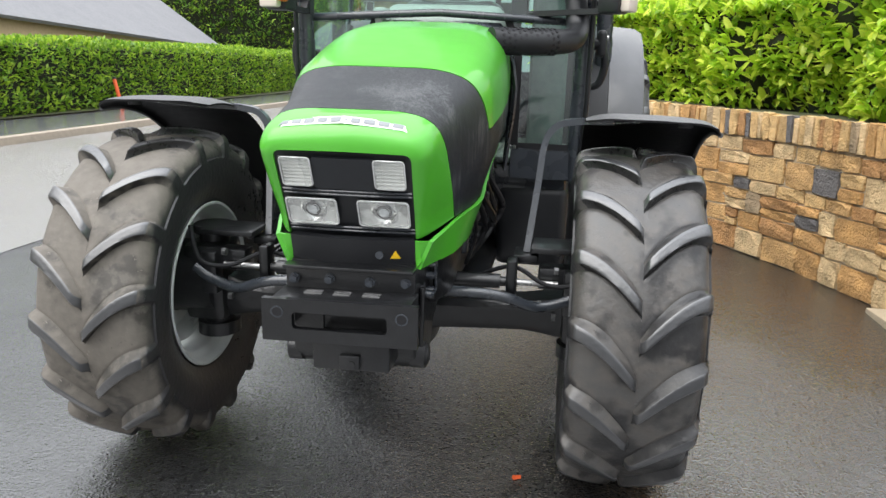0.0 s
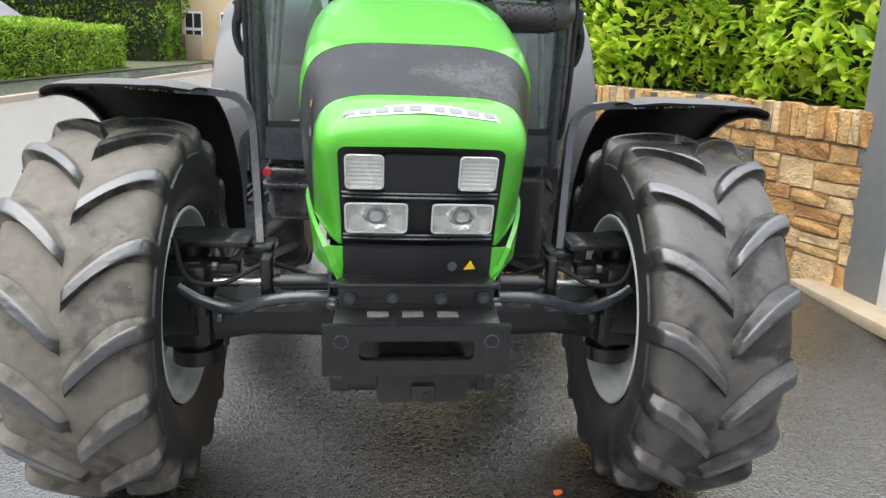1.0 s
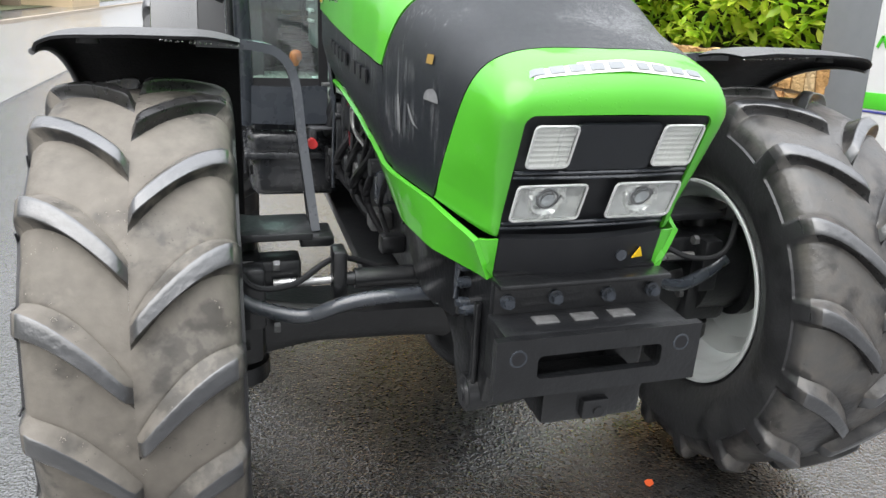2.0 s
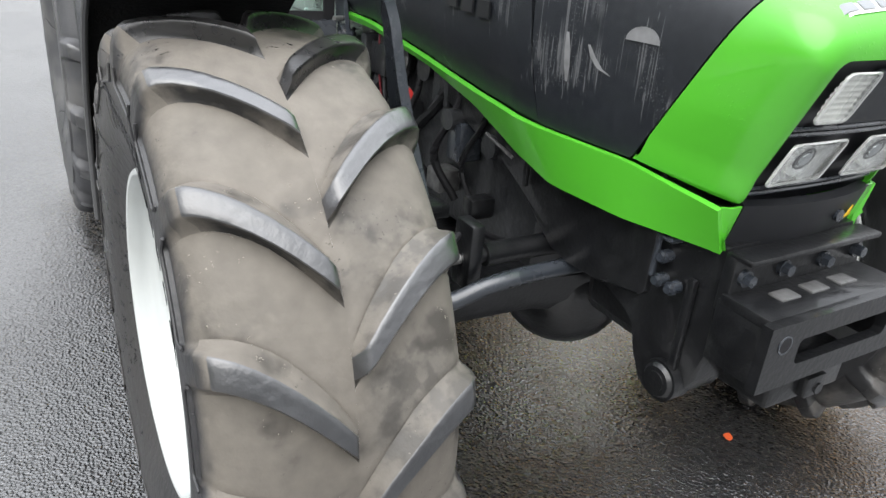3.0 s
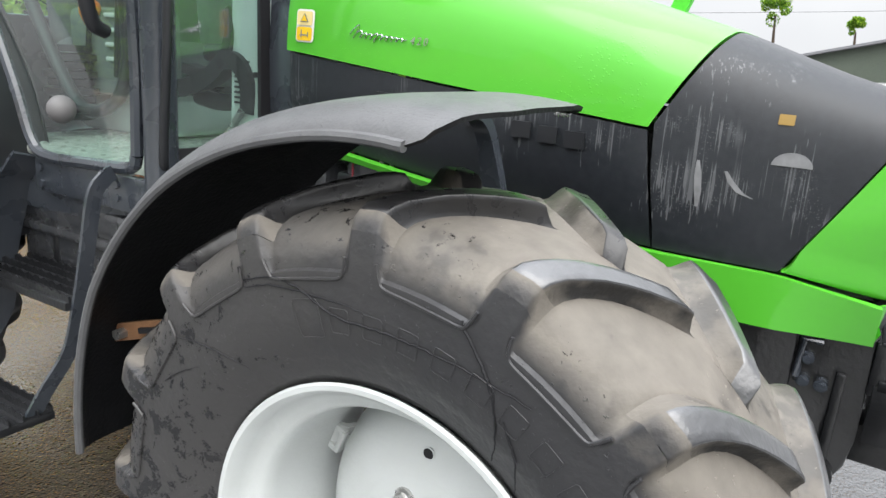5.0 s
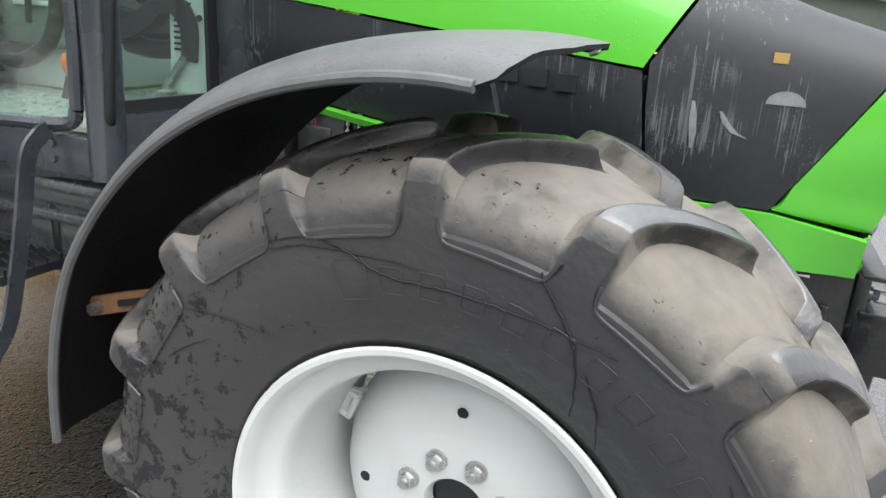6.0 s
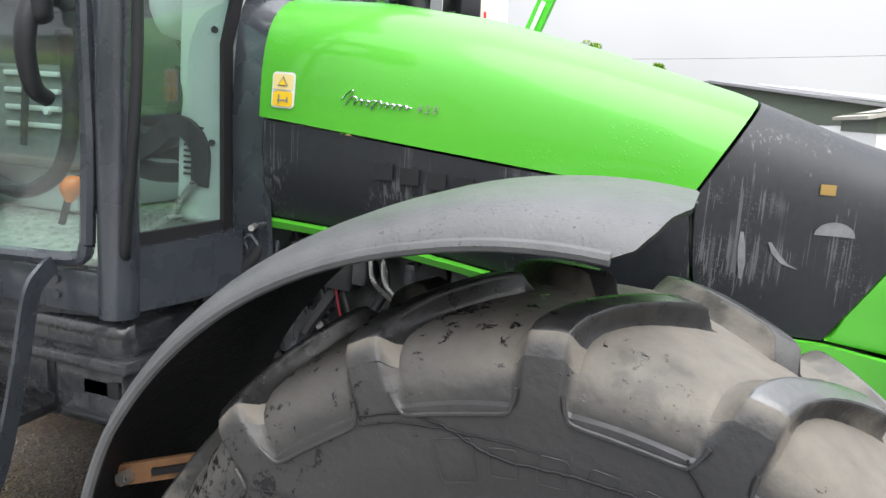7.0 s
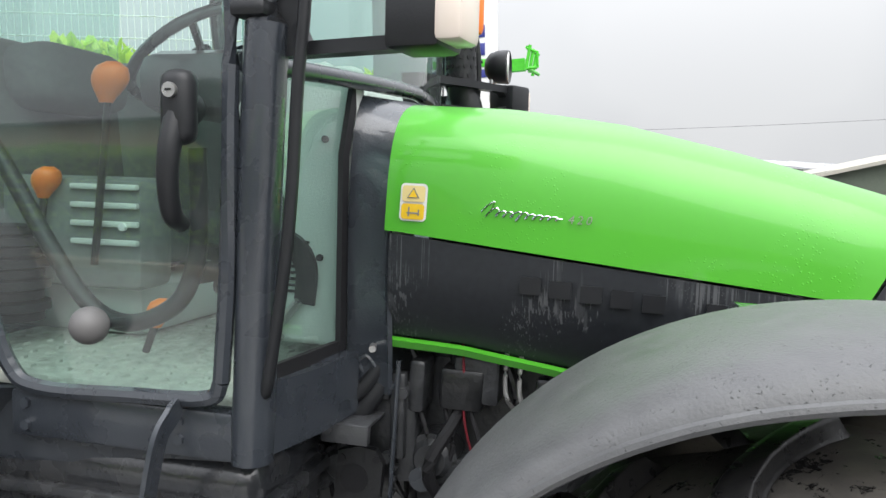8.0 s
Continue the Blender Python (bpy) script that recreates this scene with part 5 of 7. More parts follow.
def front_fender(cx, out):
    """Curved mudguard over a front wheel, with its bent support arm and slotted stay."""
    m = pose(cx, 0, 0.585)
    bm = bmesh.new()
    rows = []
    for k in range(37):
        q = k / 36
        row = []
        for j in range(25):
            s = -1 + 2 * j / 24  # -1 inner edge, 1 outer edge
            end = lerp(s, (-1, -0.86, -0.5, 0.3, 0.72, 0.88, 0.96, 1), (92.5, 95.5, 97.0, 97.0, 95.0, 93.8, 92.8, 91.4))
            ang = radians(-2 + (end + 2) * q)
            crest = lerp(q, (0, 0.3, 0.6, 0.85, 1), (0.748, 0.746, 0.724, 0.702, 0.693))
            lip = lerp(q, (0, 0.3, 0.55, 0.8, 1), (0.716, 0.714, 0.69, 0.66, 0.644))
            drop = lerp(s, (0.05, 0.4, 0.58, 0.68, 0.78, 0.84, 0.92, 1), (0, 0.07, 0.14, 0.24, 0.46, 0.56, 0.8, 1))
            r = crest - (crest - lip) * drop - 0.018 * max(0, (-s - 0.55) / 0.45) ** 2
            side_s = lerp(s, (-1, 0.6, 0.7, 0.8, 0.86, 1), (-1, 0.68, 0.83, 0.92, 0.955, 1))
            row.append((out * (0.015 + 0.222 * side_s), r * math.cos(ang), r * math.sin(ang)))
        rows.append(row)
    grid(bm, rows)
    thicken(bm, 0.007)
    # faces turned inwards take the dark copy, painting the shade below the guard
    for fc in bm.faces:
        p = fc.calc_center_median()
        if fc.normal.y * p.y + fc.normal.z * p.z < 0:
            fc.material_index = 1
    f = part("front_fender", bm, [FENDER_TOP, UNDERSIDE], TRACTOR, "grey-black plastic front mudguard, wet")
    f.matrix_basis = m
    part("rolled_lip", one_tube([Vector(r[-1]) * 0.998 for r in rows], 0.008, 8, up=(1, 0, 0)), FENDER_TOP, f)
    pts = smooth_line([(-out * 0.1, 0.2, 0.66), (-out * 0.23, 0.2, 0.655), (-out * 0.305, 0.2, 0.635), (-out * 0.345, 0.195, 0.57), (-out * 0.36, 0.17, 0.42), (-out * 0.375, 0.13, 0.27), (-out * 0.385, 0.1, 0.17)], 6)
    part("support_arm", one_tube(pts, 0, flat=lambda q: (0.035 + 0.06 * max(0, q - 0.5) * 2, 0.024), up=(1, 0, 0)), CABPAINT, f)
    part("arm_foot", one_box((-out * 0.385, 0.08, 0.165), (0.09, 0.13, 0.03), 0.006), IRON, f)
    bm = bmesh.new()
    tube(bm, [(out * 0.15, 0.715, 0.195), (out * 0.13, 0.64, 0.215), (out * 0.08, 0.55, 0.23), (-out * 0.1, 0.42, 0.24)], 0, flat=(0.008, 0.034))
    part("slotted_stay", bm, RUST, f, "rusty slotted stay bar")
    part("stay_slot", one_tube([(out * 0.141, 0.65, 0.2125), (out * 0.118, 0.6, 0.222)], 0, flat=(0.009, 0.01)), DARK, f)
    part("stay_bolt", one_cyl((out * 0.165, 0.69, 0.2), (out * 0.14, 0.69, 0.2), 0.011, 6), STEEL, f)
    # rain drops hanging along the front edge
    bm = bmesh.new()
    rng = random.Random(17)
    for j in range(15):
        q = Vector(rows[-1][0]).lerp(Vector(rows[-1][9]), (j + 0.5 + rng.uniform(-0.3, 0.3)) / 15)
        bmesh.ops.create_uvsphere(bm, u_segments=8, v_segments=6, radius=rng.uniform(0.003, 0.005), matrix=Matrix.Translation(q + Vector((0, 0.001, -0.009))))
    tagged(part("hanging_drops", bm, CLEARLENS, f), kind="stuff")
    part("cap", one_cyl((out * 0.13, 0.04, 0.66), (out * 0.13, 0.04, 0.6845), 0.026, 18, 0.02), FENDER_TOP, f)
    return f


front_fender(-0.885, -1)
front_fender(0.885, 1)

# ---- front axle, frame and engine ----
BODY[0] = True
bm = bmesh.new()
rows = []
for x in np.linspace(-0.66, 0.66, 23):
    q = abs(x) / 0.66
    z0, h, d = 0.525 + 0.02 * q, lerp(q, (0, 0.25, 0.75, 1), (0.15, 0.115, 0.105, 0.17)), lerp(q, (0, 0.3, 1), (0.2, 0.13, 0.15))
    rows.append([(x, -d / 2 + 0.02, z0 - h / 2), (x, -d / 2, z0 - h * 0.2), (x, -d / 2, z0 + h * 0.3), (x, -d / 2 + 0.02, z0 + h / 2), (x, d / 2, z0 + h / 2), (x, d / 2, z0 - h / 2), (x, -d / 2 + 0.02, z0 - h / 2)])
grid(bm, rows)
axle = part("front_axle", bm, IRON, TRACTOR, "black cast front axle beam")
bm = bmesh.new()
bmesh.ops.create_uvsphere(bm, u_segments=24, v_segments=14, radius=0.17, matrix=pose(0.0, 0.05, 0.47) @ Matrix.Diagonal((1, 1, 0.95, 1)))
part("differential", bm, IRON, axle)
for sx in (-1, 1):
    bm = bmesh.new()
    box(bm, (sx * 0.7, 0, 0.6), (0.16, 0.2, 0.3), 0.03)
    cyl(bm, (sx * 0.69, 0, 0.42), (sx * 0.69, 0, 0.8), 0.055, 16)
    cyl(bm, (sx * 0.66, 0, 0.6), (sx * 0.85, 0, 0.6), 0.14, 24)
    cyl(bm, (sx * 0.69, 0, 0.78), (sx * 0.69, 0, 0.81), 0.075, 16)
    cyl(bm, (sx * 0.69, 0, 0.38), (sx * 0.69, 0, 0.43), 0.08, 16)
    knuckle = part("steering_knuckle", bm, IRON, axle)
    part("steering_lug", one_box((sx * 0.6, -0.06, 0.7), (0.14, 0.08, 0.08), 0.01), IRON, axle)
    part("top_plate", one_box((sx * 0.6, -0.02, 0.8), (0.2, 0.16, 0.02), 0.005), IRON, axle)
    part("stop_block", one_box((sx * 0.65, -0.12, 0.66), (0.06, 0.06, 0.16), 0.01), IRON, axle)
    for y, z in ((-0.13, 0.74), (-0.1, 0.56), (0.1, 0.74)):
        part("bolt", one_cyl((sx * 0.6, y, z), (sx * 0.585, y, z), 0.014, 6), WORNSTEEL, axle)
    bm = bmesh.new()
    tube(bm, smooth_line([(sx * 0.17, -0.2, 0.67), (sx * 0.33, -0.2, 0.67), (sx * 0.43, -0.19, 0.655), (sx * 0.53, -0.17, 0.62), (sx * 0.63, -0.15, 0.64), (sx * 0.7, -0.14, 0.68)], 6), 0.019, 12)
    part("tie_rod", bm, CABPAINT, axle, "bent dark steel steering rod")
    bm = bmesh.new()
    cyl(bm, (sx * 0.16, -0.12, 0.69), (sx * 0.4, -0.12, 0.69), 0.026, 14)
    cyl(bm, (sx * 0.4, -0.12, 0.69), (sx * 0.46, -0.12, 0.69), 0.017, 14)
    box(bm, (sx * 0.44, -0.12, 0.7), (0.035, 0.07, 0.15), 0.008)
    part("steering_ram", bm, IRON, axle)
    part("ram_rod", one_cyl((sx * 0.46, -0.12, 0.69), (sx * 0.6, -0.12, 0.69), 0.011, 12), STEEL, axle)
    part("brake_hose", one_tube(smooth_line([(sx * 0.3, -0.06, 0.68), (sx * 0.44, -0.1, 0.74), (sx * 0.56, -0.16, 0.7), (sx * 0.66, -0.18, 0.72), (sx * 0.7, -0.16, 0.84)], 6), 0.008, 8), DARK, axle)



def side_slab(name, prof, outer, inner, mat, parent, label=""):
    """Matching castings on both sides: a (y, z) outline between two distances from the middle."""
    last = None
    for sx in (-1, 1):
        bm = bmesh.new()
        vs = [bm.verts.new((sx * outer(y), y, z)) for y, z in prof]
        vi = [bm.verts.new((sx * inner, y, z)) for y, z in prof]
        bm.faces.new(vs)
        bm.faces.new(vi[::-1])
        for k in range(len(prof)):
            bm.faces.new((vs[k], vs[(k + 1) % len(prof)], vi[(k + 1) % len(prof)], vi[k]))
        es = [e for e in bm.edges if all(v in vs for v in e.verts)]
        bmesh.ops.bevel(bm, geom=es, offset=0.007, segments=2, affect="EDGES", profile=0.5)
        last = part(name, bm, mat, parent, label)
    return last


bm = bmesh.new()
box(bm, (0, -0.36, 0.7), (0.3, 0.36, 0.3), 0.03)
box(bm, (0, -0.5, 0.8), (0.34, 0.1, 0.1), 0.01)
frame_casting = part("front_frame", bm, IRON, TRACTOR, "black cast front support frame", smooth=False)
side_slab("front_support", [(-0.548, 0.862), (-0.548, 0.64), (-0.54, 0.58), (-0.52, 0.54), (-0.485, 0.512), (-0.452, 0.508), (-0.428, 0.53), (-0.412, 0.575), (-0.4, 0.635), (-0.375, 0.658), (-0.335, 0.663), (-0.3, 0.69), (-0.2, 0.7), (-0.2, 0.865), (-0.36, 0.862)],
          lambda y: lerp(y, (-0.548, -0.42, -0.25), (0.183, 0.212, 0.222)), 0.09, IRON, frame_casting)
side_slab("side_cover", [(-0.415, 0.853), (-0.415, 0.715), (-0.4, 0.7), (-0.33, 0.706), (-0.315, 0.69), (-0.22, 0.688), (-0.16, 0.7), (-0.11, 0.735), (-0.06, 0.79), (0.0, 0.815), (0.12, 0.86), (0.3, 0.915), (0.3, 0.985), (0.12, 0.945), (-0.05, 0.886), (-0.175, 0.856)],
          lambda y: lerp(y, (-0.415, -0.3, 0.1), (0.222, 0.246, 0.262)), 0.19, IRON, frame_casting)
for sx in (-1, 1):
    part("cover_stay", one_box((sx * 0.262, -0.055, 0.845), (0.012, 0.014, 0.075), 0.003), IRON, frame_casting)
    part("cover_rod", one_cyl((sx * 0.27, 0.1, 0.885), (sx * 0.262, -0.0, 0.855), 0.004, 8), WORNSTEEL, frame_casting)
    for y, z in ((-0.437, 0.8), (-0.437, 0.752), (-0.47, 0.75)):
        bm = bmesh.new()
        cyl(bm, (sx * 0.2, y, z), (sx * 0.222, y, z), 0.013, 14)
        cyl(bm, (sx * 0.222, y, z), (sx * 0.23, y, z), 0.009, 6)
        part("bolt", bm, CABPAINT, frame_casting)
    part("side_rib", one_box((sx * 0.2, -0.5, 0.68), (0.014, 0.018, 0.2), 0.004), IRON, frame_casting)
for y, z in ((-0.485, 0.556),):
    for sx in (-1, 1):
        bm = bmesh.new()
        cyl(bm, (sx * 0.17, y, z), (sx * 0.212, y, z), 0.042, 24)
        cyl(bm, (sx * 0.212, y, z), (sx * 0.219, y, z), 0.036, 24, 0.03)
        cyl(bm, (sx * 0.219, y, z), (sx * 0.222, y, z), 0.02, 24)
        part("boss", bm, IRON, frame_casting)
for sx in (-1, 1):
    bm = bmesh.new()
    tube(bm, [(sx * 0.2, -0.455, 0.84), (sx * 0.225, -0.455, 0.84), (sx * 0.225, -0.425, 0.84), (sx * 0.225, -0.425, 0.76), (sx * 0.21, -0.425, 0.75)], 0.007, 8)
    part("tie_loop", bm, CABPAINT, frame_casting)

# front plate with bolts, and the slotted towing plate
bm = bmesh.new()
box(bm, (0, -0.558, 0.8), (0.385, 0.026, 0.11), 0.004)
box(bm, (0, -0.575, 0.852), (0.385, 0.05, 0.012), 0.004)
front_plate = part("front_plate", bm, IRON, TRACTOR, "black bolted front mounting plate")
for x, z in ((-0.165, 0.812), (-0.06, 0.815), (0.06, 0.812), (0.165, 0.815), (-0.168, 0.765), (0.168, 0.765)):
    bm = bmesh.new()
    cyl(bm, (x, -0.568, z), (x, -0.579, z), 0.016, 14)
    cyl(bm, (x, -0.579, z), (x, -0.592, z), 0.0115, 6)
    part("bolt", bm, CABPAINT, front_plate)
bm = bmesh.new()
box(bm, (0, -0.615, 0.772), (0.4, 0.11, 0.022), 0.004)
tow = part("towing_bracket", bm, IRON, TRACTOR, "black steel towing bracket with slots")
for k in (-1, 0, 1):
    part("slot_edge", one_box((k * 0.085 - 0.01, -0.612, 0.784), (0.052, 0.032, 0.006), 0.003), WORNSTEEL, tow)
# plate with a real slot; its two holes are dark discs painting their shade
bm = bmesh.new()


def plate_with_slot(w, h, sw, sh, sz, t):
    """Ring of quads round a rounded slot."""
    n = 10
    out, inn = [], []
    inner = rounded(sw, sh, 0.012, 5)
    for x, z in inner:
        a = math.atan2(z, x)
        k = min(w / 2 / max(abs(math.cos(a)), 1e-6), h / 2 / max(abs(math.sin(a)), 1e-6))
        out.append((k * math.cos(a), k * math.sin(a)))
        inn.append((x, z + sz))
    corner = [(w / 2, h / 2), (-w / 2, h / 2), (-w / 2, -h / 2), (w / 2, -h / 2)]
    for c in corner:
        k = min(range(len(out)), key=lambda i: (out[i][0] - c[0]) ** 2 + (out[i][1] - c[1]) ** 2)
        out[k] = c
    vo = [bm.verts.new((x, 0, z)) for x, z in out]
    vi = [bm.verts.new((x, 0, z)) for x, z in inn]
    for k in range(len(vo)):
        j = (k + 1) % len(vo)
        bm.faces.new((vo[k], vo[j], vi[j], vi[k]))
    thicken(bm, t)


plate_with_slot(0.446, 0.126, 0.272, 0.05, 0.0, 0.02)
for v in bm.verts:
    v.co += Vector((0, -0.685, 0.7205))
part("slotted_plate", bm, IRON, tow, "", False)
for sx in (-1, 1):
    bm = bmesh.new()
    lathe(bm, [(-0.004, 0.014), (0.0025, 0.014), (0.0025, 0.018), (-0.004, 0.019)], 20, closed=True)
    for v in bm.verts:
        v.co = Vector((sx * 0.178 + v.co.y, -0.684 - v.co.x, 0.745 + v.co.z))
    part("hole_rim", bm, CABPAINT, tow)
    part("hole_disc", one_cyl((sx * 0.178, -0.66, 0.745), (sx * 0.178, -0.6865, 0.745), 0.0145, 16), DARK, tow)
    part("gusset", one_box((sx * 0.19, -0.61, 0.71), (0.016, 0.11, 0.12), 0.003), IRON, tow)
bm = bmesh.new()
box(bm, (0.02, -0.58, 0.6), (0.23, 0.12, 0.09), 0.01)
box(bm, (0.02, -0.648, 0.59), (0.06, 0.02, 0.045), 0.005)
cyl(bm, (0.026, -0.65, 0.585), (0.026, -0.662, 0.585), 0.012, 10)
part("front_weight_block", bm, IRON, TRACTOR, "black cast block under the towing bracket")

engine = part("engine_block", one_box((0, 0.45, 0.82), (0.42, 1.0, 0.5), 0.03), GRIME, TRACTOR, "grimy black engine block")
part("cylinder_head", one_box((0, 0.35, 1.1), (0.44, 0.9, 0.2), 0.02), GRIME, engine)
part("gearbox", one_box((0, 1.7, 0.72), (0.36, 1.6, 0.36), 0.04), GRIME, TRACTOR, "grimy black gearbox casting")
rng = random.Random(3)
for sx in (-1, 1):
    for k in range(16):
        y, z = 0.1 + 0.05 * k + rng.uniform(-0.02, 0.02), rng.uniform(0.68, 1.0)
        bm = bmesh.new()
        s = (rng.uniform(0.03, 0.08), rng.uniform(0.03, 0.1), rng.uniform(0.03, 0.14))
        if k % 3:
            box(bm, (sx * (0.21 + s[0] / 2), y, z), s, 0.01)
        else:
            cyl(bm, (sx * 0.2, y, z), (sx * (0.22 + s[0]), y, z), s[1] * 0.4, 12)
        part("engine_fitting", bm, (GRIME, IRON, CABPAINT, GRIME, WORNSTEEL)[k % 5], engine)
    for k in range(7):
        y = 0.15 + 0.1 * k
        part("hose", one_tube(smooth_line([(sx * 0.24, y, 0.66), (sx * (0.27 + 0.02 * (k % 3)), y + 0.04, 0.78), (sx * 0.26, y - 0.03 + 0.02 * (k % 2), 0.92), (sx * 0.24, y + 0.02, 1.05)], 6), 0.008 + 0.003 * (k % 3), 8), DARK if k % 2 else IRON, engine)
part("red_cable", one_tube(smooth_line([(-0.28, 0.64, 1.06), (-0.285, 0.632, 0.98), (-0.28, 0.625, 0.88), (-0.27, 0.59, 0.76)], 6), 0.0028, 6), DULLRED, engine)
part("pale_pipe", one_tube(smooth_line([(-0.29, 0.545, 1.05), (-0.29, 0.545, 0.98), (-0.285, 0.535, 0.94), (-0.26, 0.505, 0.9)], 6), 0.005, 8), STEEL, engine)
part("pale_pipe", one_tube(smooth_line([(-0.29, 0.515, 1.05), (-0.29, 0.515, 0.97), (-0.285, 0.5, 0.93), (-0.26, 0.47, 0.89)], 6), 0.005, 8), STEEL, engine)
BODY[0] = False
for dz, r in ((0.0, 0.019), (-0.05, 0.021)):
    part("coolant_hose", one_tube(smooth_line([(-0.33, 0.915, 1.02 + dz), (-0.345, 0.95, 0.965 + dz), (-0.35, 1.0, 0.925 + dz), (-0.34, 1.06, 0.91 + dz), (-0.25, 1.12, 0.9 + dz)], 6), r, 12), BLACK, engine)
bm = bmesh.new()
box(bm, (-0.26, 0.9, 0.86), (0.12, 0.13, 0.24), 0.012)
box(bm, (-0.325, 0.875, 0.9), (0.03, 0.035, 0.2), 0.006)
box(bm, (-0.32, 0.93, 0.945), (0.03, 0.07, 0.022), 0.005)
for y, z in ((0.93, 0.975), (0.9, 0.8), (0.862, 0.955)):
    cyl(bm, (-0.31, y, z), (-0.345, y, z), 0.013, 10)
part("timing_case", bm, GRIME, engine)
bm = bmesh.new()
plate = [(0.05, -0.06), (0.058, 0.04), (0.04, 0.07), (0.0, 0.075), (-0.05, 0.06), (-0.06, -0.07)]
polyplate(bm, plate, 0.02, pose(-0.345, 0.955, 0.755, 90, 0, -90))
part("gear_plate", bm, IRON, engine)
# dark discs on the plate, colour for the shade inside its openings
for y, z in ((0.912, 0.805), (0.905, 0.71), (0.995, 0.8)):
    part("plate_hole", one_cyl((-0.36, y, z), (-0.368, y, z), 0.009, 12), DARK, engine)
part("plate_eye", one_cyl((-0.36, 0.965, 0.755), (-0.367, 0.965, 0.755), 0.034, 20), DARK, engine)
part("wire_loop", one_tube(smooth_line([(-0.34, 0.95, 0.99), (-0.35, 0.965, 1.02), (-0.35, 0.945, 1.035), (-0.345, 0.92, 1.0), (-0.34, 0.915, 0.97), (-0.34, 0.89, 0.965), (-0.335, 0.87, 0.99)], 6), 0.006, 8), CABPAINT, engine)
part("long_rod", one_tube([(-0.345, 0.872, 1.03), (-0.35, 0.878, 0.85), (-0.35, 0.885, 0.68)], 0.0055, 8), CABPAINT, engine)
for k in range(5):
    part("casting_rib", one_box((-0.33, 0.885 - 0.003 * k, 0.72 + 0.03 * k), (0.02, 0.012, 0.012), 0.003), GRIME, engine)
for y, z, r in ((1.02, 0.76, 0.05), (0.8, 0.8, 0.06), (0.73, 0.76, 0.045), (1.08, 0.72, 0.035)):
    bm = bmesh.new()
    cyl(bm, (-0.2, y, z), (-0.31, y, z), r, 20)
    cyl(bm, (-0.31, y, z), (-0.325, y, z), r * 0.8, 20, r * 0.6)
    part("round_cover", bm, GRIME, engine)
for y in (0.7, 0.76, 0.82, 1.03):
    part("fuel_line", one_tube(smooth_line([(-0.27, y, 1.02), (-0.3, y + 0.015, 0.93), (-0.31, y - 0.01, 0.84), (-0.3, y + 0.02, 0.74), (-0.26, y + 0.03, 0.66)], 5), 0.006, 8), DARK, engine)
BODY[0] = True
part("red_cap", one_cyl((-0.47, 0.15, 0.98), (-0.47, 0.125, 0.98), 0.013, 14), RED, engine, "small red round cap")

# ---- rear wheels and guards ----
BODY[0] = False


def rear_wheel(cx, out):
    bm = bmesh.new()
    lathe(bm, [(out * 0.0, 0.08), (out * 0.03, 0.1), (out * 0.03, 0.2), (out * -0.02, 0.33), (out * -0.03, 0.37), (out * -0.05, 0.36), (out * -0.02, 0.08)], 48, closed=True)
    w = part("rear_wheel", bm, RIM, TRACTOR, "large pale grey steel rear wheel")
    w.matrix_basis = pose(cx, 2.59, 0.745)
    bm = bmesh.new()
    lathe(bm, [(0.19, 0.4), (0.2, 0.405), (0.205, 0.393), (0.18, 0.385), (0.12, 0.378), (0, 0.372), (-0.12, 0.378), (-0.18, 0.385), (-0.205, 0.393), (-0.2, 0.405), (-0.19, 0.4), (0, 0.384)], 64, closed=True)
    part("rim", bm, RIM, w)
    tyre(w, 0.8, 1.2, 0.41, 18, 3.0, [RUBBER, LUGTOP, DARKRUBBER], "large worn rear tyre with bar lugs", 6 if out < 0 else 7)
    return w


bm = bmesh.new()
cyl(bm, (-0.78, 2.59, 0.775), (0.78, 2.59, 0.775), 0.13, 24)
cyl(bm, (-0.5, 2.59, 0.775), (0.5, 2.59, 0.775), 0.2, 24)
box(bm, (0, 2.52, 0.74), (0.5, 0.7, 0.52), 0.06)
rear_axle = part("rear_axle", bm, IRON, TRACTOR, "black cast rear axle housing")
# unseen plate added below the gearbox to keep light off the ground there
part("unseen_belly_plate", one_box((0, 1.3, 0.5), (0.62, 1.7, 0.05), 0.01), IRON, rear_axle)
part("drive_shaft", one_cyl((0, 0.1, 0.5), (0, 1.2, 0.56), 0.05, 16), IRON, TRACTOR)
part("oil_sump", one_box((0, 0.42, 0.55), (0.3, 0.7, 0.16), 0.03), IRON, TRACTOR)
rear_wheel(-0.85, -1)
rear_wheel(0.85, 1)
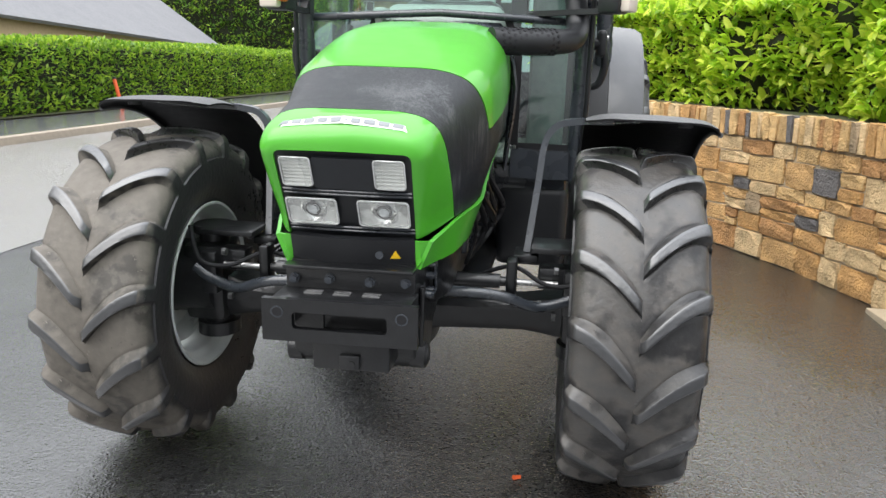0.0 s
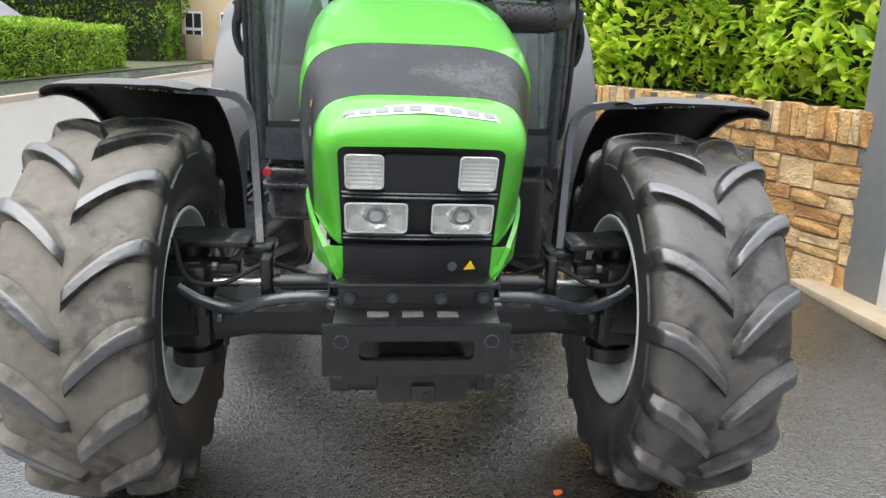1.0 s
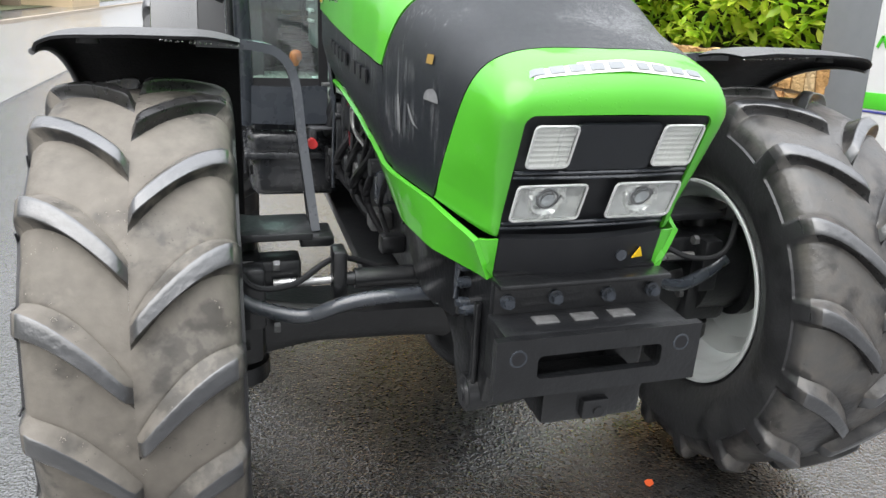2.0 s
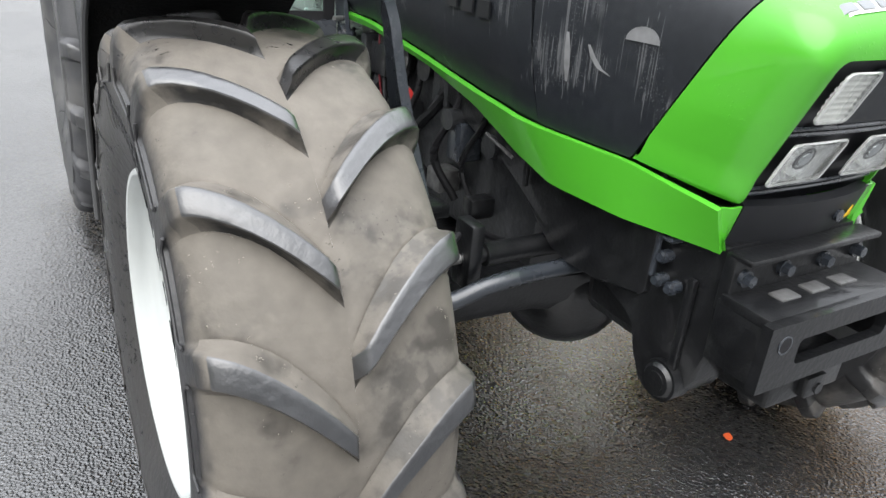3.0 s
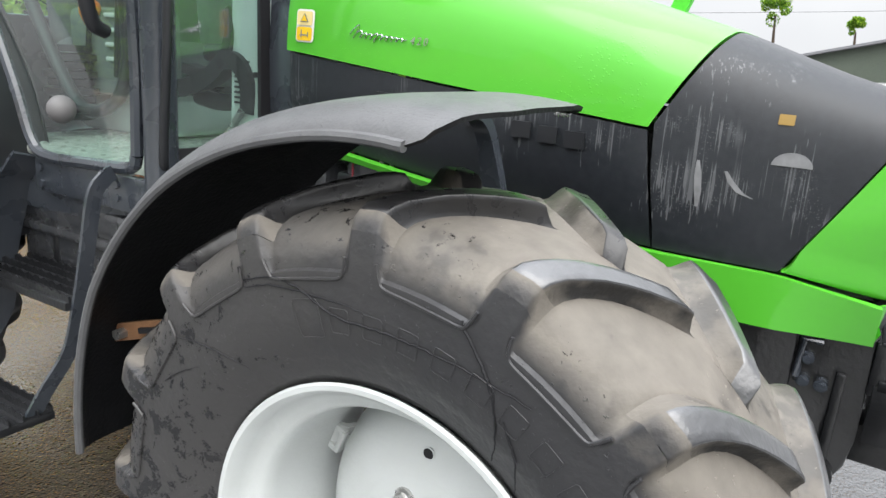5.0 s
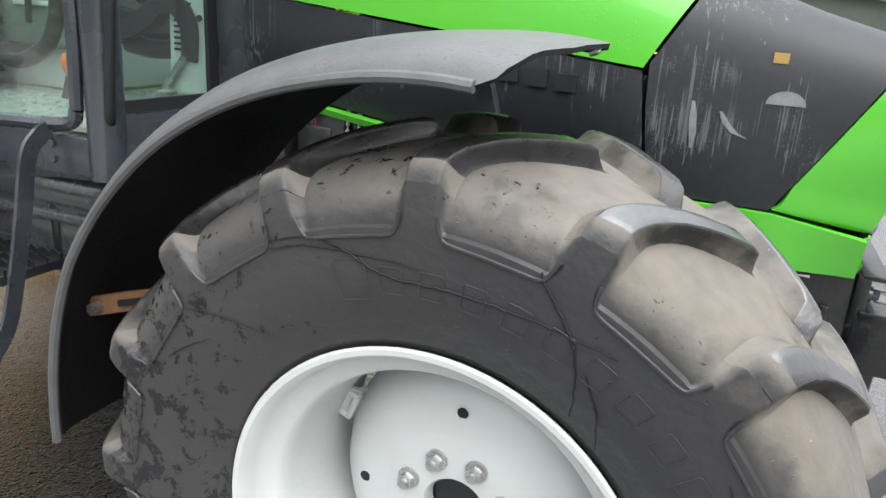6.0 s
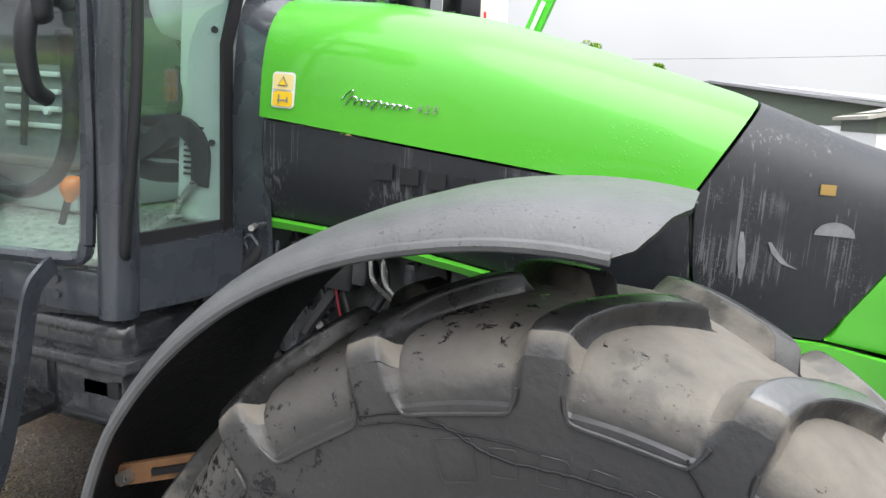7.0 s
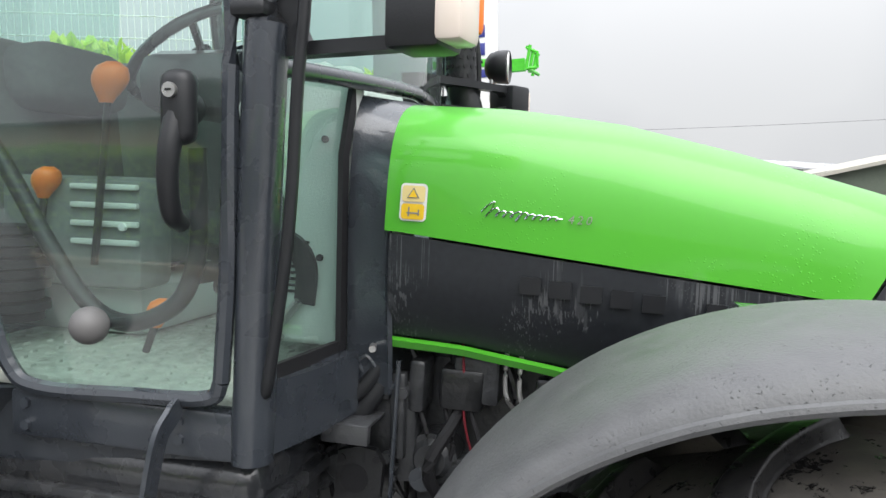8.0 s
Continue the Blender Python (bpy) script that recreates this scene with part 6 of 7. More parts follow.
for sx in (-1, 1):
    def arch(k):
        a = radians(186 - 156 * k / 28)
        return 2.59 + 0.87 * math.cos(a), 0.82 + 0.88 * math.sin(a)
    bm = bmesh.new()
    grid(bm, [[(sx * x, arch(k)[0], arch(k)[1] - d) for x, d in ((0.845, 0.002), (0.93, 0.006), (1.01, 0.014), (1.045, 0.035), (1.05, 0.07))] for k in range(29)])
    thicken(bm, 0.012)
    guard = part("rear_fender", bm, REARFEND, TRACTOR, "tall smooth grey rear mudguard with a black inner half")
    bm = bmesh.new()
    grid(bm, [[(sx * x, arch(k)[0] + 0.008, arch(k)[1] - d) for x, d in ((0.56, 0), (0.68, 0), (0.76, 0.0), (0.843, 0.004))] for k in range(29)])
    thicken(bm, 0.008)
    part("inner_arch", bm, BLACK, guard, "glossy black inner half")
    bm = bmesh.new()
    grid(bm, [[(sx * 0.565, *arch(k)), (sx * 0.565, arch(k)[0], max(0.8, arch(k)[1] - 0.35))] for k in range(29)])
    thicken(bm, 0.006)
    part("inner_side", bm, BLACK, guard)

BODY[0] = True
# ---- cab ----
BALLGREY = material("scuffed_grey_plastic", (0.14, 0.135, 0.135), 0.55, second=(0.1, 0.098, 0.098))
LAMPLENS = material("pinkish_lamp_lens", (0.75, 0.66, 0.58), 0.2, second=(0.65, 0.55, 0.48))
bm = bmesh.new()
box(bm, (0, 1.65, 0.86), (1.1, 1.4, 0.14), 0.02)
cab = part("cab_floor", bm, CABPAINT, TRACTOR, "dark grey cab floor pan")
part("floor_mat", one_box((0, 1.38, 0.95), (1.02, 0.78, 0.03), 0.008), MAT, cab, "pale grey ribbed rubber floor mat")


bm = bmesh.new()
for i in range(22):
    for j in range(17):
        x, y = -0.47 + 0.044 * i, 1.02 + 0.043 * j + (0.021 if i % 2 else 0)
        v = bmesh.ops.create_uvsphere(bm, u_segments=6, v_segments=4, radius=1.0, matrix=pose(x, y, 0.9655, 0, 0, 25 if (i + j) % 2 else -20) @ Matrix.Diagonal((0.013, 0.008, 0.005, 1)))
tagged(part("mat_stud", bm, MAT, cab), kind="stuff")


for sx in (-1, 1):
    bm = bmesh.new()
    tube(bm, smooth_line([(sx * 0.58, 0.935, 0.875), (sx * 0.582, 0.935, 1.1), (sx * 0.588, 0.935, 1.4), (sx * 0.59, 0.932, 1.8), (sx * 0.57, 0.95, 2.3)], 6), 0.036, 16)
    part("front_pillar", bm, CABPAINT, cab)
    bm = bmesh.new()
    tube(bm, smooth_line([(sx * 0.62, 1.9, 0.95), (sx * 0.64, 1.85, 1.5), (sx * 0.6, 1.85, 2.3)], 6), 0.04, 12)
    part("rear_pillar", bm, CABPAINT, cab)
    # sill below the door
    BODY[0] = False
    part("door_sill", one_box((sx * 0.672, 1.33, 0.942), (0.05, 0.5, 0.095), 0.008), CABPAINT, cab)
    for y, z in ((1.19, 0.965), (1.19, 0.93), (1.54, 0.965), (1.54, 0.92)):
        part("sill_bolt", one_cyl((sx * 0.695, y, z), (sx * 0.705, y, z), 0.011, 6), CABPAINT, cab)
    # lower front corner panel towards the bonnet
    bm = bmesh.new()
    grid(bm, [[(sx * 0.66, 1.06, z), (sx * 0.5, 1.02, z), (sx * 0.355, 0.99, z + 0.01)] for z in (0.9, 0.96, 1.04)])
    thicken(bm, 0.03)
    part("corner_panel", bm, CABPAINT, cab)
    # cowl wrapping the rear of the bonnet
    bm = bmesh.new()
    zs = (0.95, 1.06, 1.2, 1.333, 1.45, 1.53, 1.57, 1.6, 1.622)
    xf = (0.345, 0.355, 0.372, 0.378, 0.36, 0.315, 0.262, 0.17, 0.0)
    xr = (0.345, 0.352, 0.358, 0.36, 0.352, 0.338, 0.322, 0.302, 0.281)
    grid(bm, [[(sx * (a + 0.004), 0.893, min(z, 1.605)), (sx * (a * 0.72 + c * 0.28), 0.9, z), (sx * (a * 0.2 + c * 0.8), 0.97, z), (sx * c, 0.992, z), (sx * (c - 0.02), 1.0, z)] for z, a, c in zip(zs, xf, xr)])
    thicken(bm, 0.012)
    part("cowl", bm, CABPAINT, cab, "matt black cowl behind the bonnet")
    part("cowl_pin", one_cyl((sx * 0.352, 0.93, 1.06), (sx * 0.385, 0.92, 1.06), 0.008, 10), STEEL, cab)
    # front quarter glass with a black rubber border
    bm = bmesh.new()
    grid(bm, [[(sx * 0.66, 1.045, z), (sx * lerp(z, (1.05, 1.5, 1.66), (0.352, 0.352, 0.29)), 1.004, z)] for z in (1.04, 1.3, 1.5, 1.66)])
    q = part("quarter_glass", bm, CABGLASS, cab, "green tinted front quarter glass")
    q.visible_shadow = False
    bm = bmesh.new()
    tube(bm, [(sx * 0.65, 1.043, 1.05), (sx * 0.365, 1.0, 1.055)], 0, flat=(0.012, 0.035))
    tube(bm, [(sx * 0.372, 1.0, 1.05), (sx * 0.372, 1.0, 1.48), (sx * 0.312, 1.0, 1.65)], 0, flat=(0.035, 0.012), up=(0, 1, 0))
    part("glass_border", bm, DARK, cab)
    # door: bent frame and glass
    outline = smooth_line([(sx * 0.7, 1.1, 1.05), (sx * 0.703, 1.085, 1.3), (sx * 0.705, 1.08, 1.8), (sx * 0.69, 1.09, 2.3), (sx * 0.69, 1.5, 2.33), (sx * 0.69, 1.95, 2.3),
                           (sx * 0.71, 1.95, 1.8), (sx * 0.71, 1.78, 1.48), (sx * 0.705, 1.64, 1.2), (sx * 0.702, 1.575, 1.04), (sx * 0.7, 1.5, 1.0), (sx * 0.7, 1.3, 1.005), (sx * 0.7, 1.13, 1.015), (sx * 0.7, 1.1, 1.05)], 6)
    door = part("cab_door", one_tube(outline, 0.016, 8), CABPAINT, TRACTOR, "glazed cab door with a dark metal frame")
    bm = bmesh.new()
    vs = [bm.verts.new(p) for p in outline[:-1]]
    bmesh.ops.triangle_fill(bm, use_beauty=True, edges=[bm.edges.new((vs[k], vs[(k + 1) % len(vs)])) for k in range(len(vs))])
    g = part("door_glass", bm, CABGLASS, door, "green tinted door glass")
    g.visible_shadow = False
    BODY[0] = False
    bm = bmesh.new()
    box(bm, (sx * 0.755, 1.15, 1.545), (0.05, 0.062, 0.13), 0.022, seg=3)
    tube(bm, smooth_line([(sx * 0.755, 1.15, 1.55), (sx * 0.775, 1.155, 1.48), (sx * 0.775, 1.16, 1.42), (sx * 0.755, 1.165, 1.36), (sx * 0.72, 1.17, 1.34)], 6), lambda q: 0.021 - 0.004 * q, 12)
    cyl(bm, (sx * 0.72, 1.15, 1.545), (sx * 0.76, 1.15, 1.545), 0.03, 14)
    part("door_handle", bm, BLACK, door, "black plastic door handle with lock")
    part("lock", one_cyl((sx * 0.77, 1.15, 1.572), (sx * 0.787, 1.15, 1.572), 0.013, 18), STEEL, door)
    part("key_slot", one_box((sx * 0.788, 1.15, 1.572), (0.003, 0.012, 0.004), 0.001), DARK, door)
    bm = bmesh.new()
    tube(bm, smooth_line([(sx * 0.68, 0.96, 2.0), (sx * 0.695, 0.94, 1.85), (sx * 0.7, 0.942, 1.714), (sx * 0.7, 0.953, 1.59), (sx * 0.7, 0.963, 1.394), (sx * 0.7, 0.978, 1.243), (sx * 0.69, 1.01, 1.06), (sx * 0.67, 1.03, 1.02)], 6), 0.0115, 10)
    part("grab_rail", bm, BLACK, cab)
    part("hinge", one_box((sx * 0.7, 1.04, 1.72), (0.05, 0.07, 0.03), 0.01), BLACK, door)
    BODY[0] = True
    # lamp arm: black frame with a rounded opening, box lamp at its end; the two are swung differently
    BODY[0] = False
    if sx < 0:
        root, tip, lz = Vector((-0.655, 0.985, 1.655)), Vector((-0.69, 0.73, 1.66)), 1.7
    else:
        root, tip, lz = Vector((0.36, 1.06, 1.665)), Vector((0.76, 0.84, 1.675)), 1.72
    hi = Vector((0, 0, 0.13 if sx < 0 else 0.09))
    bm = bmesh.new()
    along = (tip - root)
    tube(bm, [root, root.lerp(tip, 0.5), tip], 0, flat=(0.04, 0.024))
    tube(bm, [root + hi, root.lerp(tip, 0.5) + hi, tip + hi * 0.95], 0, flat=(0.04, 0.024))
    tube(bm, [root - along * 0.04 - hi * 0.08, root - along * 0.04 + hi * 1.1], 0, flat=(0.06, 0.04), up=(1, 0, 0))
    for c, e in ((root + along * 0.1, root), (tip - along * 0.1, tip)):
        for d in (0, 1):
            tube(bm, [c + hi * d, e.lerp(c, 0.2) + hi * (0.3 if d == 0 else 0.7)], 0, flat=(0.035, 0.03))
    if sx > 0:
        tube(bm, [root + along * 0.06 - hi * 0.08, root + along * 0.06 + hi * 1.08], 0, flat=(0.1, 0.04), up=(1, 0, 0))
    arm = part("lamp_arm", bm, BLACK, TRACTOR, "black plastic lamp arm on the cab corner")
    face = Matrix.Translation((tip.x + (0.0 if sx < 0 else 0.02), tip.y, lz)) @ Matrix.Rotation(math.atan2(along.y, along.x) + math.pi / 2, 4, "Z")
    for nm, c, s, mt, lb in (("lamp_body", (0, 0.0, 0), (0.11, 0.1, 0.115), BLACK, ""), ("side_lamp", (0.015 * sx, -0.065, 0), (0.09, 0.05, 0.1), LAMPLENS, "pale side lamp lens"),
                             ("indicator_lens", (-0.045 * sx if sx < 0 else 0.05, -0.06, 0.012), (0.03, 0.055, 0.075), ORANGE, "orange indicator lens")):
        bm = one_box(c, s, 0.012)
        for v in bm.verts:
            v.co = face @ v.co
        part(nm, bm, mt, arm, lb)
    BODY[0] = True

bm = bmesh.new()
grid(bm, [[(x, 0.87 + 0.1 * (abs(x) / 0.6) ** 2 + 0.04 * (z - 1.6), z) for x in np.linspace(-0.6, 0.6, 11)] for z in (1.62, 1.9, 2.2)])
ws = part("windscreen", bm, CABGLASS, cab, "green tinted windscreen")
ws.visible_shadow = False
bm = bmesh.new()
tube(bm, [(x, 0.865 + 0.1 * (abs(x) / 0.6) ** 2, 1.62 - 0.03 * (abs(x) / 0.6)) for x in np.linspace(-0.6, 0.6, 15)], 0.018, 10)
part("windscreen_frame", bm, CABPAINT, cab)
bm = bmesh.new()
grid(bm, [[(x, 2.3, z) for x in (-0.6, 0, 0.6)] for z in (1.3, 1.8, 2.25)])
rg = part("rear_window", bm, CABGLASS, cab, "green tinted rear window")
rg.visible_shadow = False
bm = bmesh.new()
box(bm, (0, 1.62, 2.36), (1.36, 1.5, 0.16), 0.06, seg=3)
part("cab_roof", bm, CABPAINT, cab, "dark grey cab roof")
part("rear_wall", one_box((0, 2.32, 1.1), (1.2, 0.05, 0.45), 0.01), CABPAINT, cab)
# inside
bm = bmesh.new()
box(bm, (0, 1.0, 1.3), (0.42, 0.2, 0.62), 0.05, seg=3)
box(bm, (0, 1.08, 1.56), (0.5, 0.26, 0.14), 0.05, m=pose(0, 0, 0, -25), seg=3)
part("dashboard", bm, GREYPLASTIC, cab, "grey plastic dashboard and steering console")
bm = bmesh.new()
box(bm, (-0.26, 0.98, 1.33), (0.06, 0.16, 0.62), 0.015, seg=3)
side_panel = part("dash_side_panel", bm, GREYPLASTIC, cab)
for z in (1.48, 1.22):
    part("panel_screw", one_cyl((-0.288, 0.96, z), (-0.295, 0.96, z), 0.008, 8), DARK, side_panel)
for k in range(9):
    part("vent_slat", one_box((-0.292, 1.01, 1.14 + 0.014 * k), (0.006, 0.05, 0.006), 0.001), DARK, side_panel)
bm = bmesh.new()
box(bm, (-0.3, 1.06, 1.02), (0.09, 0.06, 0.012), 0.004, m=pose(0, 0, 0, -35))
cyl(bm, (-0.3, 1.08, 1.01), (-0.3, 1.0, 1.12), 0.01, 8)
part("foot_pedal", bm, STEEL, cab)
bm = bmesh.new()
BODY[0] = False
WHEEL = pose(0, 1.59, 1.77, -35)
tube(bm, [WHEEL @ Vector((0.21 * math.cos(a), 0.21 * math.sin(a), 0)) for a in np.linspace(0, 2 * math.pi, 33)], 0.0155, 10)
for a in (90, 210, 330):
    tube(bm, [WHEEL @ Vector((0, 0, -0.02)), WHEEL @ Vector((0.2 * math.cos(radians(a)), 0.2 * math.sin(radians(a)), 0))], 0.012, 8)
cyl(bm, WHEEL @ Vector((0, 0, -0.34)), WHEEL @ Vector((0, 0, 0.01)), 0.035)
part("steering_wheel", bm, CABPAINT, cab, "dark grey steering wheel")
BODY[0] = True
bm = bmesh.new()
box(bm, (0, 1.72, 1.2), (0.5, 0.46, 0.14), 0.05, seg=3)
box(bm, (0, 1.96, 1.47), (0.48, 0.12, 0.52), 0.05, m=pose(0, 0, 0, -8), seg=3)
box(bm, (0, 1.9, 1.63), (0.3, 0.22, 0.18), 0.06, m=pose(0, 0, 0, -8), seg=3)
seat = part("driver_seat", bm, SEATCLOTH, cab, "charcoal cloth driver seat")
bm = bmesh.new()
for k in range(6):
    cyl(bm, (0, 1.7, 0.97 + 0.03 * k), (0, 1.7, 0.99 + 0.03 * k), 0.16 if k % 2 else 0.14, 20)
part("seat_bellows", bm, DARK, seat)
BODY[0] = False
bm = bmesh.new()
tube(bm, smooth_line([(-0.66, 1.75, 1.62), (-0.66, 1.621, 1.446), (-0.66, 1.508, 1.274), (-0.66, 1.416, 1.165), (-0.66, 1.325, 1.136), (-0.66, 1.224, 1.179), (-0.66, 1.181, 1.258), (-0.66, 1.172, 1.36), (-0.67, 1.17, 1.48)], 6), 0.018, 10)
part("door_grab_bar", bm, BLACK, cab)
bm = bmesh.new()
bmesh.ops.create_uvsphere(bm, u_segments=24, v_segments=16, radius=0.036, matrix=pose(-0.735, 1.357, 1.142))
part("ball_knob", bm, BALLGREY, cab, "dark grey ball knob")
part("ball_stem", one_cyl((-0.735, 1.357, 1.142), (-0.67, 1.33, 1.14), 0.01, 10), BLACK, cab)
BODY[0] = True
for x, y, z, r, h in ((-0.32, 1.455, 1.586, 0.034, 0.42), (-0.3, 1.635, 1.35, 0.028, 0.25), (-0.37, 1.28, 1.08, 0.024, 0.09)):
    lever = part("lever", one_tube([(x, y + 0.03, z - h), (x, y, z)], 0.008, 8), BLACK, cab)
    bm = bmesh.new()
    rings = []
    for k in range(9):
        q = k / 8
        rad = r * (0.42 + 0.75 * math.sin(math.pi * min(1, q * 1.02) * 0.8) ** 1.3) * (0.55 if k == 8 else 1)
        rings.append([bm.verts.new((x + rad * 0.8 * math.cos(2 * math.pi * m / 14), y - 0.25 * r * (q - 0.5) * 2 + rad * math.sin(2 * math.pi * m / 14), z - r * 1.35 + r * 2.7 * q)) for m in range(14)])
    for p, s in zip(rings, rings[1:]):
        for m in range(14):
            bm.faces.new((p[m], p[(m + 1) % 14], s[(m + 1) % 14], s[m]))
    bm.faces.new(rings[0])
    bm.faces.new(rings[-1])
    part("lever_knob", bm, ORANGE, lever, "orange plastic lever knob")
BODY[0] = False
part("instrument_hood", one_box((0, 1.46, 1.665), (0.5, 0.34, 0.16), 0.05), REARFEND, cab, "dark grey instrument hood")
part("right_hand_console", one_box((0.5, 1.93, 1.385), (0.2, 0.84, 0.88), 0.05), INTERIOR, cab, "worn grey console on the far side")
bm = bmesh.new()
tube(bm, smooth_line([(-0.3, 1.3, 1.3), (-0.3, 1.22, 1.3), (-0.3, 1.15, 1.27), (-0.3, 1.135, 1.2), (-0.3, 1.17, 1.17), (-0.3, 1.26, 1.16), (-0.3, 1.35, 1.17)], 6), 0.026, 10)
part("heater_hose", bm, BLACK, cab, "black ribbed hose by the front corner")
bm = bmesh.new()
tube(bm, smooth_line([(-0.33, 1.4, 1.19), (-0.33, 1.3, 1.215), (-0.33, 1.235, 1.245), (-0.33, 1.18, 1.285), (-0.33, 1.13, 1.275), (-0.33, 1.1, 1.225), (-0.33, 1.105, 1.14)], 6), 0, flat=lambda q: (0.05, 0.022 + 0.028 * math.sin(math.pi * q)), up=(1, 0, 0))
part("blower_housing", bm, BLACK, cab, "black moulded blower housing behind the quarter glass")
console = part("side_console", one_box((-0.28, 1.74, 1.28), (0.14, 0.42, 0.28), 0.03), INTERIOR, cab)
part("seat_base", one_box((0.0, 1.85, 1.07), (0.5, 0.5, 0.14), 0.04), GREYPLASTIC, cab)
for k in range(4):
    part("console_slat", one_box((-0.355, 1.63, 1.26 + 0.045 * k), (0.016, 0.19, 0.014), 0.004), GREYPLASTIC, console)
part("console_button", one_cyl((-0.36, 1.57, 1.3), (-0.37, 1.57, 1.3), 0.01, 12), WHITE, console)
bm = bmesh.new()
for k in range(9):
    cyl(bm, (-0.4, 1.86, 1.06 + 0.027 * k), (-0.4, 1.86, 1.08 + 0.027 * k), 0.085 if k % 2 else 0.07, 20)
part("rubber_bellows", bm, DARK, cab, "ribbed black rubber bellows")
bm = bmesh.new()
tube(bm, smooth_line([(-0.3, 1.2, 1.42), (-0.32, 1.17, 1.36), (-0.33, 1.2, 1.27), (-0.31, 1.3, 1.24), (-0.28, 1.42, 1.25)], 6), 0, flat=(0.03, 0.05), up=(1, 0, 0))
part("column_lever_guard", bm, DARK, cab, "black plastic guard beside the steering column")

# ---- fuel tank, steps, rail below the cab ----
BODY[0] = False
bm = bmesh.new()
box(bm, (-0.47, 1.42, 0.7), (0.36, 0.72, 0.2), 0.05, seg=3)
box(bm, (-0.47, 1.42, 0.77), (0.4, 0.76, 0.03), 0.01)
box(bm, (-0.47, 1.42, 0.82), (0.375, 0.735, 0.12), 0.05, seg=4)
# bluish grey patches put reflected sky into the black moulding's colour
TANKSKIN = material("sky_mottled_black_moulding", (0.02, 0.022, 0.026), 0.26, second=(0.055, 0.056, 0.058), grain=14, patch=4, mix=0.5, bump=0.2, bump_scale=60, coat=0.8, rough_vary=0.15)
tank = part("fuel_tank", bm, TANKSKIN, TRACTOR, "black moulded fuel tank under the cab")
for k in range(4):
    part("tank_rib", one_box((-0.47, 1.15 + 0.175 * k, 0.832), (0.34, 0.12, 0.106), 0.035), TANKSKIN, tank)
for y in (1.27, 1.58):
    part("tank_strap", one_box((-0.47, y, 0.72), (0.372, 0.03, 0.2), 0.01), IRON, tank)
part("tank_bracket", one_box((-0.64, 1.13, 0.71), (0.02, 0.1, 0.04), 0.004), IRON, tank)
# unseen box on the far side, made deep to block light under the tractor
bm = bmesh.new()
box(bm, (0.47, 1.42, 0.65), (0.36, 0.72, 0.42), 0.05, seg=3)
part("unseen_side_box", bm, BLACK, TRACTOR)
BODY[0] = True
bm = bmesh.new()
box(bm, (-0.37, 0.85, 0.862), (0.02, 0.1, 0.042), 0.004)
box(bm, (-0.33, 0.85, 0.882), (0.1, 0.1, 0.008), 0.003)
cyl(bm, (-0.375, 0.885, 0.872), (-0.39, 0.885, 0.872), 0.011, 8)
part("mounting_bracket", bm, REARFEND, cab, "bare scuffed steel bracket")
BODY[0] = False
bm = bmesh.new()
tube(bm, smooth_line([(-0.715, 1.18, 1.0), (-0.74, 1.18, 0.985), (-0.765, 1.19, 0.94), (-0.78, 1.21, 0.8), (-0.79, 1.24, 0.66), (-0.81, 1.27, 0.52), (-0.86, 1.3, 0.42), (-0.9, 1.32, 0.34)], 6), 0, flat=(0.04, 0.01), up=(0, 1, 0))
steps = part("step_ladder", bm, CABPAINT, TRACTOR, "black steel cab steps with serrated treads")
part("ladder_rail", one_tube(smooth_line([(-0.69, 1.6, 0.99), (-0.7, 1.63, 0.95), (-0.715, 1.68, 0.88), (-0.74, 1.73, 0.7), (-0.76, 1.745, 0.52), (-0.83, 1.75, 0.43), (-0.9, 1.75, 0.35)], 6), 0, flat=(0.11, 0.01), up=(0, 1, 0)), CABPAINT, steps)
for x, z, y0, y1 in ((-0.74, 0.67, 1.25, 1.72), (-0.93, 0.36, 1.3, 1.78)):
    tread = part("tread", one_box((x, (y0 + y1) / 2, z - 0.022), (0.17, y1 - y0, 0.024), 0.004), IRON, steps)
    for k in range(5):
        bm = bmesh.new()
        n = 24
        grid(bm, [[(x - 0.075 + 0.0375 * k, y0 + (y1 - y0) * i / n, z - 0.012), (x - 0.075 + 0.0375 * k, y0 + (y1 - y0) * i / n, z + (0.012 if i % 2 else 0.004))] for i in range(n + 1)])
        thicken(bm, 0.005)
        part("serrated_bar", bm, IRON, tread, "", False)
# work lamp on the far cab corner
bm = bmesh.new()
lathe(bm, [(0.0, 0.0), (0.004, 0.03), (0.02, 0.05), (0.05, 0.06), (0.085, 0.062), (0.09, 0.058), (0.08, 0.054), (0.05, 0.05)], 28)
for v in bm.verts:
    v.co = Vector((0.86, 0.95, 1.86)) + Vector((v.co.z + 0.1 * v.co.x, -v.co.x, v.co.y))
worklamp = part("work_lamp", bm, BLACK, TRACTOR, "round black work lamp on a steel bracket")
part("lamp_glass", one_cyl((0.866, 0.868, 1.86), (0.867, 0.862, 1.86), 0.055, 24), REFLECTOR, worklamp)
bm = bmesh.new()
box(bm, (0.86, 0.92, 1.78), (0.045, 0.012, 0.1), 0.003)
cyl(bm, (0.86, 0.93, 1.81), (0.86, 0.905, 1.81), 0.011, 6)
part("lamp_bracket", bm, STEEL, worklamp)
part("lamp_cable", one_tube(smooth_line([(0.86, 0.96, 1.88), (0.84, 1.01, 1.87), (0.83, 1.03, 1.82), (0.84, 0.98, 1.77)], 6), 0.006, 8), DARK, worklamp)

# ---- exhaust ----
bm = bmesh.new()
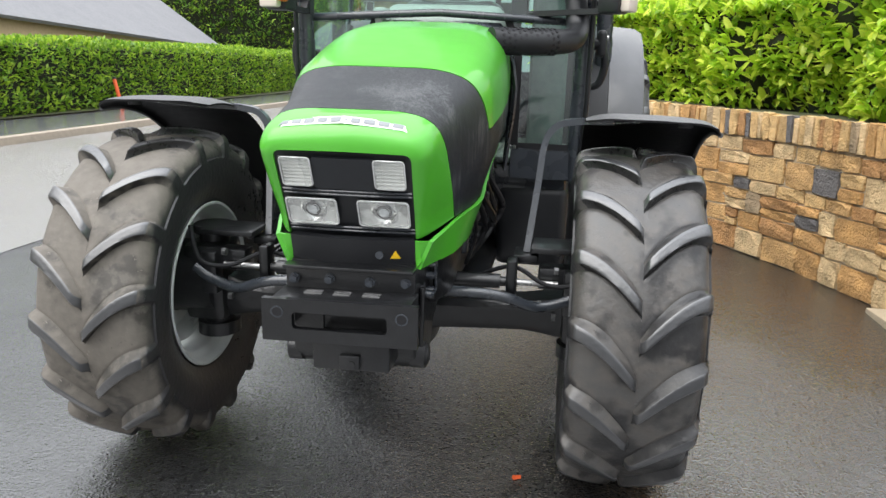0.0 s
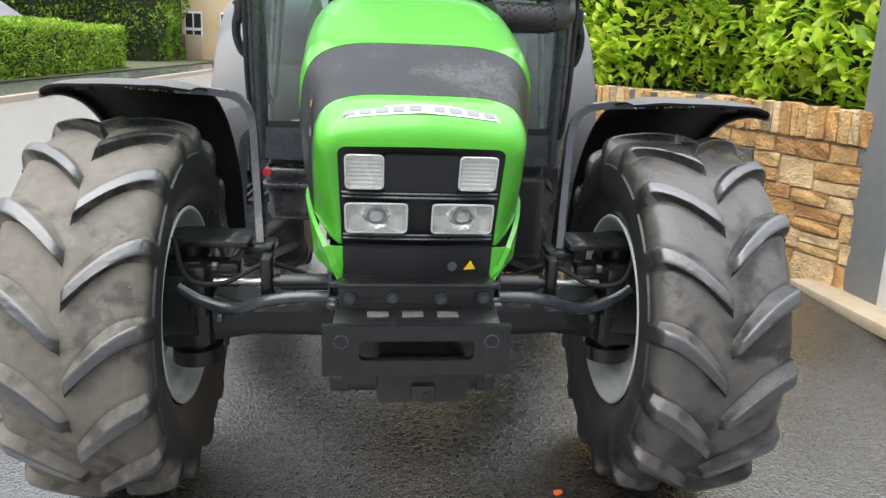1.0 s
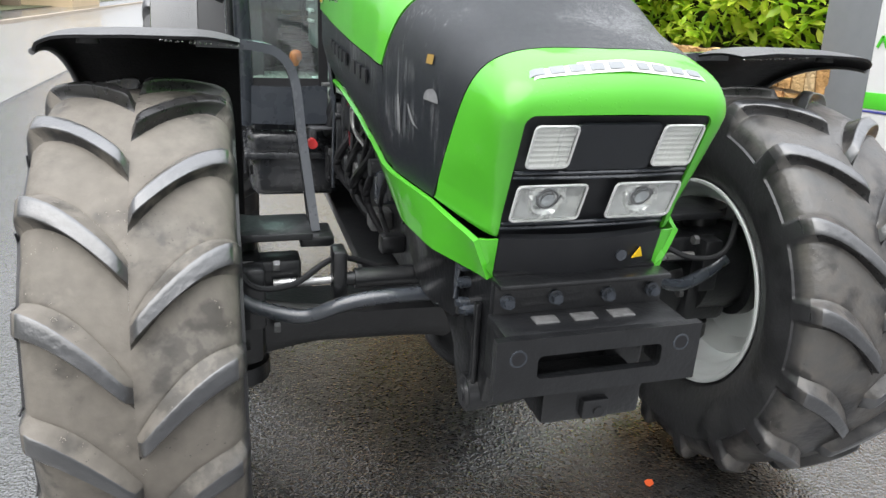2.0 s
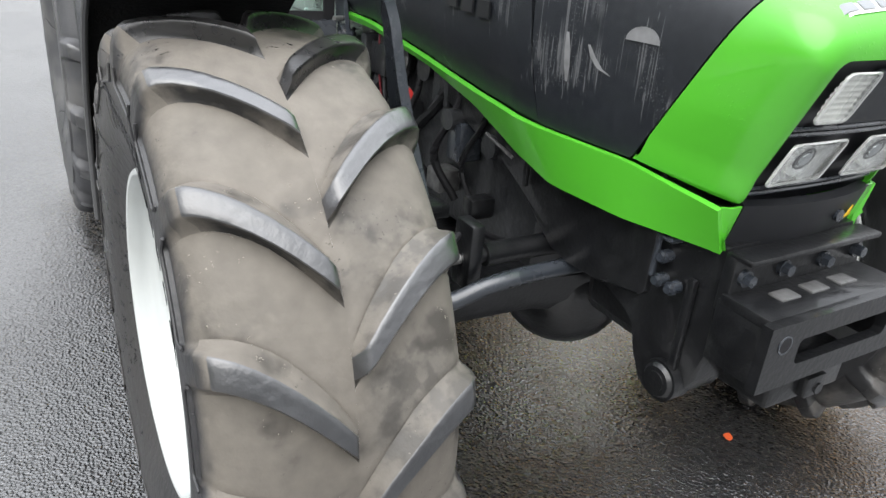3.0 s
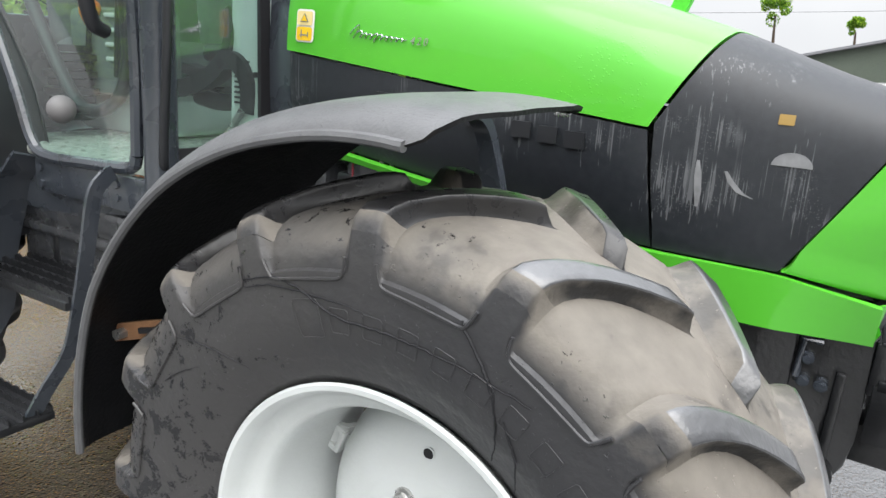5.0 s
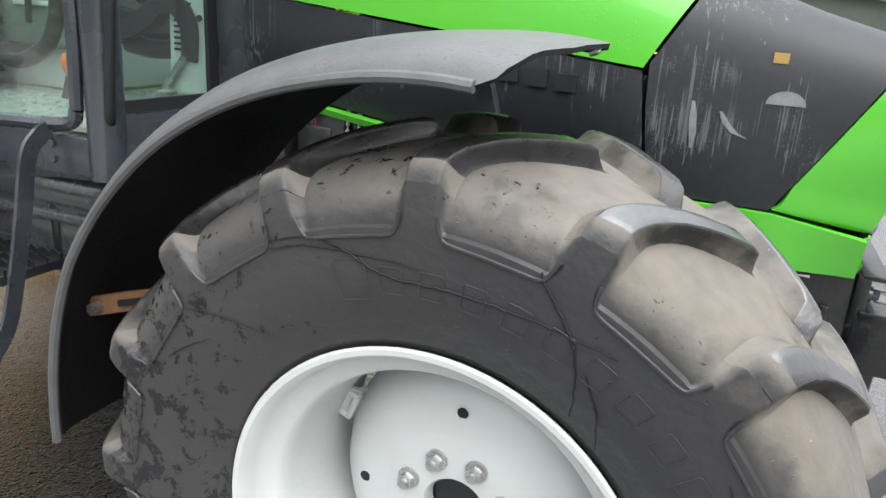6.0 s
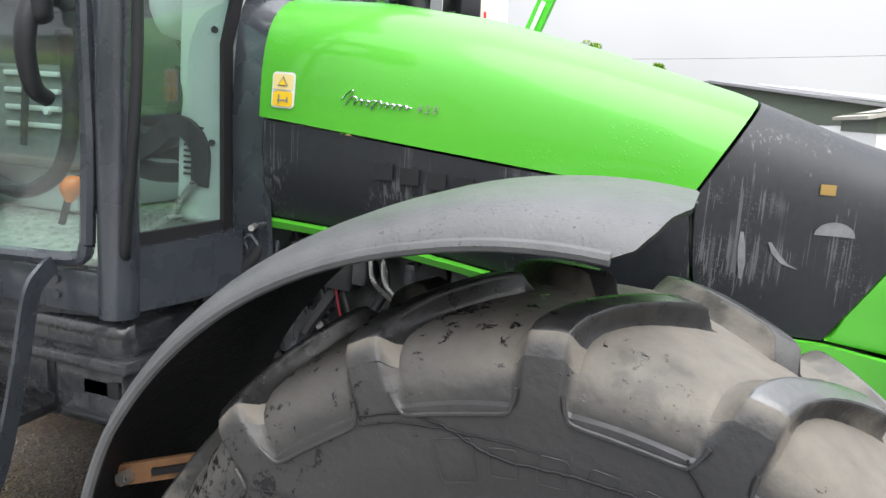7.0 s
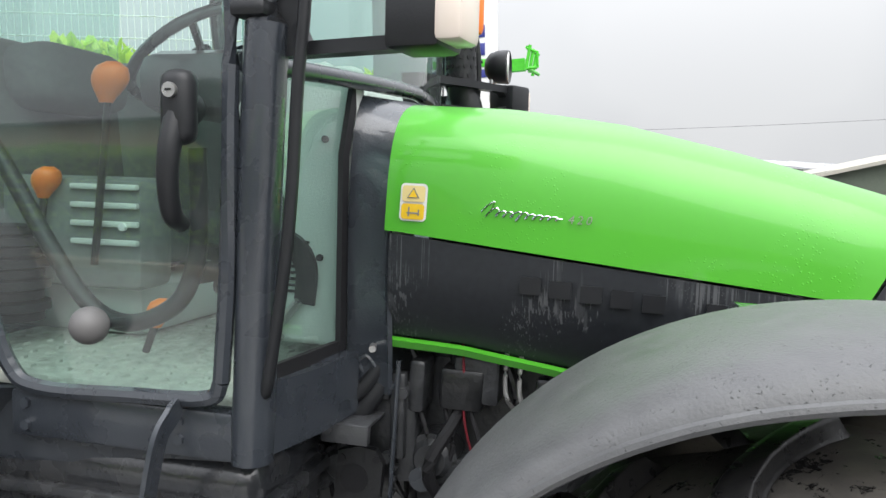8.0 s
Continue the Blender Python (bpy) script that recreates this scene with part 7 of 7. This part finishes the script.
tube(bm, smooth_line([(0.28, 0.58, 1.53), (0.4, 0.65, 1.53), (0.52, 0.73, 1.535), (0.61, 0.83, 1.55), (0.635, 0.92, 1.6), (0.625, 0.96, 1.7), (0.615, 0.98, 1.85), (0.61, 1.0, 2.7)], 8), lambda q: 0.056 - 0.006 * min(1, q * 1.4), 20)
exhaust = part("exhaust_pipe", bm, BLACK, TRACTOR, "black exhaust with perforated heat shield")
bm = bmesh.new()
for i in range(26):
    for k in range(12):
        a = math.pi * 2 * (k + 0.5 * (i % 2)) / 12
        c = Vector((0.615 - 0.002 * i * 0.3, 0.98 + 0.0007 * i, 1.76 + 0.03 * i))
        d = Vector((math.cos(a), math.sin(a), 0))
        cyl(bm, c + d * 0.045, c + d * 0.0525, 0.008, 6)
for i in range(11):
    for k in range(14):
        a = math.pi * 2 * (k + 0.5 * (i % 2)) / 14
        c = Vector((0.31, 0.597, 1.53)).lerp(Vector((0.53, 0.738, 1.535)), i / 10)
        u = Vector((0.54, -0.84, 0)).normalized()
        d = u * math.cos(a) + Vector((0, 0, 1)) * math.sin(a)
        cyl(bm, c + d * 0.05, c + d * 0.0575, 0.0075, 6)
tagged(part("shield_perforation", bm, DARK, exhaust), kind="stuff")

# ---- sign by the wall ----
SIGNGREY = material("grey_sign_panel", (0.2, 0.21, 0.22), 0.45, second=(0.17, 0.18, 0.19))
BRIGHTGREEN = material("bright_green_vinyl", (0.08, 0.6, 0.03), 0.4)
BLUE = material("blue_vinyl", (0.05, 0.06, 0.3), 0.4)
zg = gz(1.4)
totem = thing("roadside_sign", pose(2.83, 1.6, zg), label="tall white and grey dealer sign on a stone plinth", category="sign")
part("plinth", one_box((-0.03, -0.02, 0.03), (0.5, 1.25, 0.07), 0.01), MORTAR, totem, "flat sandstone plinth")
part("grey_panel", one_box((0, 0.2, 1.7), (0.15, 0.4, 3.3), 0.008), SIGNGREY, totem)
part("white_panel", one_box((0, -0.2, 1.7), (0.146, 0.4, 3.3), 0.006), WHITE, totem)
for nm, y, z, h, w, mt in (("green_stripe", -0.2, 0.95, 0.09, 0.39, BRIGHTGREEN), ("upper_green_stripe", -0.2, 2.185, 0.05, 0.39, BRIGHTGREEN),
                           ("upper_blue_stripe", -0.2, 2.12, 0.05, 0.39, BLUE), ("red_mark", -0.2, 1.93, 0.07, 0.2, RED), ("dark_rule", -0.2, 0.89, 0.012, 0.39, BLUE)):
    part(nm, one_box((-0.075, y, z), (0.006, w, h), 0.002), mt, totem)
bm = bmesh.new()
for k, (a, c) in enumerate(((-0.03, 0.0), (0.0, 0.035), (0.035, 0.07), (0.07, 0.1))):
    tube(bm, [(-0.077, -0.06 - a, 1.24 if k % 2 == 0 else 1.3), (-0.077, -0.06 - c, 1.3 if k % 2 == 0 else 1.24)], 0, flat=(0.016, 0.006), up=(1, 0, 0))
part("green_mark", bm, BRIGHTGREEN, totem)
for z in (2.27, 2.38):
    for k in range(4):
        part("letter_block", one_box((-0.075, -0.06 - 0.085 * k, z), (0.006, 0.06, 0.075), 0.002), BLUE, totem)

# ---- buildings and distance ----
CREAM = material("cream_render", (0.62, 0.48, 0.3), 0.85, second=(0.5, 0.38, 0.24), bump=0.3)
ROOFGREY = material("grey_sheet_roof", (0.24, 0.24, 0.25), 0.75, second=(0.19, 0.19, 0.2), spec=0.25)
OLIVE = material("olive_cladding", (0.1, 0.12, 0.09), 0.6, second=(0.08, 0.1, 0.075))
STORE_ROOF = material("sandy_sheet_roof", (0.42, 0.4, 0.34), 0.6, second=(0.36, 0.34, 0.3))
TAUPE = material("brown_gate_boards", (0.2, 0.14, 0.1), 0.8, second=(0.15, 0.1, 0.07))
PALETAUPE = material("pale_brown_render", (0.36, 0.28, 0.2), 0.85, second=(0.3, 0.23, 0.17))
REDORANGE = material("faded_orange_red", (0.75, 0.12, 0.03), 0.5, second=(0.6, 0.1, 0.03))
PANE = material("dark_window_pane", (0.03, 0.035, 0.04), 0.1)


def shed(name, x0, x1, y0, y1, base, eave, ridge, wall, roof, label, upper=None, split=0.0, along="y", windows=()):
    """A pitched-roof building; along names the ridge's direction."""
    h = thing(name, pose((x0 + x1) / 2, (y0 + y1) / 2, base), label=label, category="building")
    w, d = x1 - x0, y1 - y0
    part("wall", one_box((0, 0, (split or eave) / 2), (w, d, split or eave)), wall, h, smooth=False)
    if split:
        part("cladding", one_box((0, 0, (split + eave) / 2), (w + 0.06, d + 0.06, eave - split)), upper, h, smooth=False)
    bm = bmesh.new()
    o = 0.35
    if along == "y":
        rows = [[(sx, sy, z) for sx, z in ((-w / 2 - o, eave - 0.12), (0, ridge), (w / 2 + o, eave - 0.12))] for sy in (-d / 2 - o, d / 2 + o)]
        gab = [[(-w / 2, s * d / 2, eave), (0, s * d / 2, ridge - 0.1), (w / 2, s * d / 2, eave)] for s in (-1, 1)]
    else:
        rows = [[(sx, sy, z) for sy, z in ((-d / 2 - o, eave - 0.12), (0, ridge), (d / 2 + o, eave - 0.12))] for sx in (-w / 2 - o, w / 2 + o)]
        gab = [[(s * w / 2, -d / 2, eave), (s * w / 2, 0, ridge - 0.1), (s * w / 2, d / 2, eave)] for s in (-1, 1)]
    grid(bm, rows)
    thicken(bm, 0.12)
    part("roof", bm, roof, h, smooth=False)
    for t in gab:
        bm = bmesh.new()
        bm.faces.new([bm.verts.new(p) for p in t])
        thicken(bm, 0.05)
        part("gable", bm, upper or wall, h, smooth=False)
    for wx, wy, wz, ww, wh, face in windows:
        sz = (ww, 0.08, wh) if face == "y" else (0.08, ww, wh)
        win = part("window", one_box((wx, wy, wz), sz, 0.01), WHITE, h, smooth=False)
        off = Vector((0, -0.03, 0)) if face == "y" else Vector((0.03 if wx > 0 else -0.03, 0, 0))
        for a in (-1, 1):
            for c in (-1, 1):
                cc = Vector((wx, wy, wz + c * wh * 0.24)) + off + (Vector((a * ww * 0.24, 0, 0)) if face == "y" else Vector((0, a * ww * 0.24, 0)))
                ps = (ww * 0.4, 0.05, wh * 0.4) if face == "y" else (0.05, ww * 0.4, wh * 0.4)
                part("pane", one_box(cc, ps), PANE, win, smooth=False)
    return h


shed("bungalow", -26, -16.2, 6, 32, 0.6, 2.68, 6.1, CREAM, ROOFGREY, "long cream bungalow with a grey roof behind the hedge")
shed("cream_house", -17, -8.9, 44, 53, 1.6, 5.4, 8.0, CREAM, ROOFGREY, "cream rendered two-storey house with white windows", along="x",
     windows=((1.05, -4.52, 2.1, 1.0, 2.0, "y"), (3.1, -4.52, 2.1, 1.0, 2.0, "y"), (1.05, -4.52, 4.6, 1.0, 1.2, "y")))
farm = shed("farm_shed", 44, 60, -24, 10, -2.0, 4.2, 5.3, WHITE, ROOFGREY, "long white and olive farm shed with a grey roof", OLIVE, 3.3)
farm.matrix_world = pose(52, -7, -2.0, 0, 0, 63)
for k in range(9):
    for a in (-1, 1):
        bm = bmesh.new()
        grid(bm, [[(a * 1.2, -15 + 3.6 * k, 5.2), (a * 7.6, -15 + 3.6 * k, 4.29)], [(a * 1.2, -14 + 3.6 * k, 5.2), (a * 7.6, -14 + 3.6 * k, 4.29)]])
        thicken(bm, 0.03)
        part("skylight", bm, WHITE, farm, smooth=False)
shed("store_building", 25, 33, -14, -4.5, -1.6, 3.35, 4.3, WHITE, STORE_ROOF, "white store building with olive cladding under its roof", OLIVE, 2.68, "x",
     windows=((-4.02, 3.95, 2.28, 0.65, 0.37, "x"),))
gate = thing("garden_gate", pose(-12.1, 42.3, gz(42) + 0.1), label="brown boarded gate beside the cream house", category="gate")
part("gate_panel", one_box((-0.3, 0, 0.7), (0.9, 0.08, 1.5), 0.02), TAUPE, gate)
part("gate_pillar", one_box((0.65, -0.1, 0.72), (0.9, 0.3, 1.45), 0.02), PALETAUPE, gate)


def far_tree(x, y, base, top, w, seed):
    t = thing("tree", pose(x, y, base), label="distant dark green tree above the sheds", category="tree")
    part("trunk", one_tube([(0, 0, 0), (0.1, 0, (top - base) * 0.5), (0, 0.1, (top - base) * 0.8)], lambda q: 0.4 - 0.25 * q, 8), WOODY, t)
    rng = np.random.default_rng(seed)
    pts, nrm = [], []
    for k in range(16):
        c = np.array((rng.normal(0, w * 0.22), rng.normal(0, w * 0.22), (top - base) - abs(rng.normal(0, w * 0.3)) - w * 0.1))
        d = rng.normal(0, 1, (130, 3))
        d /= np.linalg.norm(d, axis=1)[:, None]
        pts.append(c + d * w * rng.uniform(0.12, 0.22))
        nrm.append(d)
    leaves("crown", np.concatenate(pts), np.concatenate(nrm), 0.5, CONIFER, t, seed)


far_tree(146, 26.0, 0, 15.6, 5.2, 41)
far_tree(148, 13.2, 0, 11.9, 3.0, 42)
# overhead line between two far poles
line = thing("power_line", pose(60, 0, -1), label="thin overhead power line on wooden poles", category="power line")
for y in (-60, 60):
    part("pole", one_cyl((0, y, 0), (0, y, 9.6), 0.12, 8), WOODY, line)
part("wire", one_tube([(0, -60 + 6 * k, 9.5 - 2.4 * (1 - ((k - 10) / 10) ** 2)) for k in range(21)], 0.012, 5), DARK, line)

# ---- telescopic handler boom behind the sign ----
hx = 13.3
teleh = thing("telescopic_handler", pose(hx, 3.45, gz(3.2)), label="bright green telescopic handler with raised boom", category="telehandler")
B0, B1, B2, B3 = Vector((0, 1.15, 0.9)), Vector((0, -0.21, 3.9)), Vector((0, -0.17, 3.85)), Vector((0, -0.98, 3.85))
part("boom", one_tube([B0, B1], 0, flat=(0.3, 0.2), up=(1, 0, 0)), BRIGHTGREEN, teleh)
part("boom_mark", one_box(B1.lerp(B0, 0.22) + Vector((-0.155, 0, 0)), (0.01, 0.09, 0.6), 0.002, pose(0, 0, 0, 23.5)), WHITE, teleh)
bm = bmesh.new()
box(bm, (0, 0.05, 3.92), (0.4, 0.42, 0.24), 0.03, m=pose(0, 0, 0, -15))
box(bm, (0, 0.24, 4.12), (0.3, 0.1, 0.3), 0.02, m=pose(0, 0, 0, 20))
box(bm, (0, -0.05, 4.08), (0.3, 0.08, 0.2), 0.02)
tube(bm, [B2, Vector((0, -0.6, 3.82)), B3 + Vector((0, 0.1, -0.02))], 0, flat=(0.24, 0.17), up=(1, 0, 0))
for dz in (-0.16, 0.24):
    tube(bm, [B3 + Vector((-0.45, 0, dz)), B3 + Vector((0.45, -0.1, dz))], 0.035, 8)
for dx in (-0.45, 0, 0.45):
    tube(bm, [B3 + Vector((dx, 0.02, -0.18)), B3 + Vector((dx, -0.06, 0.28))], 0.035, 8)
tube(bm, [B3 + Vector((-0.45, -0.2, -0.16)), B3 + Vector((-0.45, -0.2, 0.14)), B3 + Vector((-0.45, 0, 0.22))], 0.03, 8)
tube(bm, [B3 + Vector((-0.45, -0.2, -0.16)), B3 + Vector((-0.45, 0, -0.16))], 0.03, 8)
part("carriage", bm, BRIGHTGREEN, teleh)
bm = bmesh.new()
box(bm, (0, 1.2, 0.9), (2.0, 3.6, 0.7), 0.08)
box(bm, (0.4, 1.0, 1.7), (0.9, 1.4, 1.1), 0.1)
part("body", bm, BRIGHTGREEN, teleh)
for dx in (-0.85, 0.85):
    for dy in (0.0, 2.4):
        wheel = part("wheel", one_cyl((-0.15, 0, 0), (0.15, 0, 0), 0.3, 20), RIM, teleh)
        wheel.matrix_basis = pose(dx, dy, 0.55)
        bm = bmesh.new()
        lathe(bm, [(0.15, 0.28), (0.18, 0.36), (0.17, 0.5), (0.12, 0.55), (-0.12, 0.55), (-0.17, 0.5), (-0.18, 0.36), (-0.15, 0.28)], 32)
        part("tyre", bm, RUBBER, wheel)

# ---- orange marker post and fallen leaf ----
mp = thing("marker_post", pose(-9.75, 13.9, gz(13.9) + 0.12, 0, -14, 0), label="leaning orange plastic marker post beside the hedge", category="post")
part("post", one_cyl((0, 0, 0), (0, 0, 0.72), 0.045, 10), REDORANGE, mp)
part("cap", one_cyl((0, 0, 0.72), (0, 0, 0.78), 0.047, 10), BLACK, mp)
bm = bmesh.new()
grid(bm, [[(-0.022, -0.012, 0.004), (0, -0.018, 0.009), (0.02, -0.01, 0.003)], [(-0.026, 0.004, 0.008), (0, 0.0, 0.005), (0.028, 0.004, 0.012)], [(-0.012, 0.022, 0.012), (0.003, 0.026, 0.006), (0.014, 0.02, 0.01)]])
thicken(bm, 0.0015)
leaf = part("fallen_leaf", bm, REDORANGE)
leaf.matrix_world = pose(0.52, -0.13, gz(-0.13, 0.52) + 0.004, 0, 0, 30) @ Matrix.Scale(0.7, 4)
tagged(leaf, "small fallen orange leaf on the wet asphalt", "leaf")

# ---- stones of the wall ----
rng = random.Random(5)
STONES = []
for k in range(14):
    bm = bmesh.new()
    r = bmesh.ops.create_cube(bm, size=1.0)
    bmesh.ops.subdivide_edges(bm, edges=list(bm.edges), cuts=1, use_grid_fill=True)
    for v in bm.verts:
        c = v.co.copy()
        v.co = c * (1 - 0.07 * max(0.0, (abs(c.x) + abs(c.z)) - 0.62)) + Vector((rng.uniform(-0.025, 0.025), rng.uniform(-0.08, 0.08), rng.uniform(-0.04, 0.04)))
    me = bpy.data.meshes.new("stone")
    bm.to_mesh(me)
    bm.free()
    me.materials.append(STONE)
    STONES.append(me)


def lay(name, s, z, w, h, proud):
    x, y, a = wall_at(s + w / 2)
    ob = new(name, rng.choice(STONES))
    nx, ny = math.sin(a), -math.cos(a)
    ob.parent = garden_wall
    ob.matrix_world = pose(x - nx * (0.05 - proud), y - ny * (0.05 - proud), gz(y) + z + h / 2, 0, 0, math.degrees(a)) @ Matrix.Diagonal((w, 0.12, h, 1))


total = 9.4
s = 2.2
while s < total:
    w = rng.uniform(0.055, 0.1)
    lay("coping_stone", s, 0.935, w - 0.008, 0.2 + rng.uniform(-0.012, 0.012), rng.uniform(0.012, 0.026))
    s += w
z = 0.0
while z < 0.91:
    h = rng.choice((0.1, 0.14, 0.17, 0.2))
    h = min(h, 0.928 - z)
    if h < 0.04:
        break
    s = 2.6 + rng.uniform(0, 0.2)
    while s < total:
        w = rng.uniform(0.15, 0.42)
        if h > 0.13 and rng.random() < 0.3:
            c = h * rng.uniform(0.4, 0.6)
            lay("stone", s, z, w - 0.012, c - 0.012, rng.uniform(-0.004, 0.012))
            lay("stone", s, z + c, w - 0.012, h - c - 0.012, rng.uniform(-0.004, 0.012))
        else:
            lay("stone", s, z, w - 0.012, h - 0.012, rng.uniform(-0.004, 0.012))
        s += w
    z += h
